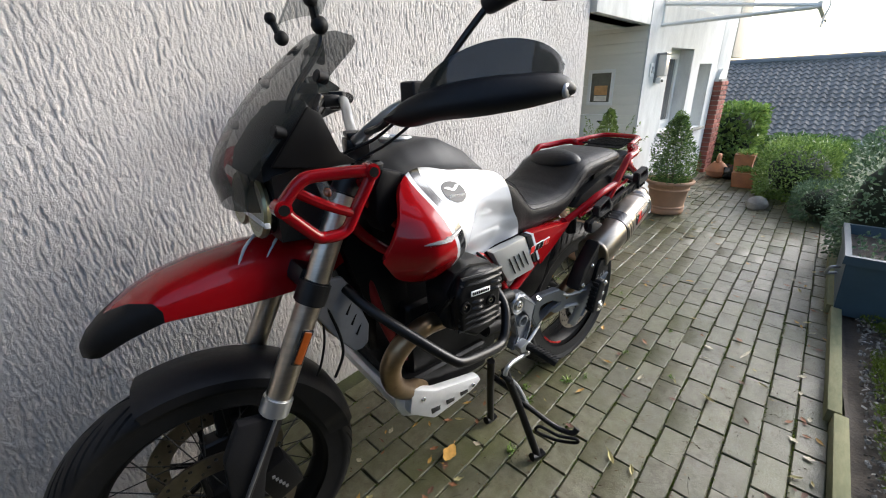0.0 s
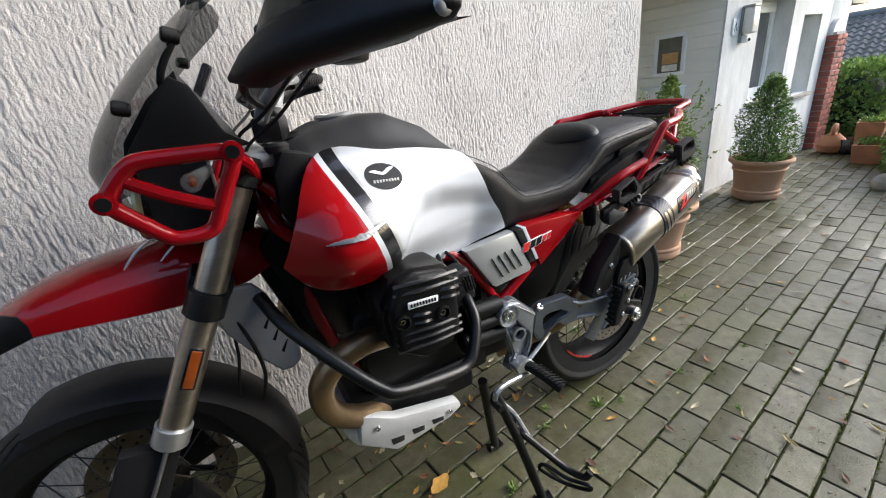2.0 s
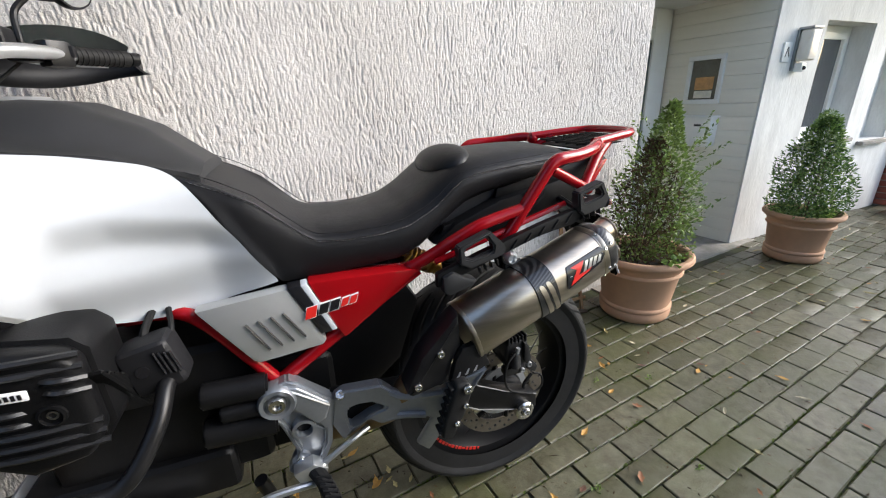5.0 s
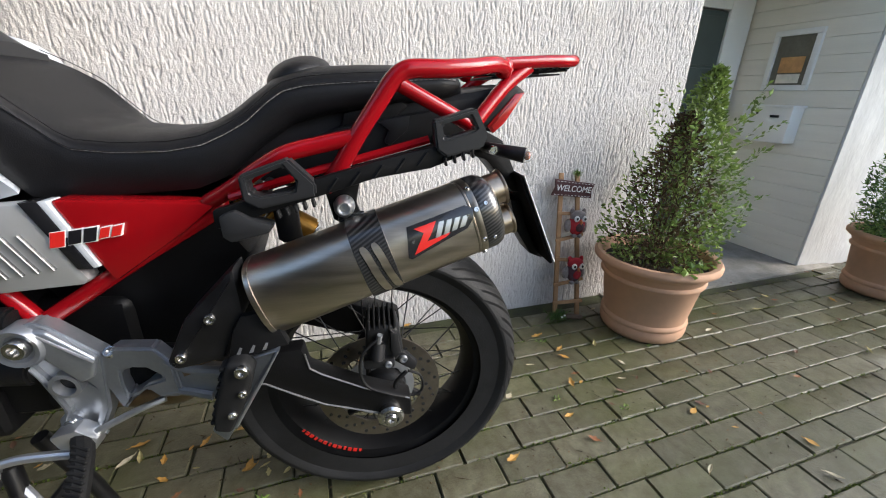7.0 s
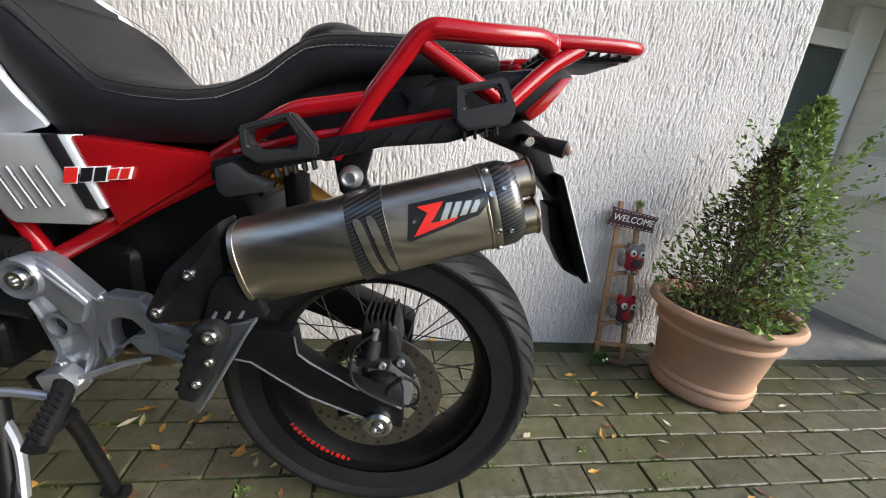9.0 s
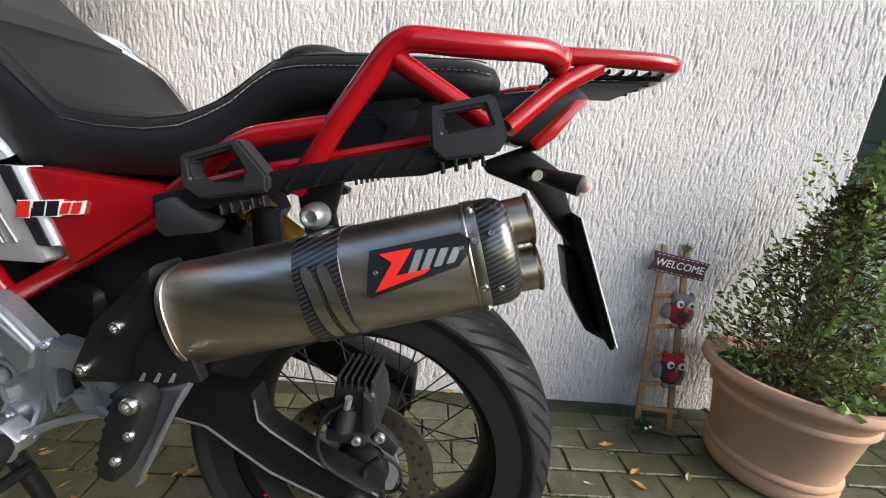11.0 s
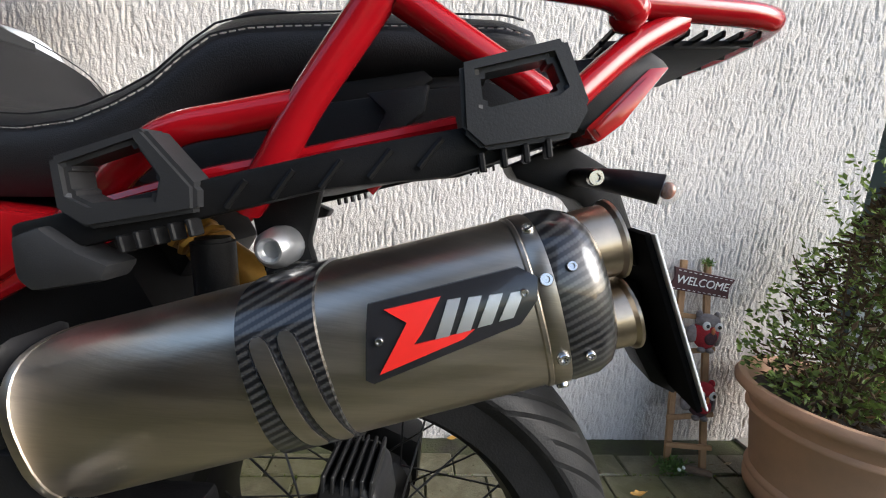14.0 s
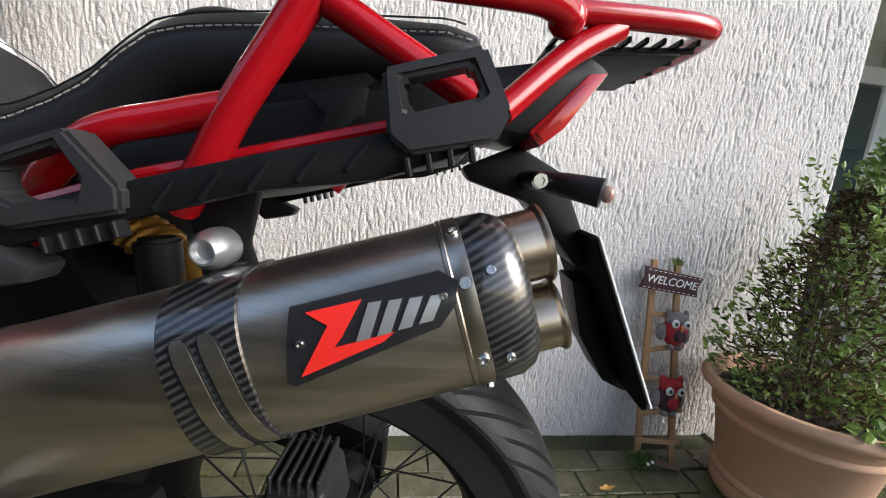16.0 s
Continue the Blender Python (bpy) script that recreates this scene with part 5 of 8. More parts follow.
    gb = part("engine_guard", tube([(1.085, s * 0.13, 0.765), (1.055, s * 0.20, 0.722), (0.985, s * 0.285, 0.652), (0.935, s * 0.325, 0.605), (0.905, s * 0.333, 0.590), (0.83, s * 0.322, 0.568), (0.762, s * 0.308, 0.550), (0.735, s * 0.300, 0.552), (0.712, s * 0.290, 0.572), (0.684, s * 0.262, 0.618), (0.676, s * 0.225, 0.650), (0.670, s * 0.17, 0.665)], 0.0125, 14, 8), frame_black, bike, "matt black tubular engine guard")
    part("skid_flank", plate([(0.962, 0.442), (0.880, 0.392), (0.712, 0.352), (0.704, 0.332), (0.742, 0.312), (0.892, 0.296), (0.975, 0.362)], s * 0.165, s * 0.196, 0.008), skid_alu, eng, "silver slotted engine skid plate flank")
bm = plate([(0.965, 0.400), (0.990, 0.415), (1.002, 0.405), (0.995, 0.370), (0.978, 0.335), (0.89, 0.284), (0.735, 0.298), (0.735, 0.310), (0.89, 0.300), (0.96, 0.36)], -0.165, 0.165, 0.006)
part("skid_plate", bm, skid_alu, eng, "silver skid plate under the engine")
bm = None
for k in range(3):
    bm = plate([(0.905 - k * 0.055, 0.340 - k * 0.002), (0.870 - k * 0.055, 0.334 - k * 0.002), (0.872 - k * 0.055, 0.318), (0.902 - k * 0.055, 0.320)], 0.192, 0.1975, 0.002, bm)
pieces("skid_slot", bm, black_gloss, eng)
bm = bolt((0.930, 0.196, 0.392), (0, 1, 0), 0.007)
bm = bolt((0.742, 0.196, 0.336), (0, 1, 0), 0.007, bm)
pieces("skid_screw", bm, steel, eng)
part("oil_cooler", plate([(1.075, 0.795), (1.035, 0.79), (0.970, 0.62), (0.975, 0.50), (1.000, 0.50), (1.025, 0.62)], -0.11, 0.055, 0.01), engine_black, bike, "black oil cooler in front of the engine")
shroud_grey = surf("shroud_grey", (0.27, 0.28, 0.30), 0.42, metal=0.3, vary=0.12, scale=12, bump=0.05, bscale=600)
oc = part("cooler_shroud", plate([(1.160, 0.790), (1.136, 0.800), (1.09, 0.796), (1.070, 0.765), (1.058, 0.721), (1.035, 0.647), (1.042, 0.598), (1.060, 0.586), (1.082, 0.587), (1.116, 0.634), (1.158, 0.711), (1.168, 0.750)], 0.118, 0.134, 0.006, None, 3), shroud_grey, bike, "grey slotted cooler guard")
bm = None
for k in range(3):
    u, w = 1.084 - 0.0095 * k, 0.710 - 0.032 * k
    bm = plate([(u - 0.009, w + 0.013), (u - 0.004, w + 0.010), (u + 0.010, w - 0.010), (u + 0.005, w - 0.015)], 0.131, 0.1345, 0.0, bm)
pieces("guard_slot", bm, engine_black, oc)

# --- foot plates, swingarm, shock, stand ---
cast_alu = surf("cast_alu", (0.33, 0.35, 0.38), 0.40, metal=0.8, vary=0.12, scale=14, bump=0.06, bscale=700)
cast_dark = surf("cast_dark", (0.014, 0.014, 0.015), 0.45, vary=0.25, scale=16, bump=0.10, bscale=600, spec=0.3)
for s in (1, -1):
    rim = [(0.555, 0.508), (0.553, 0.540), (0.535, 0.566), (0.512, 0.573), (0.494, 0.563), (0.435, 0.507), (0.441, 0.450), (0.447, 0.400), (0.476, 0.338), (0.540, 0.352), (0.515, 0.400), (0.536, 0.470)]
    recess = [(0.540, 0.500), (0.528, 0.503), (0.518, 0.505), (0.508, 0.504), (0.500, 0.498), (0.468, 0.458), (0.457, 0.440), (0.461, 0.405), (0.480, 0.362), (0.521, 0.366), (0.504, 0.402), (0.525, 0.470)]
    fp = part("foot_plate", ring_plate(rim, recess, s * 0.150, s * 0.180, None, 0.004), cast_alu, bike, "cast silver footpeg plate with a sunk web")
    part("web", plate([(0.548, 0.512), (0.500, 0.545), (0.442, 0.498), (0.452, 0.402), (0.478, 0.345), (0.530, 0.356), (0.508, 0.400), (0.530, 0.470)], s * 0.152, s * 0.168, 0.003), cast_alu, fp)
    part("face_panel", plate([(0.516, 0.562), (0.495, 0.558), (0.440, 0.505), (0.452, 0.470), (0.470, 0.462), (0.508, 0.508)], s * 0.172, s * 0.187, 0.0055, None, 3), cast_alu, fp)
    # thin bar in brighter metal paints the highlight along the panel's upper edge
    part("ridge", tube([(0.506, s * 0.187, 0.553), (0.470, s * 0.188, 0.524), (0.443, s * 0.187, 0.501)], 0.0022, 6, 3), alu, fp)
    part("pivot_ring", lathe([(0.0345, s * 0.160), (0.0345, s * 0.188), (0.031, s * 0.193), (0.024, s * 0.191), (0.021, s * 0.184), (0.0005, s * 0.184)], 32, None, "Y", (0.534, 0, 0.535)), cast_alu, fp)
    bm = bolt((0.534, s * 0.184, 0.535), (0, s, 0), 0.017)
    bm = bolt((0.513, s * 0.174, 0.374), (0, s, 0), 0.010, bm)
    bm = bolt((0.420, s * 0.180, 0.512), (0, s * 0.6, 0.8), 0.010, bm)
    pieces("screw", bm, steel, fp)
    part("screw_seat", lathe([(0.019, s * 0.165), (0.018, s * 0.175), (0.013, s * 0.176), (0.0005, s * 0.174)], 24, None, "Y", (0.512, 0, 0.375)), cast_alu, fp)
    part("ring_boss", lathe([(0.0225, s * 0.165), (0.0225, s * 0.185), (0.0165, s * 0.186), (0.0155, s * 0.178), (0.015, s * 0.170)], 28, None, "Y", (0.496, 0, 0.456)), cast_alu, fp)
    part("ring_hole", rod((0.496, s * 0.160, 0.456), (0.496, s * 0.1705, 0.456), 0.0155, 20), engine_black, fp)
    part("ledge", tube([(0.524, s * 0.180, 0.364), (0.462, s * 0.180, 0.352)], 0.0035, 8, 1), cast_alu, fp)
    part("web_rib", tube([(0.478, s * 0.168, 0.448), (0.456, s * 0.169, 0.432)], 0.0030, 8, 1), cast_alu, fp)

    def lean(bm):
        """The passenger arm swings outwards towards the rear."""
        for v in bm.verts:
            v.co.y += s * 0.33 * (0.42 - v.co.x)
        return bm
    arm = part("passenger_arm", lean(ring_plate([(0.444, 0.445), (0.434, 0.508), (0.412, 0.524), (0.343, 0.536), (0.318, 0.514), (0.312, 0.448), (0.349, 0.438), (0.371, 0.452), (0.402, 0.428), (0.424, 0.398)], [(0.413, 0.456), (0.410, 0.480), (0.389, 0.490), (0.362, 0.494), (0.337, 0.482), (0.338, 0.478), (0.352, 0.471), (0.366, 0.465), (0.390, 0.442), (0.409, 0.432)], s * 0.158, s * 0.186, None, 0.004)), cast_alu, fp, "silver passenger peg arm")
    part("arm_tail", lean(plate([(0.324, 0.520), (0.299, 0.508), (0.225, 0.516), (0.196, 0.538), (0.144, 0.563), (0.147, 0.552), (0.178, 0.502), (0.232, 0.398), (0.256, 0.356), (0.280, 0.374), (0.246, 0.442), (0.286, 0.453), (0.324, 0.446)], s * 0.166, s * 0.178, 0.004)), cast_alu, arm)
    part("arm_rib", lean(tube([(0.330, s * 0.180, 0.512), (0.299, s * 0.180, 0.502), (0.228, s * 0.180, 0.509)], 0.0075, 8, 4)), cast_alu, arm)
    part("arm_rib", lean(tube([(0.345, s * 0.180, 0.446), (0.318, s * 0.180, 0.455), (0.262, s * 0.180, 0.455)], 0.0070, 8, 4)), cast_alu, arm)
    part("fin_edge", lean(tube([(0.196, s * 0.179, 0.535), (0.147, s * 0.179, 0.559), (0.177, s * 0.179, 0.504), (0.234, s * 0.179, 0.398)], 0.0038, 8, 1)), cast_alu, arm)
    pp = part("passenger_peg", plate([(0.214, 0.552), (0.190, 0.554), (0.179, 0.537), (0.196, 0.482), (0.223, 0.428), (0.247, 0.434), (0.240, 0.478), (0.222, 0.532)], s * 0.258, s * 0.288, 0.008, None, 3), rubber, arm, "folded black rubber passenger peg")
    bm = None
    for k in range(7):
        bm = box(Vector((0.221, s * 0.270, 0.540)).lerp(Vector((0.247, s * 0.270, 0.446)), k / 6), (0.008, 0.024, 0.006), 0.001, bm, None, 1)
    pieces("peg_rib", bm, rubber, pp)
    bm = bolt((0.193, s * 0.287, 0.541), (0, s, 0), 0.010)
    bm = bolt((0.197, s * 0.287, 0.502), (0, s, 0), 0.0065, bm)
    bm = bolt((0.216, s * 0.287, 0.465), (0, s, 0), 0.0065, bm)
    pieces("screw", bm, steel, pp)
    pg = part("rider_peg", tube([(0.490, s * 0.195, 0.362), (0.470, s * 0.232, 0.349), (0.450, s * 0.292, 0.326)], 0.0155, 10, 3), rubber, fp, "ribbed black rubber footpeg")
    bm = None
    for k in range(8):
        c = Vector((0.474, s * 0.224, 0.366)).lerp(Vector((0.452, s * 0.288, 0.343)), k / 7)
        bm = box(c, (0.031, 0.0045, 0.006), 0.001, bm, Matrix.Rotation(radians(-18 * s), 3, "Z"), 1)
    pieces("peg_rib", bm, rubber, pg)
    part("peg_bracket", plate([(0.53, 0.372), (0.49, 0.384), (0.462, 0.362), (0.470, 0.338), (0.52, 0.345)], s * 0.175, s * 0.205, 0.005), alu, fp)
lev = part("shift_lever", tube([(0.480, 0.200, 0.330), (0.530, 0.205, 0.338), (0.575, 0.208, 0.340), (0.604, 0.212, 0.334), (0.612, 0.212, 0.312)], 0.0075, 10), alu, bike, "silver gear lever")
part("lever_tip", rod((0.612, 0.200, 0.305), (0.612, 0.240, 0.303), 0.009, 12), rubber, lev)
part("lever_rod", tube([(0.47, 0.190, 0.365), (0.41, 0.180, 0.392), (0.37, 0.165, 0.40)], 0.006, 8), alu, lev)
edge_grey = surf("edge_grey", (0.16, 0.16, 0.165), 0.4, metal=0.5, vary=0.2)
sw = part("swingarm", plate([(0.44, 0.50), (0.30, 0.485), (0.191, 0.475), (0.136, 0.480), (0.128, 0.438), (0.107, 0.425), (0.030, 0.385), (-0.060, 0.350), (-0.064, 0.300), (0.005, 0.316), (0.105, 0.350), (0.157, 0.380), (0.206, 0.410), (0.44, 0.42)], 0.128, 0.165, 0.008), engine_black, bike, "black cast swingarm")
part("edge_line", tube([(0.132, 0.1655, 0.470), (0.126, 0.1655, 0.438), (0.105, 0.1660, 0.423), (0.030, 0.1660, 0.383), (-0.058, 0.1660, 0.348)], 0.0018, 6, 1), edge_grey, sw)
part("edge_line", tube([(0.292, 0.1655, 0.420), (0.204, 0.1660, 0.412), (0.157, 0.1660, 0.383), (0.105, 0.1660, 0.353), (0.005, 0.1660, 0.319), (-0.040, 0.1660, 0.307)], 0.0018, 6, 1), edge_grey, sw)
part("swingarm_far", plate([(0.44, 0.50), (0.160, 0.45), (-0.06, 0.37), (-0.06, 0.28), (0.186, 0.36), (0.44, 0.42)], -0.165, -0.10, 0.012), engine_black, sw)
bm = lathe([(0.026, 0.163), (0.026, 0.176), (0.021, 0.180), (0.016, 0.180), (0.015, 0.176), (0.0005, 0.176)], 24, None, "Y", (-0.020, 0, 0.314))
part("axle_nut", bolt((-0.020, 0.177, 0.314), (0, 1, 0), 0.0125, bm), steel, sw)
part("bevel_drive", lathe([(0.048, 0.088), (0.046, 0.110), (0.032, 0.120), (0.001, 0.122)], 28, None, "Y", (-0.01, 0, 0.320)), engine_black, sw)
cal = part("rear_caliper", plate([(0.024, 0.508), (-0.022, 0.512), (-0.037, 0.497), (-0.047, 0.452), (-0.033, 0.426), (0.012, 0.423), (0.026, 0.449)], 0.076, 0.150, 0.009, None, 3), cast_dark, bike, "dark cast rear brake caliper")
part("caliper_half", plate([(-0.020, 0.506), (-0.034, 0.494), (-0.043, 0.452), (-0.030, 0.440), (-0.022, 0.455)], 0.146, 0.160, 0.005), cast_dark, cal)
part("piston_housing", rod((0.001, 0.148, 0.476), (0.004, 0.160, 0.440), 0.0145, 16, None, None, 0.004), cast_dark, cal)
bm = None
for k in range(6):
    bm = box((0.018 - k * 0.0095, 0.118, 0.511), (0.0042, 0.066, 0.020), 0.0012, bm, None, 1)
pieces("caliper_fin", bm, cast_dark, cal)
part("bleed_nipple", rod((0.001, 0.158, 0.478), (-0.002, 0.160, 0.496), 0.0055, 8), alu_dull, cal)
part("caliper_foot", box((0.0, 0.146, 0.428), (0.060, 0.024, 0.022), 0.006), cast_dark, cal)
part("caliper_ear", plate([(-0.036, 0.446), (-0.058, 0.432), (-0.076, 0.412), (-0.070, 0.394), (-0.052, 0.404), (-0.030, 0.420)], 0.128, 0.142, 0.004), cast_dark, cal)
bm = bolt((-0.047, 0.142, 0.426), (0, 1, 0), 0.008)
bm = bolt((-0.017, 0.158, 0.428), (0, 1, 0), 0.007, bm)
pieces("screw", bm, alu_dull, cal)
bm = tube([(0.004, 0.160, 0.486), (0.030, 0.166, 0.462), (0.036, 0.168, 0.420), (0.022, 0.168, 0.386), (-0.020, 0.168, 0.364), (-0.048, 0.166, 0.352)], 0.0030, 8)
bm = tube([(-0.040, 0.150, 0.352), (-0.066, 0.150, 0.340), (-0.086, 0.150, 0.356), (-0.080, 0.150, 0.388), (-0.056, 0.150, 0.402)], 0.0026, 8, 6, False, bm)
bm = tube([(-0.052, 0.150, 0.400), (-0.030, 0.150, 0.372), (-0.038, 0.150, 0.344)], 0.0042, 8, 6, False, bm)
pieces("brake_line", bm, rubber, cal)
part("sensor_ring", lathe([(0.075, 0.092), (0.075, 0.096), (0.058, 0.096), (0.058, 0.092)], 40, None, "Y", (0.0, 0, 0.321)), alu_dull, cal)
part("inner_mudguard", plate([(0.36, 0.53), (0.25, 0.64), (0.215, 0.70), (0.25, 0.755), (0.36, 0.765)], -0.10, 0.045, 0.012), engine_black, bike, "black inner rear mudguard")
sk = part("shock_absorber", rod((0.110, 0.060, 0.668), (0.255, 0.060, 0.755), 0.012, 12), steel, bike, "shock absorber with golden body")
part("shock_body", rod((0.112, 0.060, 0.669), (0.180, 0.060, 0.710), 0.020, 18, None, None, 0.004), gold_spring, sk)
bm = bmesh.new()
tube([(0.175 + 0.07 * k / 60 - 0.020 * math.cos(k * 0.75) * 0.6, 0.060 + 0.026 * math.sin(k * 0.75), 0.707 + 0.042 * k / 60 + 0.020 * math.cos(k * 0.75) * 0.8) for k in range(61)], 0.0045, 6, 1, False, bm)
part("spring", bm, gold_spring, sk)
part("reservoir", rod((0.150, 0.11, 0.735), (0.145, 0.11, 0.670), 0.020, 16, None, None, 0.004), engine_black, sk)
st = part("stand", tube([(0.600, 0.200, 0.318), (0.568, 0.240, 0.18), (0.538, 0.305, -0.012)], 0.0135, 12, 1), frame_black, bike, "black steel centre stand, folded down")
part("stand_leg", tube([(0.600, 0.140, 0.318), (0.570, 0.112, 0.16), (0.541, 0.092, -0.014)], 0.0135, 12, 1), frame_black, st)
part("stand_bar", tube([(0.566, 0.12, 0.22), (0.568, 0.23, 0.222)], 0.011, 10, 1), frame_black, st)
part("stand_foot", tube([(0.562, 0.302, -0.012), (0.534, 0.308, -0.017), (0.512, 0.312, -0.012)], 0.014, 10, 4), frame_black, st)
part("stand_foot", tube([(0.566, 0.092, -0.012), (0.541, 0.092, -0.017), (0.518, 0.092, -0.012)], 0.014, 10, 4), frame_black, st)
part("tang", tube([(0.556, 0.236, 0.19), (0.506, 0.300, 0.125), (0.481, 0.345, 0.100), (0.466, 0.385, 0.105), (0.454, 0.392, 0.122)], 0.0095, 10), frame_black, st)
part("tang_loop", tube([(0.528, 0.290, 0.075), (0.496, 0.345, 0.060), (0.466, 0.398, 0.072), (0.463, 0.398, 0.086), (0.491, 0.350, 0.080), (0.521, 0.298, 0.098)], 0.0055, 8, 6, True), frame_black, st)
bm = tube([(0.601, 0.205, 0.30), (0.561, 0.222, 0.245), (0.536, 0.25, 0.17)], 0.008, 8)
part("stand_spring", bm, alu_dull, st)

# --- front end, steered a little to the left ---
part("frame_infill", plate([(0.88, 0.74), (0.93, 0.80), (1.03, 0.88), (1.06, 0.84), (1.03, 0.74), (1.0, 0.62), (0.93, 0.58), (0.88, 0.62)], -0.095, 0.085, 0.015), engine_black, bike, "black airbox and wiring behind the cooler")
for s in (1, -1):
    top, low = ((1.048, 0.138, 1.015), (1.292, 0.166, 0.564)) if s > 0 else ((1.024, -0.0865, 1.015), (1.274, -0.0665, 0.562))
    top, low = Vector(top), Vector(low)
    dv = (low - top).normalized()
    fk = part("fork_leg", rod(top, low, 0.0265, 20), titanium, bike, "brushed metal fork leg")
    part("fork_sleeve", rod(low - dv * 0.030, low + dv * 0.012, 0.031, 20, None, None, 0.004), alu, fk)
    part("fork_collar", rod(low - dv * 0.288, low - dv * 0.236, 0.034, 20, None, None, 0.004), frame_black, fk)
    part("fork_top", rod(top - dv * 0.02, top + dv * 0.035, 0.031, 20, None, None, 0.004), frame_black, fk)
    axle = Vector((1.428 if s > 0 else 1.404, low.y + s * 0.004, 0.318))
    part("fork_slider", rod(low, axle, 0.019, 16), frame_black, fk)
    part("slider_edge", tube([low + Vector((0.004, s * 0.026, 0)), axle + Vector((-0.012, s * 0.024, 0.03))], 0.0040, 8, 1), edge_grey, fk)
    part("axle_lug", box(axle, (0.075, 0.05, 0.085), 0.014, None, None, 3), frame_black, fk)
    g = [(low.x - 0.015, 0.552), (low.x + 0.075, 0.575), (low.x + 0.115, 0.50), (low.x + 0.125, 0.36), (low.x + 0.07, 0.33), (low.x + 0.045, 0.43)]
    part("fork_guard", plate(g, low.y - s * 0.01 if s > 0 else low.y - 0.012, low.y + s * 0.018 if s > 0 else low.y + 0.012, 0.008), soft_plastic, fk, "black plastic fork guard")
    turn = Matrix.Rotation(math.atan2(dv.x, -dv.z) * -1, 3, "Y")
    rc0 = low - dv * 0.148 + Vector((-0.003, s * 0.0268, 0.0))
    rf = part("reflector_bezel", box(rc0, (0.024, 0.005, 0.080), 0.0024, None, turn), black_gloss, fk, "black reflector bezel")
    part("side_reflector", box(rc0 + Vector((0, s * 0.003, 0)), (0.017, 0.005, 0.072), 0.0024, None, turn), amber, fk, "amber side reflector")
    cp = part("front_caliper", box((1.315, low.y - s * 0.012 + (0.012 if s < 0 else 0), 0.375), (0.075, 0.05, 0.10), 0.012, None, Matrix.Rotation(radians(18), 3, "Y"), 2), engine_black, bike, "black front brake caliper")
    bm = None
    for k in range(5):
        bm = box((1.328 - 0.0055 * k, low.y + s * 0.0145, 0.40 - 0.011 * k), (0.0065, 0.002, 0.007), 0.0, bm)
    pieces("caliper_mark", bm, alu_dull, cp)
part("lower_yoke", box((1.155, 0.015, 0.815), (0.075, 0.26, 0.042), 0.012, None, Matrix.Rotation(radians(-28), 3, "Y")), frame_black, bike, "black lower fork yoke")
part("upper_yoke", box((1.035, 0.01, 1.022), (0.085, 0.27, 0.028), 0.01, None, Matrix.Rotation(radians(-6), 3, "Y")), alu_dull, bike, "grey upper fork yoke")
part("steering_head", rod((1.03, 0, 1.0), (1.115, 0, 0.83), 0.036, 18), frame_black, bike)

# high red front mudguard with a black tip
F_TOP = [(1.04, 0.868), (1.10, 0.884), (1.18, 0.890), (1.26, 0.886), (1.31, 0.878), (1.36, 0.866), (1.42, 0.846), (1.48, 0.817), (1.535, 0.782), (1.565, 0.756), (1.578, 0.736)]
F_SIDE = [(1.04, 0.800), (1.10, 0.780), (1.18, 0.774), (1.26, 0.777), (1.36, 0.778), (1.44, 0.774), (1.50, 0.750), (1.55, 0.722), (1.578, 0.720)]
F_HALF = [(1.04, 0.060), (1.10, 0.074), (1.18, 0.086), (1.26, 0.092), (1.36, 0.092), (1.44, 0.082), (1.50, 0.066), (1.55, 0.046), (1.572, 0.030), (1.578, 0.016)]


def beak():
    rings = []
    for k in range(41):
        u = 1.04 + 0.538 * k / 40
        x = 1.04 + (u - 1.04) * 0.970
        t, sd, h = interp(F_TOP, u), interp(F_SIDE, u), interp(F_HALF, u)
        outer = [(h * 0.98, sd), (h, sd + (t - sd) * 0.35), (h * 0.90, sd + (t - sd) * 0.68), (h * 0.55, sd + (t - sd) * 0.93), (h * 0.2, t), (-h * 0.2, t), (-h * 0.55, sd + (t - sd) * 0.93), (-h * 0.90, sd + (t - sd) * 0.68), (-h, sd + (t - sd) * 0.35), (-h * 0.98, sd)]
        inner = [(v * 0.93, w - 0.004) for v, w in reversed(outer)]
        rings.append([(x, v, w + 0.022 * stepf(1.2, 1.55, u)) for v, w in outer + inner])
    return loft(rings)


n1, n2 = Vector((0.677, 0.736, 0)), Vector((0.677, -0.736, 0))
p0 = Vector((1.514, 0, 0.78))
mg = part("front_mudguard", cut(cut(beak(), p0, n1), p0, n2), red_paint, bike, "high glossy red front mudguard with a black tip", 40)
tip = cut(cut(beak(), p0, -n1), (0, 0, 0), Vector((0, -1, 0)))
merge(tip, cut(cut(beak(), p0, -n2), (0, 0, 0), Vector((0, 1, 0))))
part("mudguard_tip", tip, black_plastic, mg, "black plastic mudguard tip", 40)
part("white_stripe", tube([(1.285, 0.070, 0.858), (1.255, 0.040, 0.886), (1.225, 0.005, 0.8955), (1.200, -0.030, 0.8935)], 0.0042, 8, 6, False, None, True, 0.45), white_paint, mg)
part("white_stripe", tube([(1.225, 0.066, 0.862), (1.190, 0.038, 0.886), (1.160, 0.005, 0.8935), (1.135, -0.025, 0.889)], 0.0042, 8, 6, False, None, True, 0.45), white_paint, mg)
bm = None
for k in range(5):
    bm = box((1.452 - 0.008 * k, 0.030 + 0.004 * k, 0.8265 + 0.0035 * k), (0.010, 0.012, 0.004), 0.001, bm, Matrix.Rotation(radians(24), 3, "Y"), 1)
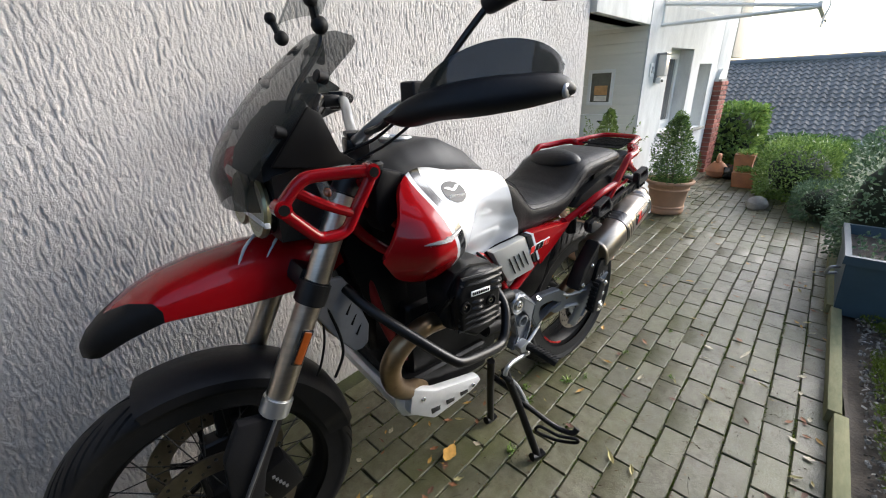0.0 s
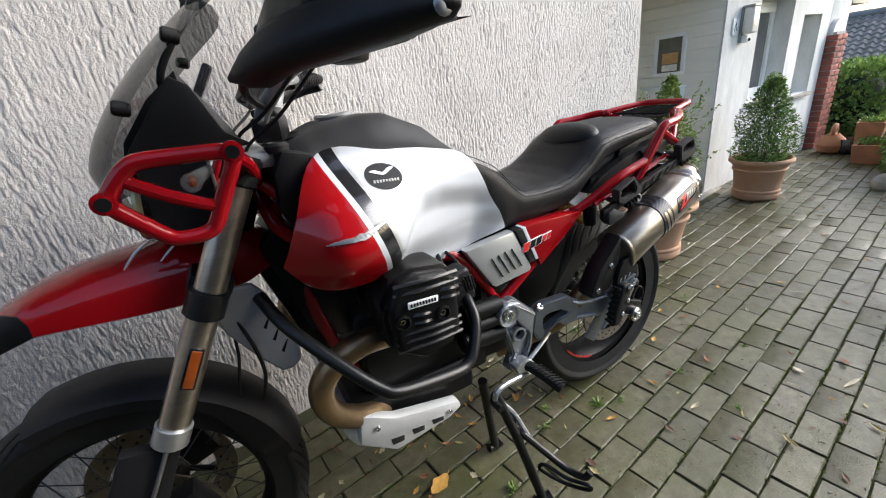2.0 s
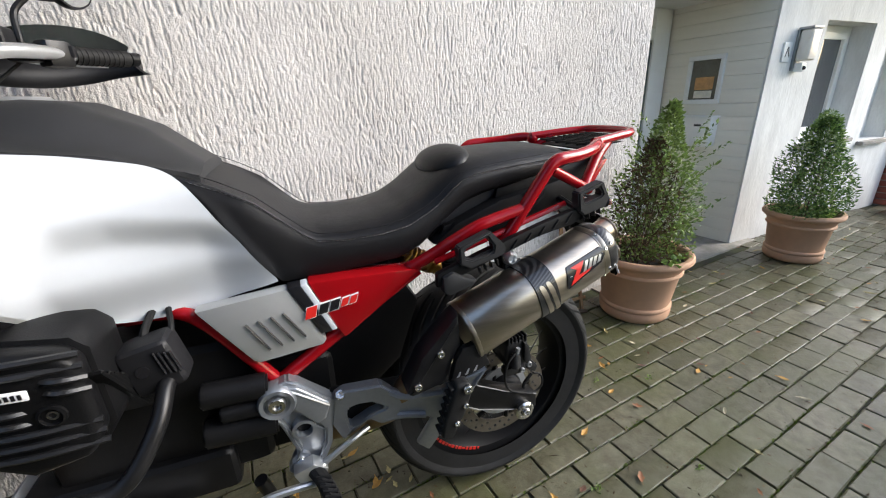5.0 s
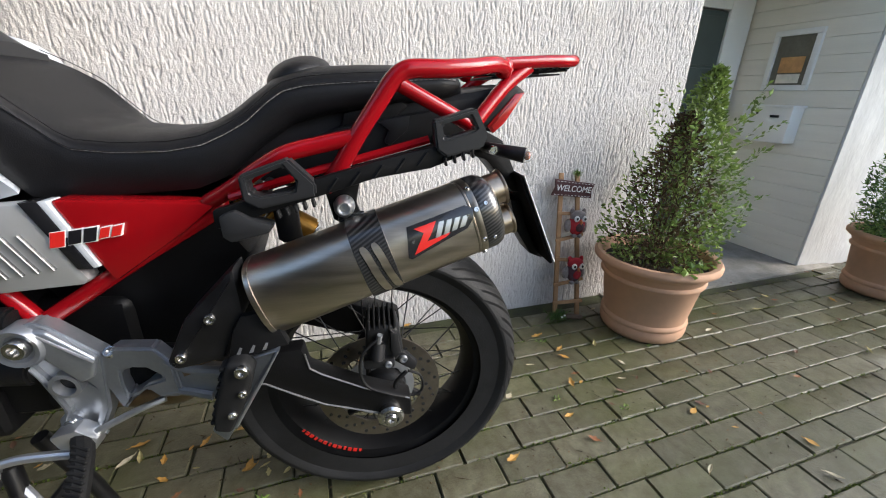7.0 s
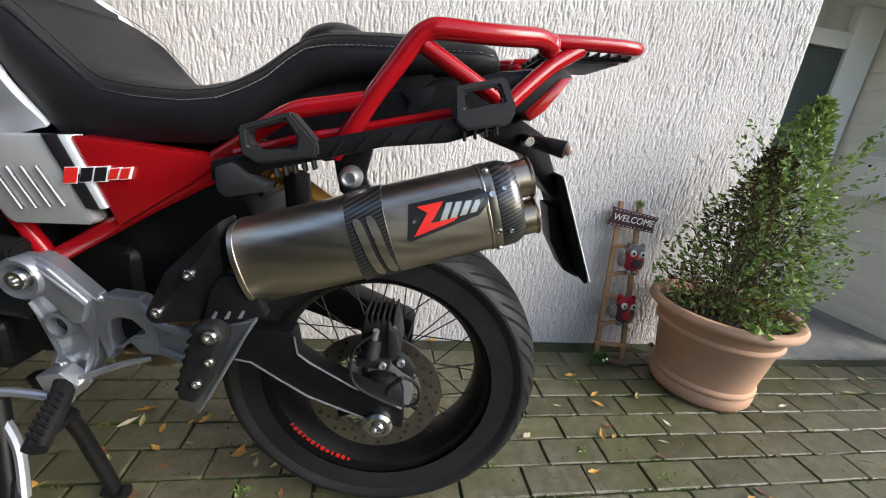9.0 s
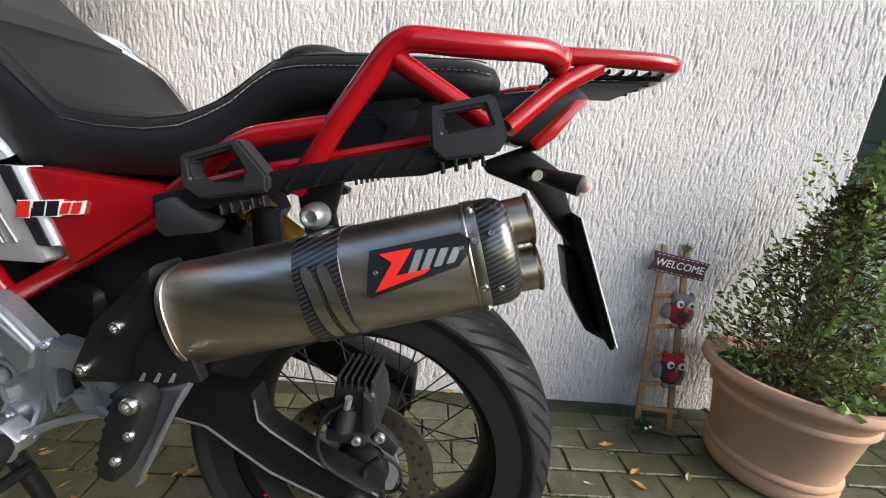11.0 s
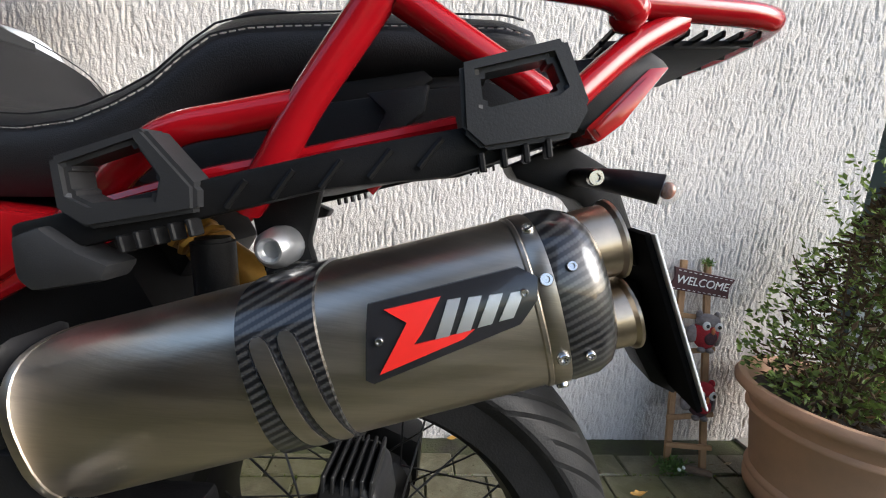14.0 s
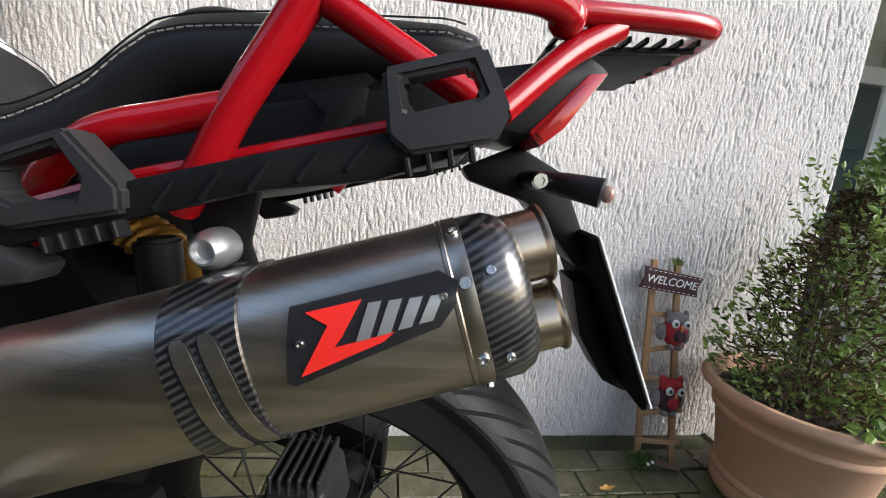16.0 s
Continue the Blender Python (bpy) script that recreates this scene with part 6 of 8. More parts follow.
part("wing_emblem", bm, steel, mg, "small chromed emblem")
# low black mudguard over the front wheel
rings = []
c0 = Vector((1.416, 0.004, 0.298))
yaw8 = Matrix.Rotation(radians(-7), 3, "Z")
for k in range(31):
    a = radians(9 + k * 3.3)
    r = 0.327 + 0.006 * math.sin(radians(k * 6))
    h = 0.068 if k > 2 else 0.06
    a2 = math.pi - a
    ring = []
    skirt = -0.034 - 0.030 * (1 - stepf(6, 15, k))
    for v, dr in ((h, skirt), (h + 0.002, -0.01), (h * 0.75, 0.006), (0.0, 0.012), (-h * 0.75, 0.006), (-h - 0.002, -0.01), (-h, skirt), (-h + 0.005, -0.012), (-h * 0.7, 0.001), (0, 0.007), (h * 0.7, 0.001), (h - 0.005, -0.012)):
        p = Vector(((r + dr) * math.cos(a2), v, (r + dr) * math.sin(a2)))
        ring.append(c0 + yaw8 @ p)
    rings.append(ring)
part("wheel_mudguard", loft(rings), soft_plastic, bike, "matt black mudguard hugging the front wheel", 45)

# headlights, guard, screen and cockpit
for s in (1, -1):
    hl = part("headlight", lathe([(0.002, -0.05), (0.046, -0.03), (0.056, 0.0), (0.057, 0.012), (0.052, 0.014)], 32), black_gloss, bike, "round headlight with a clear lens")
    hl.matrix_local = Matrix.Translation((1.205, s * 0.062 - 0.005, 0.965)) @ Matrix.Rotation(radians(82), 4, "Y")
    part("lamp_ring", lathe([(0.052, 0.008), (0.060, 0.006), (0.062, 0.014), (0.058, 0.020), (0.052, 0.018)], 36), surf("lamp_ring_metal", (0.30, 0.28, 0.16), 0.3, metal=0.6, vary=0.2, scale=30), hl)
    part("reflector_bowl", lathe([(0.004, -0.028), (0.03, -0.02), (0.046, 0.0), (0.051, 0.011), (0.049, 0.011), (0.044, 0.0), (0.02, -0.022), (0.002, -0.026)], 32), steel, hl)
    part("lens", lathe([(0.053, 0.011), (0.046, 0.020), (0.03, 0.027), (0.012, 0.030), (0.001, 0.0305)], 32), clear_lens, hl)
    part("bulb_cover", lathe([(0.018, -0.015), (0.020, 0.0), (0.014, 0.010), (0.001, 0.012)], 20), surf("bulb_yellow", (0.60, 0.50, 0.12), 0.3, vary=0.3, scale=90), hl)
    gd = part("lamp_guard", tube([(1.222, s * 0.236, 1.012), (1.206, s * 0.238, 1.032), (1.190, s * 0.240, 1.047), (1.172, s * 0.242, 1.054), (1.120, s * 0.246, 1.054), (1.072, s * 0.250, 1.052), (1.060, s * 0.250, 1.045), (1.066, s * 0.248, 1.028), (1.088, s * 0.242, 0.988), (1.106, s * 0.237, 0.953), (1.116, s * 0.235, 0.942), (1.132, s * 0.235, 0.937), (1.160, s * 0.234, 0.938), (1.174, s * 0.234, 0.946), (1.200, s * 0.235, 0.974), (1.222, s * 0.236, 1.000)], 0.0118, 12, 4, True), red_tube, bike, "red tubular headlight guard")
    part("guard_bar", tube([(1.196, s * 0.238, 1.030), (1.150, s * 0.240, 1.000), (1.098, s * 0.240, 0.974)], 0.0095, 10), red_tube, gd)
    part("guard_stay", tube([(1.062, s * 0.246, 1.046), (1.04, s * 0.18, 1.02), (1.03, s * 0.12, 0.98)], 0.011, 10), red_tube, gd)
    part("boss", rod((1.226, s * 0.220, 1.007), (1.226, s * 0.250, 1.007), 0.0155, 18, None, None, 0.003), red_tube, gd)
    part("boss_hole", rod((1.226, s * 0.2505, 1.007), (1.226, s * 0.2515, 1.007), 0.0095, 16), frame_black, gd)
    part("boss", rod((1.060, s * 0.234, 1.050), (1.060, s * 0.264, 1.050), 0.0155, 18, None, None, 0.003), red_tube, gd)
    part("boss_hole", rod((1.060, s * 0.2645, 1.050), (1.060, s * 0.2655, 1.050), 0.0095, 16), frame_black, gd)
    fi = part("front_indicator", tube([(1.10, s * 0.11, 1.015), (1.118, s * 0.17, 1.012), (1.125, s * 0.205, 1.010)], (0.009, 0.015), 12), clear_lens, bike, "front indicator with a clear lens")
    part("bulb", ball((1.124, s * 0.195, 1.010), (0.008, 0.012, 0.010), 10), amber, fi)
part("light_bar", box((1.222, 0.0, 0.945), (0.012, 0.24, 0.012), 0.004), badge_white, bike, "white daytime light bar between the lamps")
part("lamp_housing", loft([[(1.10, -0.12, 1.06), (1.10, 0.12, 1.06), (1.10, 0.13, 0.90), (1.10, -0.13, 0.90)], [(1.20, -0.125, 1.04), (1.20, 0.125, 1.04), (1.20, 0.12, 0.905), (1.20, -0.12, 0.905)]]), frame_black, bike, "black headlight housing")


def screen_pt(a, b):
    """Place on the windscreen: a across (-1..1), b up (0..1)."""
    up = max(b, 0.0)
    u = 1.282 - 0.055 * up - 0.195 * up ** 1.6 + 0.05 * min(b, 0.0) - (0.050 + 0.015 * b) * abs(a) ** 2.2
    half = 0.115 + 0.225 * b - 0.205 * b * b if b > 0 else 0.115 + 0.06 * b
    return Vector((u, a * half, 1.03 + 0.275 * b))


def screen_sheet(lift):
    bm = bmesh.new()
    n, m = 28, 26
    G = []
    for j in range(m + 1):
        b = -0.22 + 1.22 * j / m
        lim = 1.0 if b < 0.86 else math.sqrt(max(0.0, 1 - ((b - 0.86) / 0.145) ** 2)) * 0.55 + 0.45
        G.append([bm.verts.new(screen_pt(lim * (2 * i / n - 1), b) + Vector((lift, 0, 0))) for i in range(n + 1)])
    for j in range(m):
        for i in range(n):
            bm.faces.new((G[j][i], G[j][i + 1], G[j + 1][i + 1], G[j + 1][i]))
    geom = bmesh.ops.solidify(bm, geom=bm.faces[:], thickness=0.003)
    return bm


ws = part("windscreen", screen_sheet(0.0), smoked_screen, bike, "smoked curved windscreen", 40)
bm = None
for a in (-0.93, 0.93):
    for b in (0.33, 0.66):
        p = screen_pt(a, b)
        bm = rod(p + Vector((-0.012, 0, 0)), p + Vector((0.010, 0.004 if a > 0 else -0.004, 0.006)), 0.011, 14, bm, None, 0.002)
pieces("screen_knob", bm, rubber, ws)
for s in (1, -1):
    y = 0.092 if s > 0 else -0.118
    bm = rod((1.050, y - 0.007 * s, 1.300), (1.064, y + 0.008 * s, 1.348), 0.0085, 10)
    bm = ball((1.050, y, 1.310), 0.017, 12, bm)
    bm = ball((1.066, y + 0.008 * s, 1.350), 0.0135, 12, bm)
    part("deflector_clamp", bm, rubber, ws, "black ball clamp")
b2 = bmesh.new()
G = [[b2.verts.new((1.085 - 0.07 * j / 8 - 0.03 * (2 * i / 12 - 1) ** 2, 0.118 * (2 * i / 12 - 1) * (1 - 0.15 * (j / 8) ** 3), 1.325 + 0.125 * j / 8)) for i in range(13)] for j in range(9)]
for j in range(8):
    for i in range(12):
        b2.faces.new((G[j][i], G[j][i + 1], G[j + 1][i + 1], G[j + 1][i]))
bmesh.ops.solidify(b2, geom=b2.faces[:], thickness=0.003)
part("deflector", b2, clear_screen, ws, "clear clip-on wind deflector")
ck = part("cockpit_cowl", loft([[(1.215, -0.115, 1.03), (1.215, 0.115, 1.03), (1.205, 0.10, 1.075), (1.205, -0.10, 1.075)], [(1.16, -0.128, 1.05), (1.16, 0.128, 1.05), (1.155, 0.105, 1.135), (1.155, -0.105, 1.135)], [(1.10, -0.13, 1.05), (1.10, 0.13, 1.05), (1.105, 0.10, 1.175), (1.105, -0.10, 1.175)], [(1.035, -0.115, 1.052), (1.035, 0.115, 1.052), (1.05, 0.08, 1.085), (1.05, -0.08, 1.085)]]), black_plastic, bike, "black cockpit cowl behind the screen", 30)
part("display", box((1.075, 0.0, 1.150), (0.016, 0.135, 0.085), 0.006, None, Matrix.Rotation(radians(-32), 3, "Y")), black_gloss, ck, "black instrument display")
part("cowl_wing", plate([(1.20, 1.06), (1.115, 1.165), (1.09, 1.150), (1.06, 1.075), (1.02, 1.048), (1.10, 1.045)], 0.126, 0.138, 0.004), black_plastic, ck)
part("cowl_wing", plate([(1.20, 1.06), (1.115, 1.165), (1.09, 1.150), (1.06, 1.075), (1.02, 1.048), (1.10, 1.045)], -0.138, -0.126, 0.004), black_plastic, ck)
bm = tube([(1.09, 0.05, 1.06), (1.13, 0.075, 1.16), (1.06, 0.085, 1.26), (1.045, 0.085, 1.295)], 0.006, 8)
part("screen_stay", bm, frame_black, ck)

# handlebar, grips, levers, guards, mirrors
hb = part("handlebar", tube([(0.839, 0.415, 1.178), (0.868, 0.30, 1.176), (0.905, 0.235, 1.172), (0.945, 0.185, 1.155), (0.978, 0.128, 1.115), (0.992, 0.096, 1.091), (0.985, 0.065, 1.086), (0.970, 0.030, 1.086), (0.957, 0.005, 1.092), (0.945, -0.030, 1.108), (0.925, -0.078, 1.142), (0.905, -0.122, 1.158), (0.880, -0.175, 1.166), (0.835, -0.28, 1.170), (0.772, -0.355, 1.172)], 0.0130, 16, 8), alu, bike, "silver tapered handlebar")
part("bar_clamp", box((0.975, 0.045, 1.066), (0.055, 0.085, 0.05), 0.012, None, Matrix.Rotation(radians(-20), 3, "Z")), frame_black, hb)
part("bar_clamp_cap", box((0.975, 0.045, 1.097), (0.045, 0.070, 0.014), 0.005, None, Matrix.Rotation(radians(-20), 3, "Z")), frame_black, hb)
part("ignition", lathe([(0.034, 1.03), (0.036, 1.045), (0.028, 1.052), (0.024, 1.046), (0.001, 1.046)], 24, None, "Z", (0.945, 0.02, 0)), frame_black, hb)
for s, gi, go in ((1, Vector((0.866, 0.310, 1.1765)), Vector((0.838, 0.420, 1.178))), (-1, Vector((0.845, -0.268, 1.169)), Vector((0.770, -0.357, 1.172)))):
    dv = (go - gi).normalized()
    gp = part("grip", rod(gi, go, 0.0175, 16, None, None, 0.003), rubber, hb, "black rubber grip")
    bm = None
    for k in range(9):
        p = gi.lerp(go, 0.1 + 0.09 * k)
        bm = rod(p, p + dv * 0.004, 0.0188, 14, bm)
    pieces("grip_ring", bm, rubber, gp)
    part("bar_end", rod(go, go + dv * 0.022, 0.0145, 14, None, None, 0.003), engine_black, gp)
    part("switch_block", box(gi - dv * 0.028, (0.046, 0.046, 0.052), 0.010, None, Matrix.Rotation(math.atan2(-dv.x, dv.y), 3, "Z"), 2), frame_black, hb)
    part("switch", box(gi - dv * 0.022 + Vector((-0.024, 0, 0.006)), (0.010, 0.016, 0.022), 0.003), soft_plastic, hb)
    part("lever_perch", box(gi - dv * 0.062 + Vector((0.015, 0, 0.0)), (0.05, 0.030, 0.034), 0.006), frame_black, hb)
    lp = gi - dv * 0.05 + Vector((0.045, 0, -0.006))
    part("lever", tube([lp, gi + Vector((0.062, 0, -0.012)), gi.lerp(go, 0.5) + Vector((0.060, 0, -0.014)), go + Vector((0.044, 0, -0.014))], 0.0058, 10), alu, hb, "silver hand lever")
    part("reservoir", box(gi - dv * 0.072 + Vector((0.050, 0, 0.006)) if s > 0 else Vector((0.955, -0.25, 1.194)), (0.056, 0.045, 0.046), 0.007, None, None, 3), soft_plastic, hb, "square black fluid reservoir")
    bm = tube([gi - dv * 0.07 + Vector((0.03, 0, 0.01)), Vector((0.99, s * 0.17, 1.10)), Vector((1.04, s * 0.10, 1.06)), Vector((1.06, s * 0.06, 1.0))], 0.0034, 8)
    bm = tube([gi - dv * 0.05 + Vector((0.03, 0, -0.01)), Vector((0.975, s * 0.19, 1.09)), Vector((1.03, s * 0.13, 1.045)), Vector((1.05, s * 0.08, 0.99))], 0.0030, 8, 6, False, bm)
    pieces("cable", bm, rubber, hb)
    # guard shell round the hand
    if s > 0:
        path = [(1.000, 0.250, 1.148, 0.014), (0.992, 0.285, 1.156, 0.034), (0.965, 0.335, 1.166, 0.048), (0.920, 0.385, 1.174, 0.053), (0.868, 0.425, 1.181, 0.049), (0.825, 0.450, 1.187, 0.040), (0.798, 0.456, 1.188, 0.030), (0.789, 0.450, 1.187, 0.022)]
    else:
        path = [(0.985, -0.175, 1.135, 0.016), (0.985, -0.215, 1.140, 0.034), (0.968, -0.270, 1.146, 0.048), (0.925, -0.330, 1.150, 0.052), (0.865, -0.378, 1.158, 0.048), (0.810, -0.398, 1.165, 0.040), (0.764, -0.398, 1.168, 0.036), (0.752, -0.390, 1.168, 0.028)]
    P = [Vector(p[:3]) + (Vector((0.020, 0.024, -0.002)) if s > 0 else Vector()) for p in path]
    rings = []
    for i, p in enumerate(P):
        dd = (P[min(i + 1, len(P) - 1)] - P[max(i - 1, 0)]).normalized()
        out = dd.cross(Vector((0, 0, 1))).normalized()
        if out.dot(Vector((1, s * 0.6, 0))) < 0:
            out = -out
        hh = path[i][3] * (0.93 if s > 0 else 1.0)
        low = 0.68 if s > 0 and i > 1 else 1.0
        rings.append([p + out * x + Vector((0, 0, z * (low if z < 0 else 1.0) * hh * 0.74 - 0.004)) for x, z in ((-0.020, -1.0), (0.004, -0.92), (0.020, -0.35), (0.022, 0.15), (0.012, 0.75), (0.004, 0.98), (-0.003, 1.0), (0.006, 0.6), (0.014, 0.1), (0.010, -0.4), (-0.004, -0.84))])
    cols = [curve_points([r[k] for r in rings], 5) for k in range(11)]
    rr = [[cols[k][i] for k in range(11)] for i in range(len(cols[0]))]
    hgd = part("handguard", loft(rr), soft_plastic, hb, "large matt black handguard", 50)
    ext = [[cols[5][i] + Vector((0, 0, -0.004)), cols[5][i] + Vector((-0.012, -s * 0.004, 0.052 * math.sin(min(1, max(0, (i - 6) / 22)) * math.pi) ** 0.7 + 0.001)), cols[5][i] + Vector((-0.015, -s * 0.004, 0.052 * math.sin(min(1, max(0, (i - 6) / 22)) * math.pi) ** 0.7 + 0.001)), cols[5][i] + Vector((-0.004, 0, -0.004))] for i in range(7, 28)]
    part("guard_extension", loft(ext), smoked_screen, hgd, "smoked handguard extension", 50)
    part("guard_badge", ball(P[5] + Vector((-0.008, s * 0.022, -0.004)), (0.012, 0.004, 0.012), 12), alu_dull, hgd)
    part("guard_stay", tube([P[0], P[0] + Vector((0.0, -s * 0.04, -0.02)), Vector((0.99, s * 0.13, 1.108))], 0.007, 8), frame_black, hgd)
    # mirror
    if s > 0:
        m0, m1, m2 = Vector((0.935, 0.290, 1.200)), Vector((0.905, 0.325, 1.262)), Vector((0.862, 0.352, 1.322))
    else:
        m0, m1, m2 = Vector((0.930, -0.290, 1.205)), Vector((0.932, -0.310, 1.256)), Vector((0.898, -0.330, 1.298))
    mr = part("mirror", tube([m0 - Vector((0, 0, 0.025)), m0, m1, m2], 0.0062, 10), frame_black, hb, "black rear-view mirror on a stalk")
    mc = m2 + (Vector((-0.030, 0.070, 0.040)) if s > 0 else Vector((-0.052, -0.036, 0.016)))
    rad = (0.024, 0.080, 0.040) if s > 0 else (0.030, 0.058, 0.040)
    turn = Matrix.Translation(mc) @ Matrix.Rotation(radians(18 * s), 4, "Z") @ Matrix.Rotation(radians(-24 if s > 0 else -22), 4, "X")
    bm = cut(ball((0, 0, 0), rad, 28), (-0.008, 0, 0), Vector((-1, 0, 0)))
    bmesh.ops.holes_fill(bm, edges=[e for e in bm.edges if e.is_boundary])
    bmesh.ops.transform(bm, matrix=turn, verts=bm.verts)
    part("mirror_shell", bm, soft_plastic, mr)
    gl = ball((-0.0085, 0, 0), (0.0015, rad[1] * 0.87, rad[2] * 0.87), 28)
    bmesh.ops.transform(gl, matrix=turn, verts=gl.verts)
    part("mirror_face", gl, mirror_glass, mr, "mirror glass")
    part("mirror_joint", tube([m2 - (mc - m2) * 0.12, m2, m2.lerp(mc, 0.55)], (0.010, 0.024), 14, 3), soft_plastic, mr)
part("side_socket", lathe([(0.020, 1.028), (0.022, 1.040), (0.016, 1.046), (0.013, 1.040), (0.001, 1.040)], 20, None, "Z", (0.985, 0.135, 0)), rubber, hb)
bm = tube([(1.135, 0.13, 0.735), (1.118, 0.14, 0.66), (1.116, 0.14, 0.60), (1.135, 0.12, 0.53)], 0.0036, 8)
bm = tube([(1.145, 0.12, 0.735), (1.150, 0.13, 0.66), (1.165, 0.13, 0.60), (1.175, 0.11, 0.55)], 0.0030, 8, 6, False, bm)
pieces("brake_hose", bm, rubber, bike)


# ---- porch and wall fittings ----
lampo = thing("wall_lamp", "white glass wall lamp with a motion sensor below", "wall lamp", EAST @ pose(4.70, 1.342, 1.19))
part("back_plate", box((0, -0.008, 0.12), (0.09, 0.016, 0.25), 0.005), zinc, lampo)
part("shade", box((0.0, -0.055, 0.145), (0.10, 0.075, 0.19), 0.022, None, None, 3), surf("opal_glass", (0.62, 0.60, 0.55), 0.3, vary=0.05, coat=0.4), lampo)
part("cap", box((0.0, -0.05, 0.245), (0.11, 0.085, 0.016), 0.005), zinc, lampo)
part("sensor", box((0.0, -0.035, 0.015), (0.055, 0.05, 0.055), 0.012), pvc_white, lampo)
part("sensor_eye", ball((0.0, -0.060, 0.010), 0.014, 12), black_gloss, lampo)
bell = thing("bell_plate", "white wall plate with a drawn sign", "sign", EAST @ pose(4.57, 1.342, 1.298))
part("board", box((0, -0.006, 0), (0.085, 0.012, 0.115), 0.004), pvc_white, bell)
bm = tube([(-0.02, -0.013, -0.03), (0.0, -0.013, 0.03), (0.012, -0.013, -0.01), (0.025, -0.013, -0.03)], 0.0025, 6)
part("mark", bm, black_gloss, bell)
mbx = thing("mailbox", "white metal letter box fixed to beige cladding", "letter box", pose(4.42, 1.722, 0.70))
part("body", box((-0.052, 0, 0.10), (0.10, 0.285, 0.20), 0.006), pvc_white, mbx)
part("lid", box((-0.056, 0, 0.206), (0.122, 0.30, 0.014), 0.004), pvc_white, mbx)
part("name_slot", box((-0.1035, -0.055, 0.15), (0.004, 0.05, 0.014), 0.001), black_gloss, mbx)
part("lock", rod((-0.100, 0.05, 0.165), (-0.105, 0.05, 0.165), 0.007, 12), black_gloss, mbx)


# ---- plants ----
def leaf_material(name, a, b, rough=0.5):
    """Leaves that differ from one to the next."""
    m = bpy.data.materials.new(name)
    m.use_nodes = True
    t, L = m.node_tree, m.node_tree.links
    bs = t.nodes["Principled BSDF"]
    g = t.nodes.new("ShaderNodeNewGeometry")
    r = t.nodes.new("ShaderNodeValToRGB")
    r.color_ramp.elements[0].color, r.color_ramp.elements[1].color = rgb(a), rgb(b)
    L.new(g.outputs["Random Per Island"], r.inputs[0])
    L.new(r.outputs[0], bs.inputs["Base Color"])
    bs.inputs["Roughness"].default_value = rough
    bs.inputs["Specular IOR Level"].default_value = 0.4
    tr = t.nodes.new("ShaderNodeBsdfTranslucent")
    L.new(r.outputs[0], tr.inputs["Color"])
    mx = t.nodes.new("ShaderNodeMixShader")
    mx.inputs[0].default_value = 0.25
    L.new(bs.outputs[0], mx.inputs[1])
    L.new(tr.outputs[0], mx.inputs[2])
    L.new(mx.outputs[0], t.nodes["Material Output"].inputs["Surface"])
    return m


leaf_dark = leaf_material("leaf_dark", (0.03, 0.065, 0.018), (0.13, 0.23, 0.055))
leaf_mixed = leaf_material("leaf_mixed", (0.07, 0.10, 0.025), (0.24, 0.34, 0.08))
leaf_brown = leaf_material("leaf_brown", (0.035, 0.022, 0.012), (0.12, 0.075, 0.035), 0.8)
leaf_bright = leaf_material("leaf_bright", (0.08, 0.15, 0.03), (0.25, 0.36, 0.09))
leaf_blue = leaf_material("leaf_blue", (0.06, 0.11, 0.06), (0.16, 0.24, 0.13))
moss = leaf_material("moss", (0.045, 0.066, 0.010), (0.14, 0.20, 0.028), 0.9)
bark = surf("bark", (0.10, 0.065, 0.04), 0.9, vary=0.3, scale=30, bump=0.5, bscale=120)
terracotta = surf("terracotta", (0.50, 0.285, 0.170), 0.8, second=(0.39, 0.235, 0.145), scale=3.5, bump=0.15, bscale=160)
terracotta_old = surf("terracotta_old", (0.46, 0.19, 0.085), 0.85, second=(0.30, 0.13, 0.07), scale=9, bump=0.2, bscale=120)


def leaves(points, size, rng, droop=0.3, wide=0.5):
    """Many small pointed leaves, each folded along its middle, at the given places with outward directions."""
    V, F = [], []
    for p, out in points:
        s = size * rng.uniform(0.65, 1.3)
        d = (Vector(out) * 0.7 + Vector((rng.gauss(0, 1), rng.gauss(0, 1), rng.gauss(0, 1) - droop * 0.4)) * 0.55).normalized()
        sd = d.cross(Vector((rng.gauss(0, 1), rng.gauss(0, 1), rng.gauss(0, 1)))).normalized()
        n = d.cross(sd)
        p = Vector(p)
        k = len(V)
        V += [p, p + d * s * 0.5 + sd * s * wide * 0.5 + n * s * 0.12, p + d * s, p + d * s * 0.5 - sd * s * wide * 0.5 + n * s * 0.12]
        F += [(k, k + 1, k + 2), (k, k + 2, k + 3)]
    me = bpy.data.meshes.new("leaves")
    me.from_pydata([tuple(v) for v in V], [], F)
    return me


def crown(name, parent, places, size, material, rng, label="", wide=0.5):
    me = leaves(places, size, rng, 0.3, wide)
    me.materials.append(material)
    ob = new(name, me)
    ob.parent = parent
    if label:
        tagged(ob, label)
    return ob


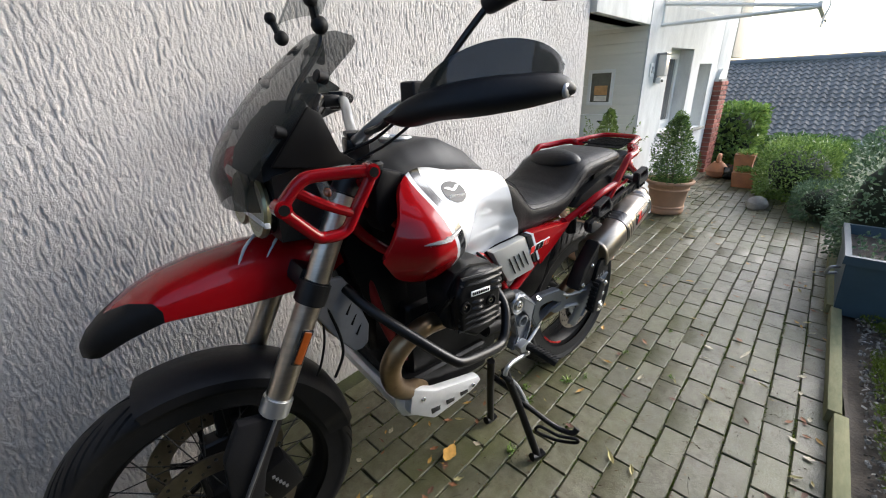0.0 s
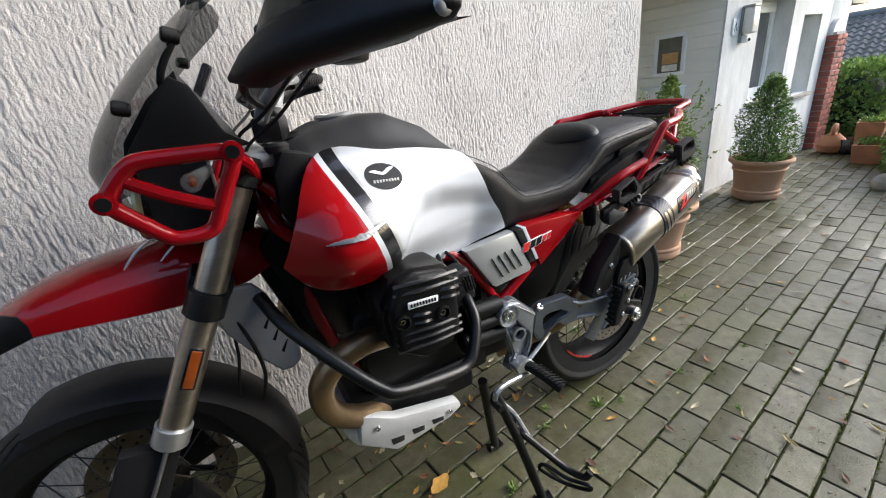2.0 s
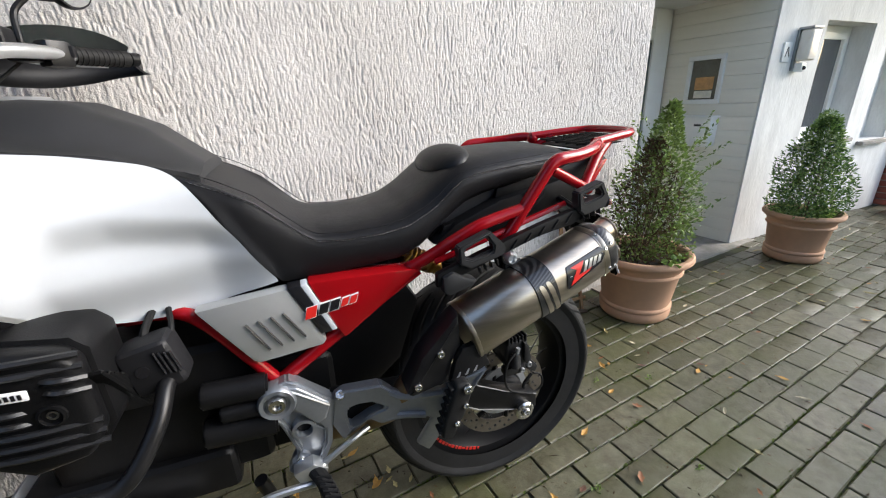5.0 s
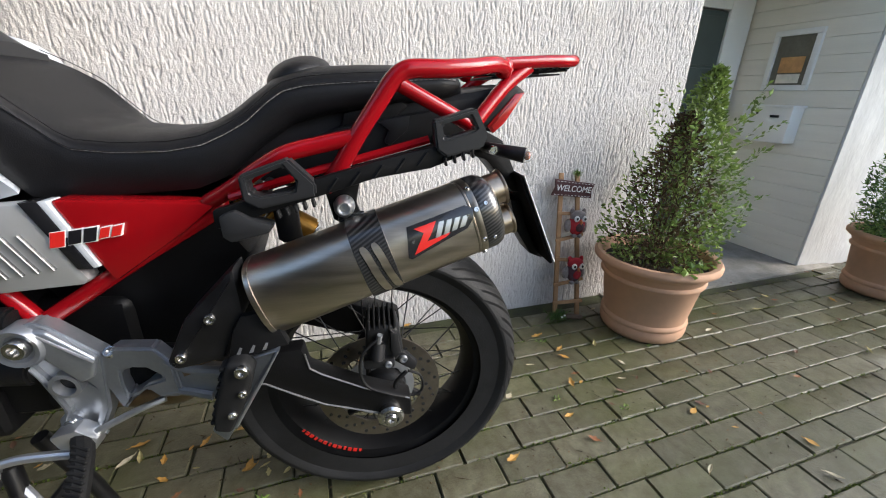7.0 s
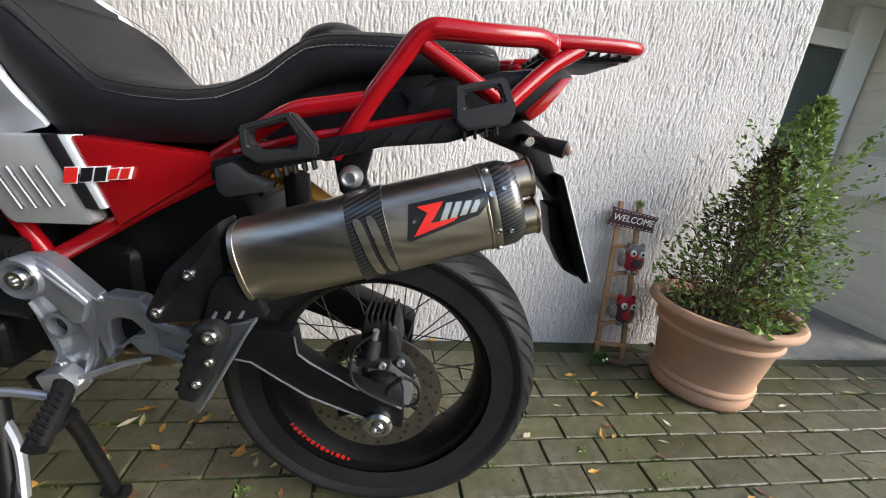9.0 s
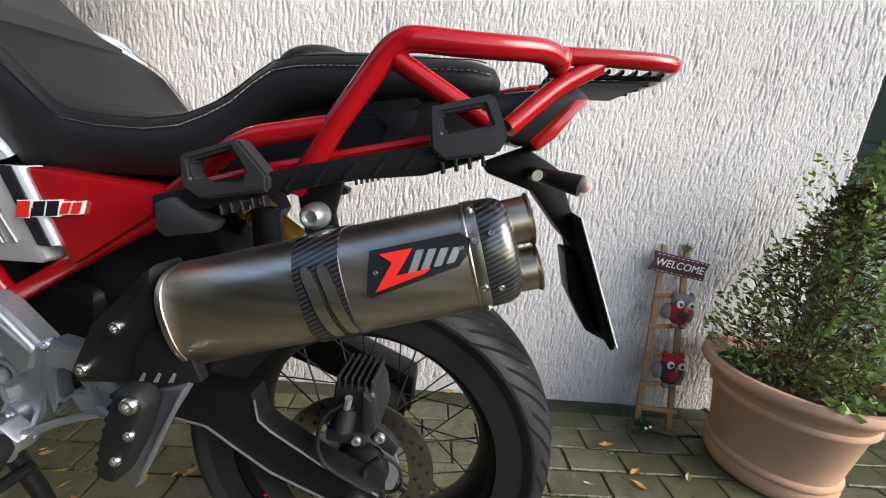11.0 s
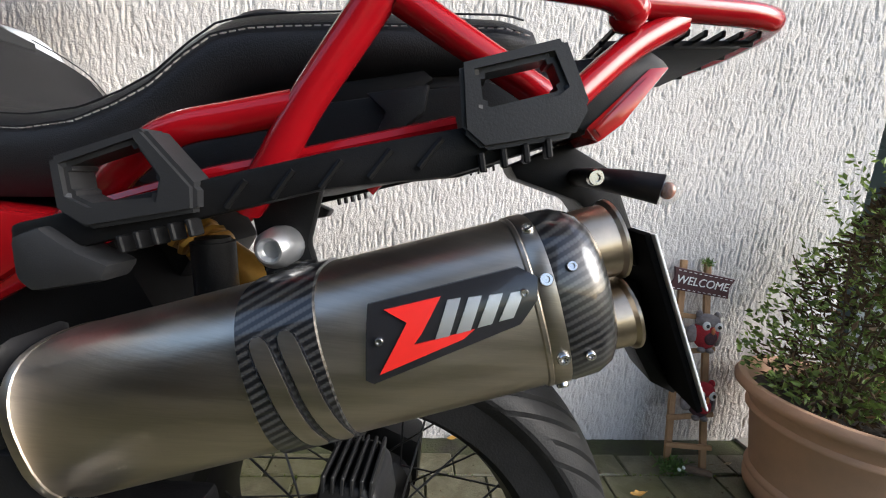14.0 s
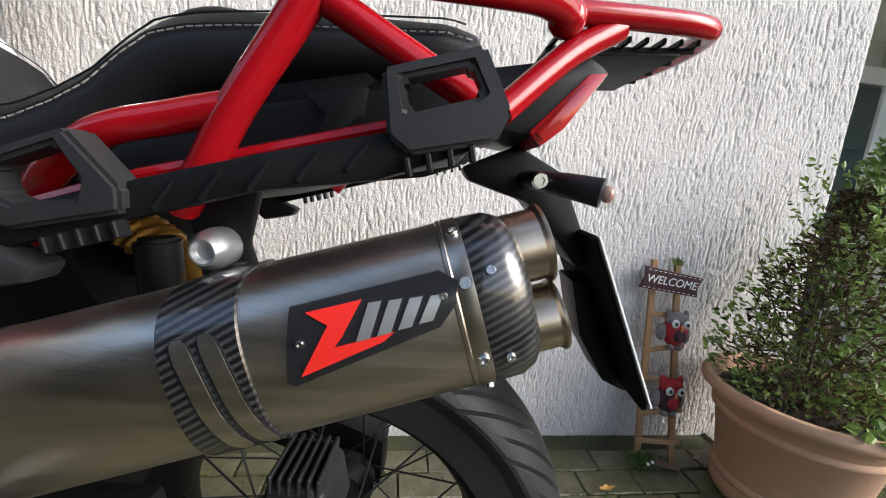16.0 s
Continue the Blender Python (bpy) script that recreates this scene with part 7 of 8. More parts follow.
def cone_places(n, height, radius, z0, rng, lumps, taper=1.0, shell=0.35):
    """Places in a lumpy pointed crown, thicker towards its skin."""
    out = []
    ph = [(rng.uniform(0, 6.28), rng.uniform(1.5, 4), rng.uniform(4, 11)) for _ in range(5)]
    for _ in range(n):
        h = rng.random() ** 1.25
        a = rng.uniform(0, 6.283)
        lump = 1 + lumps * sum(math.sin(a * round(f) + p + h * g) for p, f, g in ph) / 3
        R = radius * lump * ((1 - h) ** (0.62 * taper) + 0.03) * min(1.0, 0.62 + h * 3.2)
        r = R * (1 - shell * rng.random() ** 2)
        out.append(((r * math.cos(a), r * math.sin(a), z0 + h * height), (math.cos(a), math.sin(a), 0.55)))
    return out


def flower_pot(name, x, y, r_rim, r_base, h, label, group=""):
    """A rolled-rim terracotta pot with two raised bands and soil."""
    p = thing(name, label, "plant pot", pose(x, y, 0), group)
    prof = [(r_base * 0.85, 0.0), (r_base + 0.002, 0.004), (r_base + 0.011, 0.018), (r_base + 0.014, 0.040), (r_base + 0.008, 0.056), (r_base + 0.015, 0.064), (r_base + 0.014, 0.074), (r_base + 0.006, 0.082)]
    mid = r_base + (r_rim * 0.86 - r_base) * 0.74
    prof += [(mid - 0.004, h * 0.70), (mid + 0.008, h * 0.725), (mid + 0.009, h * 0.75), (mid + 0.002, h * 0.775), (r_rim * 0.87, h * 0.86), (r_rim * 0.93, h * 0.885), (r_rim, h * 0.925), (r_rim * 1.005, h * 0.965), (r_rim * 0.97, h), (r_rim * 0.90, h * 1.0), (r_rim * 0.86, h * 0.97), (r_rim * 0.82, h * 0.80), (r_rim * 0.80, h * 0.78)]
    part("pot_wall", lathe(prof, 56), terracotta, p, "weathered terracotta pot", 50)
    s = bmesh.new()
    rr = r_rim * 0.83
    ring = [s.verts.new((rr * math.cos(2 * math.pi * k / 28), rr * math.sin(2 * math.pi * k / 28), h * 0.87)) for k in range(28)]
    s.faces.new(ring)
    part("soil", s, soil, p)
    return p


def stems(parent, n, height, z0, spread, rng, rad=0.004):
    for _ in range(n):
        a, r = rng.uniform(0, 6.28), spread * rng.uniform(0.4, 1)
        h = height * rng.uniform(0.55, 0.95) * (1.2 - r / spread * 0.5)
        p = [(0.02 * math.cos(a), 0.02 * math.sin(a), z0 - 0.05), (r * 0.45 * math.cos(a), r * 0.45 * math.sin(a), z0 + h * 0.4), (r * math.cos(a + 0.2), r * math.sin(a + 0.2), z0 + h)]
        part("stem", tube(p, (rad, rad * 0.35), 5, 3), bark, parent)


rng = random.Random(5)
flower_pot("flower_pot", 2.985, 1.095, 0.238, 0.158, 0.345, "large terracotta pot with an uneven green shrub by the wall")
sh1 = thing("potted_shrub", "loose upright evergreen shrub, brown inside, in a terracotta pot", "shrub", pose(2.985, 1.095, 0.30))
stems(sh1, 12, 0.62, 0.0, 0.19, rng)
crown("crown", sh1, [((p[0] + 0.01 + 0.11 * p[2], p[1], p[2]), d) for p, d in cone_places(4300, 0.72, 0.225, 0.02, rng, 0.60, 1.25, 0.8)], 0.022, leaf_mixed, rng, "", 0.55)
crown("inner_growth", sh1, cone_places(2200, 0.58, 0.18, 0.0, rng, 0.3, 1.0, 0.9), 0.030, leaf_brown, rng, "dry brown inner leaves", 0.28)
for _ in range(46):
    a, r0 = rng.uniform(0, 6.28), rng.uniform(0.12, 0.2)
    z0 = rng.uniform(0.05, 0.58)
    L0 = rng.uniform(0.05, 0.13)
    lean = 0.02 + 0.10 * z0
    sp = []
    for q in range(16):
        t = q / 15
        sp.append(((lean + math.cos(a) * (r0 * (1 - z0 * 0.7) + L0 * t), math.sin(a) * (r0 * (1 - z0 * 0.7) + L0 * t), z0 + 0.11 * t), (math.cos(a), math.sin(a), 0.8)))
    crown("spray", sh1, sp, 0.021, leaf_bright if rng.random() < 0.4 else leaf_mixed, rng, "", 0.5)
ivy = [((-0.05 + rng.gauss(0, 0.035), -0.19 + rng.gauss(0, 0.015), 0.02 + rng.uniform(0, 0.05)), (0, -1, 0.4)) for _ in range(26)]
crown("ground_ivy", sh1, ivy, 0.034, leaf_bright, rng, "bright lobed leaves at the pot rim", 0.9)

flower_pot("flower_pot", 4.48, 0.985, 0.212, 0.147, 0.325, "terracotta pot with a dense conical evergreen beside the white wall")
sh2 = thing("potted_conifer", "dense conical dwarf evergreen in a terracotta pot", "shrub", pose(4.48, 0.985, 0.28))
stems(sh2, 8, 0.5, 0.0, 0.12, rng)
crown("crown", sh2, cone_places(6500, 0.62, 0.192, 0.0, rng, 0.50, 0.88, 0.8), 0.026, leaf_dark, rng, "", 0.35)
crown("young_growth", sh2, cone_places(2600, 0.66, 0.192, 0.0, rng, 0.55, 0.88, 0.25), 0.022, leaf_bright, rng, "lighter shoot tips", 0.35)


def block_places(n, sx, sy, sz, rng, rounding=0.25):
    """Places over the skin of a clipped, rounded block."""
    out = []
    while len(out) < n:
        p = Vector((rng.uniform(-1, 1), rng.uniform(-1, 1), rng.uniform(-1, 1)))
        m = (abs(p.x) ** 5 + abs(p.y) ** 5 + abs(p.z) ** 5) ** 0.2
        q = p / max(m, 1e-3)
        k = 1 - 0.22 * rng.random() ** 2 + 0.05 * math.sin(q.x * 9 + q.z * 7) + 0.04 * math.sin(q.y * 13)
        q = q * k
        out.append(((q.x * sx / 2, q.y * sy / 2, sz / 2 + q.z * sz / 2), (q.x, q.y, q.z + 0.3)))
    return out


def bush(name, x, y, sx, sy, sz, n, size, material, label, z=0.0, wide=0.5):
    b = thing(name, label, "bush", pose(x, y, z))
    r2 = random.Random(int(x * 100 + y * 10))
    stems(b, 7, sz * 0.8, 0.05, min(sx, sy) * 0.4, r2, 0.008)
    crown("crown", b, block_places(n, sx, sy, sz, r2), size, material, r2, "", wide)
    # near-black green ball fills the crown, its colour standing in for inner shade
    part("inner_shade", ball((0, 0, sz * 0.46), (sx * 0.40, sy * 0.40, sz * 0.42), 12), surf("shade_green", (0.012, 0.02, 0.008), 0.9, vary=0.3, scale=20), b)
    return b


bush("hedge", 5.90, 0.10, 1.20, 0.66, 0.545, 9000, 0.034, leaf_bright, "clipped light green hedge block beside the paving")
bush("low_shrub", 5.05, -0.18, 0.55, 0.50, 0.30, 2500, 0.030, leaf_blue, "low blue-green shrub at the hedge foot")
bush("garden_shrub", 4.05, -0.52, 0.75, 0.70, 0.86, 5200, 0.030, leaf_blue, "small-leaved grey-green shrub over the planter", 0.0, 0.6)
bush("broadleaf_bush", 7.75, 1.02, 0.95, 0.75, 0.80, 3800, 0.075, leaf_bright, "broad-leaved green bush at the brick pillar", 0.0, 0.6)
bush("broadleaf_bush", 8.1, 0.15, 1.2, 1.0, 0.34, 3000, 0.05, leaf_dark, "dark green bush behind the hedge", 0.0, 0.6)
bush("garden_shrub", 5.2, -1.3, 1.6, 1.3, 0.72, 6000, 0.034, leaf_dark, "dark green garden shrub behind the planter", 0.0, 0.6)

# ---- garden ornaments by the pillar ----
jar = thing("terracotta_jar", "round terracotta jar with a ring handle", "ornament", pose(6.40, 0.90, 0))
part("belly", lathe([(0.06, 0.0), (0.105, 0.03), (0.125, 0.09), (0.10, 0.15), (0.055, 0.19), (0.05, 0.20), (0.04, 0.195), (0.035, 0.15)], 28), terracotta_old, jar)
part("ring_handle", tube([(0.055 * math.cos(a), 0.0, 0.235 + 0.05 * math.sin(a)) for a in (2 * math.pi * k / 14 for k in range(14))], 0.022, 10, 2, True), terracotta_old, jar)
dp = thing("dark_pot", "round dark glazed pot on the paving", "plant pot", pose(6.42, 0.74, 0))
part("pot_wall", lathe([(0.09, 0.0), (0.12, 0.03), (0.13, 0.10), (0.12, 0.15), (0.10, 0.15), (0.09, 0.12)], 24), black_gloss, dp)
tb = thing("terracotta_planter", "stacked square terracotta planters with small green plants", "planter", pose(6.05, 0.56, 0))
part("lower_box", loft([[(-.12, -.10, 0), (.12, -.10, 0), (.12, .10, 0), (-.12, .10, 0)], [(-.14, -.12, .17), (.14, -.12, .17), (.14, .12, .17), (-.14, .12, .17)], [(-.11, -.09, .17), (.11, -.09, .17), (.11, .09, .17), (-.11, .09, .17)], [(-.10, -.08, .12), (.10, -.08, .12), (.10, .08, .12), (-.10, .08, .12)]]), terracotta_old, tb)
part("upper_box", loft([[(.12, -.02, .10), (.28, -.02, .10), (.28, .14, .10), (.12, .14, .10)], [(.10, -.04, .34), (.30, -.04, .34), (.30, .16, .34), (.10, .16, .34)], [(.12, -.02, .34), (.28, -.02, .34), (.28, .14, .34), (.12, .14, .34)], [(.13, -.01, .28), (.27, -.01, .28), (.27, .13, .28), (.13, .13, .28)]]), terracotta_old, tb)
part("box_foot", box((0.20, 0.06, 0.05), (0.15, 0.15, 0.10), 0.005), terracotta_old, tb)
r3 = random.Random(8)
crown("green_tuft", tb, [((r3.uniform(-.1, .1), r3.uniform(-.09, .09), .17 + r3.random() * .03), (0, 0, 1)) for _ in range(160)], 0.04, leaf_bright, r3)
crown("green_tuft", tb, [((r3.uniform(.12, .28), r3.uniform(-.02, .14), .34 + r3.random() * .02), (0, 0, 1)) for _ in range(110)], 0.04, leaf_bright, r3)
stone = thing("boulder", "rounded grey boulder at the hedge foot", "stone", pose(5.12, 0.32, 0.03))
bm = ball((0, 0, 0), (0.13, 0.09, 0.08), 16)
for v in bm.verts:
    v.co *= 1 + 0.10 * noise.noise(v.co * 14)
part("stone", bm, slab_stone, stone)

# ---- bed on the open side: edging board, soil, gravel, moss, planter ----
edging = surf("edging_wood", (0.20, 0.19, 0.10), 0.9, second=(0.10, 0.11, 0.05), scale=9, bump=0.5, bscale=90, stretch=(0.3, 1, 1))
bm = None
for k in range(5):
    x0 = -0.9 + k * 0.98
    bm = merge(bm, slab(x0, x0 + 0.972, -0.335 + 0.018 * k, -0.292 + 0.018 * k, -0.05, 0.055, 0.006))
structure("bed_edging", bm, edging, "mossy timber edging of the garden bed")
bm = bmesh.new()
n, m = 70, 34
G = [[bm.verts.new((-1.4 + 6.6 * i / n, -0.33 + 0.014 * i / n * 5 - 2.6 * (j / m) ** 1.4, 0.012 + 0.03 * noise.noise(Vector((i * 0.31, j * 0.4, 2))) + (0.06 * (j / m)))) for j in range(m + 1)] for i in range(n + 1)]
for i in range(n):
    for j in range(m):
        bm.faces.new((G[i][j], G[i + 1][j], G[i + 1][j + 1], G[i][j + 1]))
structure("garden_bed", bm, soil, "dark soil of the garden bed")


def scatter_stones(n, area, zf, rng, s0, s1):
    V, F = [], []
    for _ in range(n):
        x, y = rng.uniform(*area[:2]), rng.uniform(*area[2:])
        s = rng.uniform(s0, s1)
        k = len(V)
        c = Vector((x, y, zf(x, y)))
        ax3 = [Vector((rng.gauss(0, 1), rng.gauss(0, 1), rng.gauss(0, 1))).normalized() * s * rng.uniform(0.6, 1.1) for _ in range(3)]
        V += [c + ax3[0], c - ax3[0], c + ax3[1], c - ax3[1], c + ax3[2], c - ax3[2]]
        F += [(k + a, k + b, k + d) for a in (0, 1) for b in (2, 3) for d in (4, 5)]
    me = bpy.data.meshes.new("stones")
    me.from_pydata([tuple(v) for v in V], [], F)
    return me


pebble = leaf_material("pebble", (0.05, 0.05, 0.05), (0.42, 0.41, 0.39), 0.8)
me = scatter_stones(1500, (0.6, 3.0, -0.50, -0.34), lambda x, y: 0.035, rng, 0.005, 0.011)
me.materials.append(pebble)
tagged(new("gravel", me), "dark and pale gravel along the bed edging", "gravel", "", "stuff")
mp_l = []
for _ in range(360):
    cx, cy, cr = rng.uniform(1.0, 3.0), -0.40 - 0.7 * rng.random() ** 1.3, rng.uniform(0.02, 0.06)
    for _ in range(70):
        a, r = rng.uniform(0, 6.28), cr * math.sqrt(rng.random())
        mp_l.append(((cx + r * math.cos(a), cy + r * math.sin(a), 0.045 + 0.5 * (cr - r) * 0.8 + 0.05 * max(0, -cy - 0.5)), (math.cos(a) * 0.4, math.sin(a) * 0.4, 1)))
me = leaves(mp_l, 0.016, rng, 0.0, 0.35)
me.materials.append(moss)
tagged(new("moss", me), "bright green moss cushions in the bed", "moss", "", "stuff")

pb = thing("planter_box", "dark blue-grey rectangular plastic planter on the bed edge", "planter", pose(2.975, -0.23, 0.0))
blue_plastic = surf("blue_plastic", (0.036, 0.065, 0.090), 0.4, vary=0.12, scale=8, bump=0.05, bscale=300)
w, d, h = 0.62, 0.52, 0.36
part("box_wall", loft([[(0.02, -0.02, 0.02), (w - .02, -0.02, 0.02), (w - .02, -d + .02, 0.02), (0.02, -d + .02, 0.02)], [(0, 0, h - .05), (w, 0, h - .05), (w, -d, h - .05), (0, -d, h - .05)], [(-.015, .015, h - .045), (w + .015, .015, h - .045), (w + .015, -d - .015, h - .045), (-.015, -d - .015, h - .045)], [(-.015, .015, h), (w + .015, .015, h), (w + .015, -d - .015, h), (-.015, -d - .015, h)], [(.012, -.012, h), (w - .012, -.012, h), (w - .012, -d + .012, h), (.012, -d + .012, h)], [(.02, -.02, h - .06), (w - .02, -.02, h - .06), (w - .02, -d + .02, h - .06), (.02, -d + .02, h - .06)]]), blue_plastic, pb, "", 25)
part("soil", box((w / 2, -d / 2, h - 0.065), (w - 0.05, d - 0.05, 0.02)), soil, pb)
part("handle", tube([(0.06, 0.012, 0.27), (0.045, 0.045, 0.265), (0.06, 0.055, 0.225), (0.085, 0.045, 0.215), (0.10, 0.012, 0.22)], 0.008, 8), alu_dull, pb, "grey wire handle")
crown("ground_cover", pb, [((rng.uniform(.04, w - .04), rng.uniform(-d + .04, -.04), h - .05 + rng.random() * .03), (0, 0, 1)) for _ in range(220)], 0.03, leaf_blue, rng)

# ---- welcome ladder with stuffed owls ----
plank = surf("plank", (0.32, 0.18, 0.085), 0.8, second=(0.22, 0.12, 0.055), scale=14, bump=0.3, bscale=160, stretch=(1, 1, 0.3))
sign_brown = surf("sign_brown", (0.075, 0.028, 0.030), 0.7, vary=0.15, scale=20, bump=0.2, bscale=200)
sign_white = surf("sign_white", (0.80, 0.80, 0.78), 0.7, vary=0.04)
lad = thing("ladder_ornament", "small wooden ladder ornament with a welcome sign leaning on the wall", "ornament", pose(0, 0, 0))


def board(a, b, w, t, name, parent, material=None):
    """A thin board from a to b."""
    a, b = Vector(a), Vector(b)
    d = (b - a).normalized()
    n = Vector((0, -1, 0.18)).normalized()
    n = (n - d * n.dot(d)).normalized()
    r = Matrix((d, d.cross(n) * -1, n)).transposed()
    return part(name, box((a + b) / 2, ((b - a).length, w, t), 0.0015, None, r), material or plank, parent)


L0, L1, R0, R1 = Vector((2.645, 1.248, 0.0)), Vector((2.668, 1.368, 0.634)), Vector((2.755, 1.235, 0.0)), Vector((2.746, 1.366, 0.632))
board(L0, L1, 0.020, 0.010, "ladder_rail", lad)
board(R0, R1, 0.020, 0.010, "ladder_rail", lad)
for z, dz in ((0.075, 0.0), (0.165, -0.012), (0.262, 0.010), (0.360, -0.012), (0.462, 0.003)):
    a, b = L0.lerp(L1, z / 0.628), R0.lerp(R1, z / 0.628)
    e = (b - a).normalized() * 0.018
    board(a - e + Vector((0, -0.011, dz)), b + e + Vector((0, -0.011, -dz)), 0.015, 0.009, "rung", lad)
sg = part("sign_board", plate([(-0.105, 0.036), (0.100, 0.030), (0.092, 0.0), (0.103, -0.034), (-0.101, -0.034), (-0.092, 0.002)], -0.004, 0.004, 0.001), sign_brown, lad, "dark brown notched board lettered in white")
sg.matrix_local = pose(2.715, 1.336, 0.570, 6, 7, 0)
tc = bpy.data.curves.new("welcome_text", "FONT")
tc.body = "WELCOME"
tc.size = 0.0365
tc.align_x, tc.align_y = "CENTER", "CENTER"
tc.extrude = 0.0008
tob = new("text_source", tc)
tme = bpy.data.meshes.new_from_object(tob)
bpy.data.objects.remove(tob)
tme.materials.append(sign_white)
lt = new("lettering", tme)
lt.parent = sg
lt.matrix_local = pose(0, -0.0048, 0.0, 90, 0, 0)
tagged(lt, "white painted word WELCOME")
bm = None
for k in range(11):
    for z in (0.0275, -0.0285):
        bm = box((-0.088 + k * 0.0175, -0.0046, z - 0.0006 * (k - 5) * (0.5 if z > 0 else 0)), (0.009, 0.001, 0.0016), 0.0, bm)
part("stitch_line", bm, sign_white, sg)
felt_red = surf("felt_red", (0.36, 0.018, 0.025), 0.95, second=(0.26, 0.012, 0.018), scale=60, bump=0.5, bscale=500)
felt_grey = surf("felt_grey", (0.20, 0.17, 0.16), 0.95, vary=0.3, scale=90, bump=0.5, bscale=500)
felt_dark = surf("felt_dark", (0.055, 0.022, 0.028), 0.95, vary=0.3, scale=80, bump=0.5, bscale=500)
eye_white = surf("eye_white", (0.62, 0.60, 0.56), 0.8, vary=0.08, scale=80)
beak_mat = surf("beak_felt", (0.50, 0.16, 0.06), 0.9, vary=0.2, scale=80)


def owl(x, y, z, body, head, belly):
    """A stuffed cloth owl as one plain mesh."""
    bm = bmesh.new()

    def add(c, s, idx, squash=None):
        n0 = len(bm.faces)
        ball(c, s, 16, bm)
        bm.faces.ensure_lookup_table()
        for f in bm.faces[n0:]:
            f.material_index = idx
    add((0, 0, 0), (0.040, 0.024, 0.052), 0)
    add((0, -0.002, 0.034), (0.040, 0.022, 0.026), 1)
    add((-0.030, 0, 0.054), (0.010, 0.008, 0.014), 1)
    add((0.030, 0, 0.054), (0.010, 0.008, 0.014), 1)
    add((0.002, -0.019, -0.012), (0.021, 0.008, 0.022), 2)
    for e in (-0.018, 0.021):
        add((e, -0.021, 0.024), (0.0135, 0.005, 0.0135), 3)
        add((e, -0.0255, 0.024), (0.006, 0.003, 0.006), 5)
    add((0.003, -0.024, 0.010), (0.006, 0.005, 0.011), 4)
    add((-0.042, 0.004, -0.008), (0.020, 0.013, 0.028), 6)
    add((0.042, 0.004, -0.012), (0.012, 0.012, 0.028), 6)
    add((-0.014, -0.008, -0.052), (0.012, 0.011, 0.009), 6)
    add((0.014, -0.008, -0.052), (0.012, 0.011, 0.009), 6)
    ob = part("owl", bm, body)
    for m in (head, belly, eye_white, beak_mat, black_gloss, felt_grey):
        ob.data.materials.append(m)
    ob.matrix_world = pose(x, y, z, -8, 4, 0)
    return tagged(ob, "stuffed red cloth owl with round pale eyes on the ladder", "ornament", "owls on the ladder")


owl(2.735, 1.305, 0.422, felt_red, felt_grey, felt_dark)
owl(2.730, 1.268, 0.216, felt_dark, felt_red, felt_red)
tf = thing("moss_tuft", "small green tuft with white buds at the ladder foot", "plant", pose(2.645, 1.232, 0.0))
crown("blade", tf, [((rng.gauss(0, 0.022), rng.gauss(0, 0.012), rng.uniform(0.0, 0.03)), (rng.gauss(0, .5), -0.3, 1)) for _ in range(220)], 0.024, leaf_dark, rng, "", 0.2)
part("bud", ball((0.005, -0.03, 0.03), 0.005, 8), sign_white, tf)
part("bud", ball((0.02, -0.028, 0.034), 0.005, 8), sign_white, tf)
br = thing("bark_piece", "curved piece of brown bark on the paving", "bark", pose(2.71, 1.225, 0.0))
part("bark", tube([(-0.04, 0.012, 0.012), (-0.01, -0.004, 0.016), (0.03, -0.012, 0.010), (0.05, -0.018, 0.008)], 0.011, 8), bark, br)
tt = thing("straw_tuft", "little green straw tuft on the ladder top", "plant", pose(2.745, 1.362, 0.624))
crown("blade", tt, [((rng.gauss(0, 0.008), rng.gauss(0, 0.006), rng.uniform(-0.005, 0.012)), (rng.gauss(0, .8), -0.3, .6)) for _ in range(90)], 0.016, leaf_bright, rng, "", 0.2)


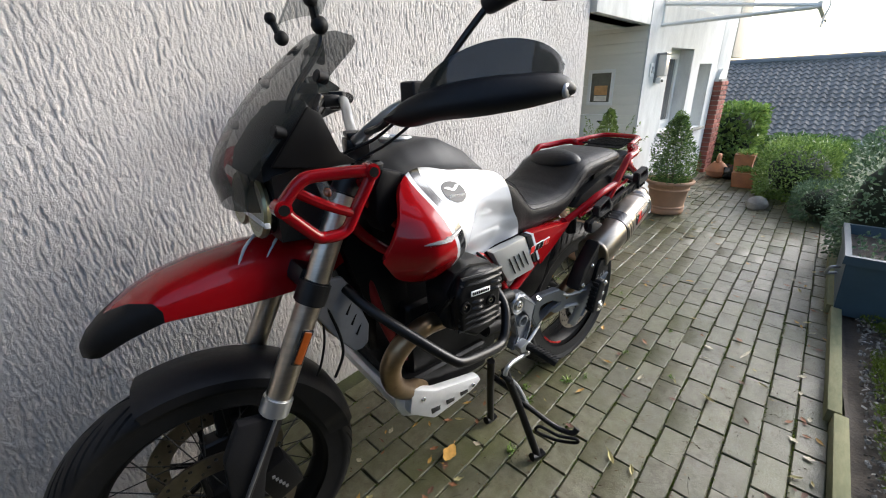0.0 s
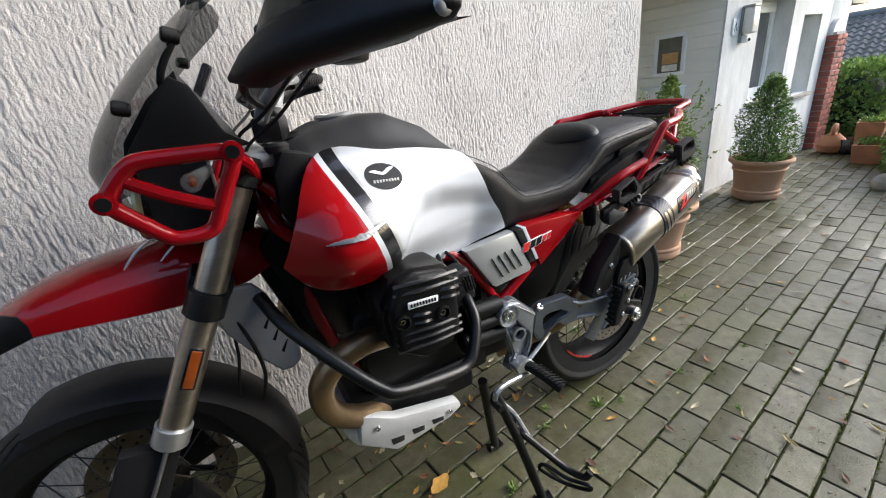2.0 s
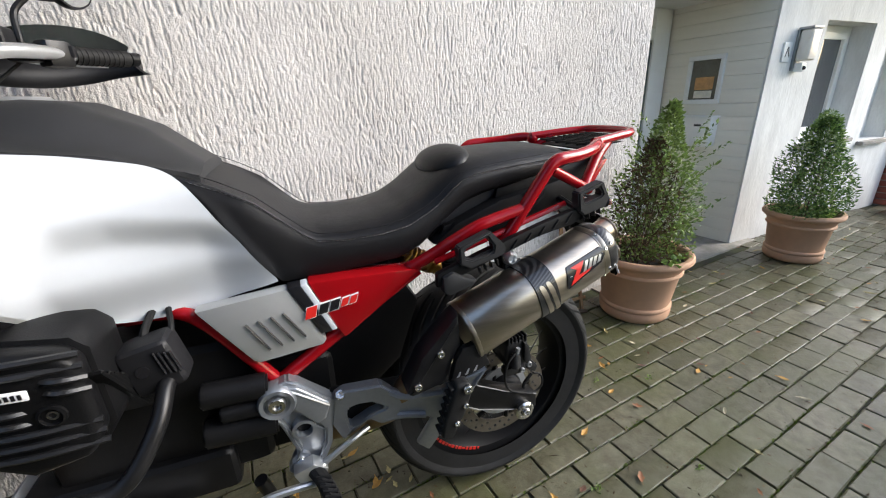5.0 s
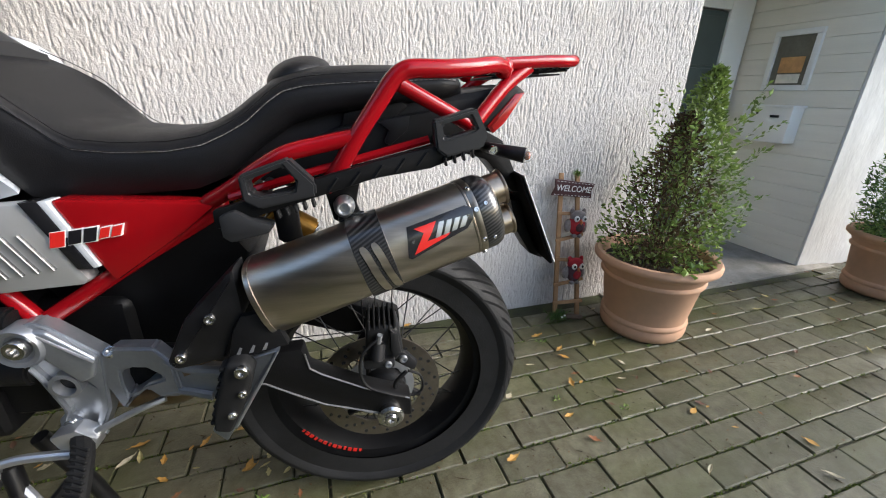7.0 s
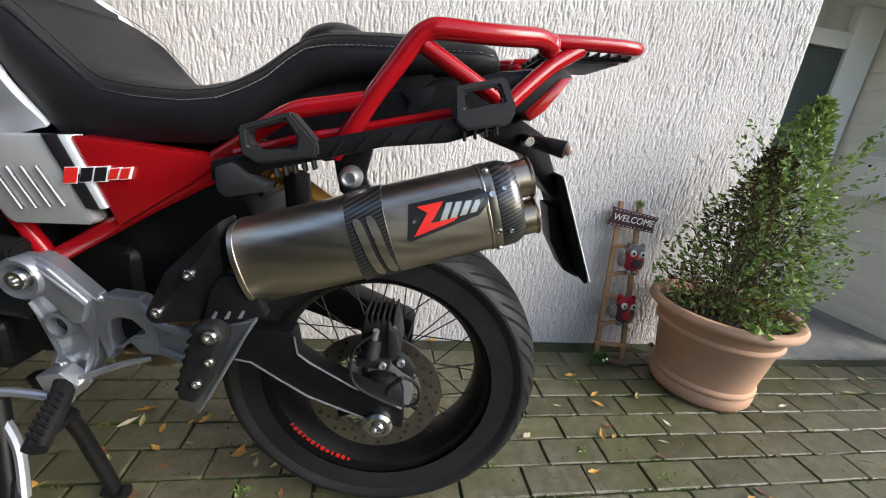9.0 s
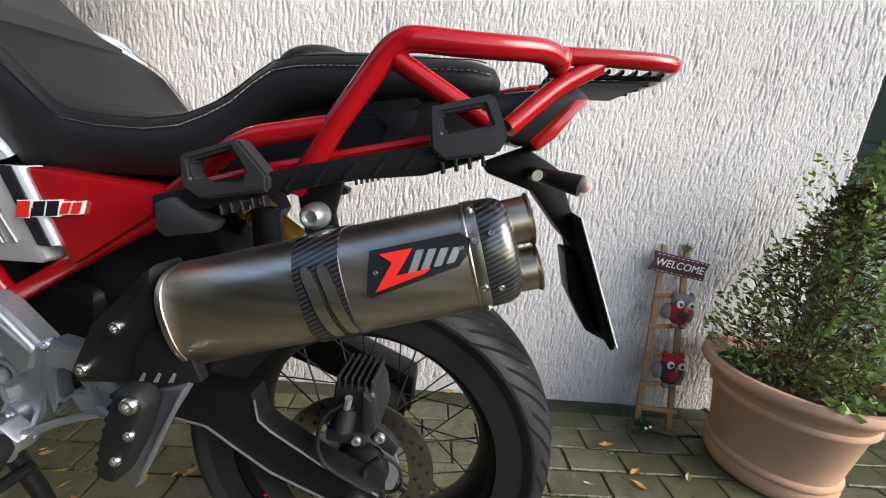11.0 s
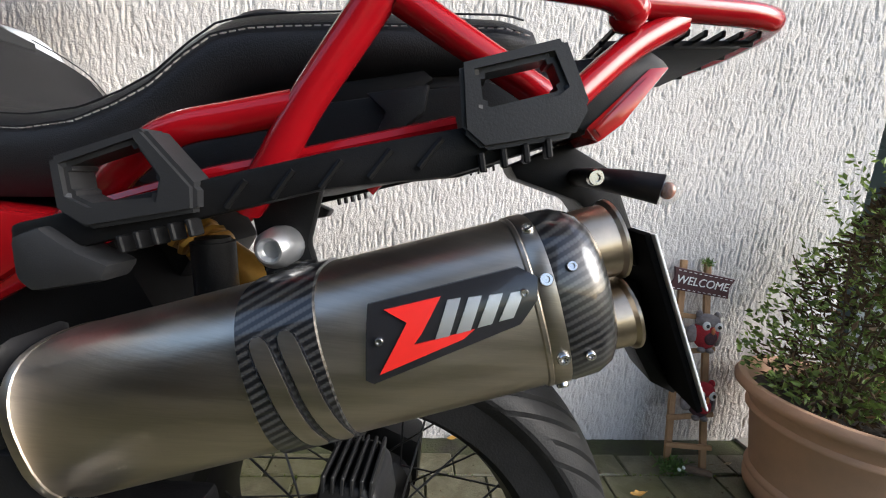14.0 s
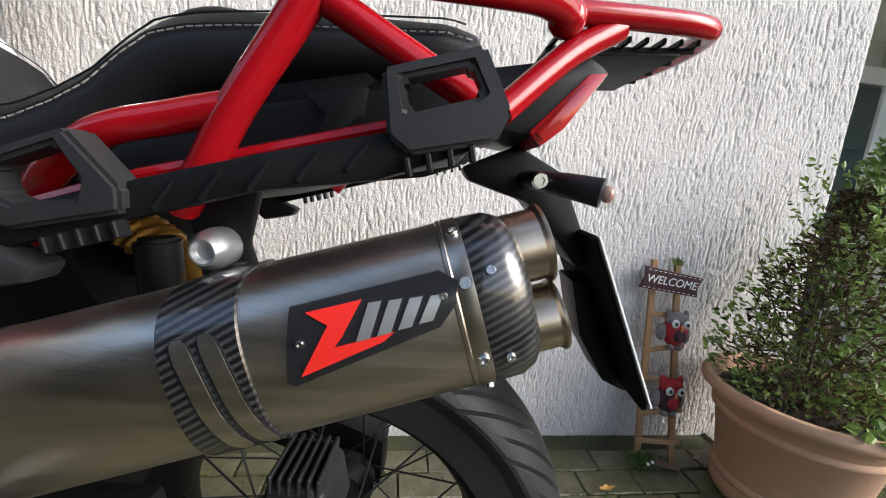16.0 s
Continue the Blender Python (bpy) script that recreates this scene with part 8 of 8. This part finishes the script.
# ---- paving: single blocks in running bond over a mossy bed ----
def paver_material():
    """Worn concrete: grey-brown blocks, each a little different, with broad mossy stains, blotches and sandy grain."""
    m = bpy.data.materials.new("paver")
    m.use_nodes = True
    t, L = m.node_tree, m.node_tree.links
    b = t.nodes["Principled BSDF"]
    geo = t.nodes.new("ShaderNodeNewGeometry")

    def noise(scale, detail, rough=0.55):
        n = t.nodes.new("ShaderNodeTexNoise")
        n.inputs["Scale"].default_value, n.inputs["Detail"].default_value, n.inputs["Roughness"].default_value = scale, detail, rough
        L.new(geo.outputs["Position"], n.inputs["Vector"])
        return n.outputs["Fac"]

    def span(value, a, b2, lo, hi):
        r = t.nodes.new("ShaderNodeMapRange")
        for key, v in (("From Min", a), ("From Max", b2), ("To Min", lo), ("To Max", hi)):
            r.inputs[key].default_value = v
        L.new(value, r.inputs["Value"])
        return r.outputs[0]

    def mix(fac, c1, c2):
        x = t.nodes.new("ShaderNodeMixRGB")
        L.new(fac, x.inputs[0])
        for k, c in ((1, c1), (2, c2)):
            if isinstance(c, tuple):
                x.inputs[k].default_value = rgb(c)
            else:
                L.new(c, x.inputs[k])
        return x.outputs[0]
    blotch = mix(span(noise(26, 8, 0.65), 0.38, 0.66, 0, 1), (0.076, 0.068, 0.036), (0.150, 0.140, 0.088))
    mossy = mix(span(noise(2.1, 7, 0.68), 0.44, 0.66, 0, 0.8), blotch, (0.066, 0.074, 0.017))
    grain = mix(span(noise(420, 2), 0.35, 0.75, 0.0, 0.45), mossy, (0.040, 0.036, 0.024))
    oi = t.nodes.new("ShaderNodeObjectInfo")
    hs = t.nodes.new("ShaderNodeHueSaturation")
    L.new(span(oi.outputs["Random"], 0, 1, 0.82, 1.16), hs.inputs["Value"])
    L.new(grain, hs.inputs["Color"])
    L.new(hs.outputs[0], b.inputs["Base Color"])
    L.new(span(noise(9, 4), 0.3, 0.7, 0.30, 0.52), b.inputs["Roughness"])
    bp = t.nodes.new("ShaderNodeBump")
    bp.inputs["Strength"].default_value, bp.inputs["Distance"].default_value = 0.55, 0.004
    L.new(noise(170, 6, 0.7), bp.inputs["Height"])
    L.new(bp.outputs[0], b.inputs["Normal"])
    return m


paver_mat = paver_material()
bed_mat = surf("joint_bed", (0.048, 0.056, 0.018), 0.95, second=(0.022, 0.019, 0.012), scale=7, bump=0.8, bscale=130)
PL, PW = 0.176, 0.092
paving = structure("paving", slab(-1.5, 7.6, -0.30, 1.40, -0.10, -0.008), bed_mat, "grey-green concrete block paving with mossy joints")
variants = []
for k in range(6):
    b = box((0, 0, -0.025), (PL - 0.0052, PW - 0.0052, 0.05), 0.0030, None, None, 1)
    for v in b.verts:
        v.co.x += random.uniform(-0.0012, 0.0012)
        v.co.y += random.uniform(-0.0012, 0.0012)
        if v.co.z > -0.01:
            v.co.z += random.uniform(-0.0012, 0.0012)
    me = finish(b, 30)
    me.materials.append(paver_mat)
    variants.append(me)
rest = bmesh.new()
prnd = random.Random(3)
row = 0
y = 0.572 - 10 * PW + PW / 2
while y < 1.38:
    x = 2.157 - 21 * PL + PL / 2 + (0 if row % 2 else PL / 2)
    while x < 7.5:
        limit = 1.265 if 3.24 < x < 4.50 else (1.345 if x < 4.4 else 1.335 - 0.0805 * (x - 4.42))
        if y + PW / 2 < limit + 0.03 and y > -0.29 + 0.018 * max(0, x) * 0.5:
            m = pose(x + prnd.uniform(-0.002, 0.002), y + prnd.uniform(-0.0015, 0.0015), prnd.uniform(-0.0022, 0.0012), prnd.gauss(0, 0.35), prnd.gauss(0, 0.25), prnd.gauss(0, 0.45))
            if 0.85 < x < 3.6 and y > -0.2:
                p = new("paver", variants[prnd.randrange(6)])
                p.parent = paving
                p.matrix_world = m
            else:
                k0 = len(rest.verts)
                rest.from_mesh(variants[prnd.randrange(6)])
                rest.verts.ensure_lookup_table()
                for v in rest.verts[k0:]:
                    v.co = m @ v.co
        x += PL
    y += PW
    row += 1
far = part("paver_field", rest, paver_mat, paving, "more paving blocks")
tagged(far, "", "", "", "stuff")

# moss and weeds in the joints
wrng = random.Random(12)
places = []
for _ in range(1500):
    r = wrng.randrange(-3, 14)
    yy = 0.572 + PW * (r - 6) + wrng.gauss(0, 0.003)
    xx = wrng.uniform(0.6, 2.9) if wrng.random() < 0.72 else wrng.uniform(2.9, 5.5)
    if not -0.22 < yy < 1.3:
        continue
    n = wrng.choice((6, 10, 16, 30))
    L0 = wrng.uniform(0.02, 0.16)
    for _ in range(n):
        places.append(((xx + wrng.uniform(-L0, L0), yy + wrng.gauss(0, 0.0035), -0.009 + wrng.random() * 0.004), (wrng.gauss(0, .5), wrng.gauss(0, .5), 1)))
me = leaves(places, 0.0085, wrng, 0.0, 0.6)
me.materials.append(moss)
tagged(new("joint_moss", me), "thin moss growing in the paving joints", "moss", "", "stuff")
for x, y, s in ((1.467, 0.717, 0.8), (1.62, 0.60, 1.0), (1.70, 0.545, 0.7), (1.98, 0.47, 0.6), (2.20, 1.04, 0.6), (2.36, 0.80, 0.5), (2.55, 0.70, 0.6), (1.40, 0.66, 0.8), (2.30, 0.36, 0.6), (2.49, 1.10, 0.7), (1.93, 0.255, 0.6), (2.9, 0.95, 0.5), (1.15, 0.58, 0.9), (1.72, 0.84, 0.9), (1.95, 0.92, 0.8)):
    wd = thing("weed", "small green weed growing in a paving joint", "plant", pose(x, y, -0.006), "weeds in the paving")
    crown("leaf", wd, [((wrng.gauss(0, 0.014) * s, wrng.gauss(0, 0.006) * s, wrng.uniform(0, 0.012)), (wrng.gauss(0, .7), wrng.gauss(0, .5), 0.8)) for _ in range(int(26 * s))], 0.022 * s, leaf_bright, wrng, "", 0.45)


# fallen leaves
def leaf_shape(length, width, lobes, curl):
    """A dry leaf with a curled blade and a stalk."""
    bm = bmesh.new()
    n = 10
    top, mid, low = [], [], []
    for k in range(n + 1):
        t = k / n
        w = width * math.sin(math.pi * min(1, t * 0.96 + 0.02)) ** 0.8 * (1 + lobes * math.sin(t * 15))
        z = curl * (t - 0.5) ** 2 * 2 + 0.003
        mid.append(bm.verts.new((length * (t - 0.5), 0, z)))
        top.append(bm.verts.new((length * (t - 0.5), w / 2, z + curl * 0.5 * (w / width))))
        low.append(bm.verts.new((length * (t - 0.5), -w / 2, z + curl * 0.4 * (w / width))))
    for k in range(n):
        bm.faces.new((mid[k], mid[k + 1], top[k + 1], top[k]))
        bm.faces.new((low[k], low[k + 1], mid[k + 1], mid[k]))
    tube([(length * 0.49, 0, curl * 0.5), (length * 0.7, 0.004, curl * 0.5 + 0.004)], 0.0008, 4, 1, False, bm)
    return bm


dry = [surf("dry_leaf", c, 0.7, vary=0.3, scale=60, bump=0.2, bscale=300) for c in ((0.46, 0.25, 0.05), (0.25, 0.10, 0.04), (0.42, 0.36, 0.16), (0.50, 0.44, 0.30), (0.13, 0.06, 0.035))]
shapes = []
for k in range(10):
    me = finish(leaf_shape(0.036 + 0.008 * (k % 3), 0.017 + 0.004 * (k % 2), 0.25 if k % 2 else 0.05, 0.006 + 0.004 * (k % 3)), 60)
    me.materials.append(dry[k % 5])
    shapes.append(me)
big = finish(leaf_shape(0.085, 0.045, 0.12, 0.012), 60)
big.materials.append(dry[0])
slim = finish(leaf_shape(0.085, 0.013, 0.02, 0.006), 60)
slim.materials.append(dry[3])
lrng = random.Random(21)
spots = [(0.994, 0.74, 5, 20), (2.31, 0.04, 6, -20), (2.425, 0.079, 1, 35), (1.43, 0.82, 0, 15), (1.400, 0.970, 0, 20), (1.429, 0.830, 0, 70), (2.517, 0.984, 0, 130), (1.990, 1.371, 0, 10), (1.88, 0.105, 2, 60), (2.27, 0.18, 3, 70), (1.35, 0.30, 2, 40), (2.75, 0.62, 0, 20), (2.98, 0.42, 0, 100)]
kinds = {5: big, 6: slim}
n = 0
while n < 298:
    if n < len(spots):
        x, y, k, rz = spots[n]
        me, scl = kinds.get(k, shapes[k % 10]), 1.0
    else:
        x, y = lrng.uniform(0.6, 5.6), lrng.uniform(-0.22, 1.28)
        if lrng.random() < 0.3:
            x, y = (lrng.gauss(1.0, 0.25), lrng.gauss(0.85, 0.12)) if lrng.random() < 0.5 else (lrng.uniform(0.8, 3.2), lrng.uniform(-0.26, -0.12))
        k, rz = lrng.randrange(10), lrng.uniform(0, 360)
        me, scl = shapes[k], lrng.uniform(0.35, 0.9)
    lf = new("fallen_leaf", me)
    lf.matrix_world = pose(x, y, 0.001, lrng.gauss(0, 6), lrng.gauss(0, 6), rz) @ Matrix.Scale(scl, 4)
    tagged(lf, "dry curled fallen leaf lying on the paving", "leaf", "fallen leaves")
    n += 1

# crumbs of bark, seed husks and grit between the leaves
litter_mat = leaf_material("litter", (0.018, 0.014, 0.010), (0.16, 0.11, 0.06), 0.9)
crng = random.Random(31)
V, F = [], []
for _ in range(2600):
    x = crng.uniform(0.7, 4.6)
    y = crng.uniform(-0.24, 1.27) if crng.random() < 0.6 else 0.572 + PW * (crng.randrange(-9, 8)) + crng.gauss(0, 0.008)
    if y > 1.26:
        continue
    a, ln, wd, ht = crng.uniform(0, 6.283), crng.uniform(0.0025, 0.0075), crng.uniform(0.0012, 0.0030), crng.uniform(0.0008, 0.0025)
    if crng.random() < 0.08:
        ln, wd = crng.uniform(0.012, 0.030), 0.0008
    ca, sa, k = math.cos(a), math.sin(a), len(V)
    for p, q, h in ((-1, 0, 0), (0, -1, 0), (1, 0.2, 0), (0.1, 1, 0), (0.1, 0, 1)):
        V.append((x + ca * p * ln - sa * q * wd, y + sa * p * ln + ca * q * wd, 0.0005 + h * ht))
    F += [(k, k + 1, k + 4), (k + 1, k + 2, k + 4), (k + 2, k + 3, k + 4), (k + 3, k, k + 4)]
me = bpy.data.meshes.new("litter")
me.from_pydata(V, [], F)
me.materials.append(litter_mat)
tagged(new("litter", me), "small dark crumbs and twigs scattered over the paving", "litter", "", "stuff")
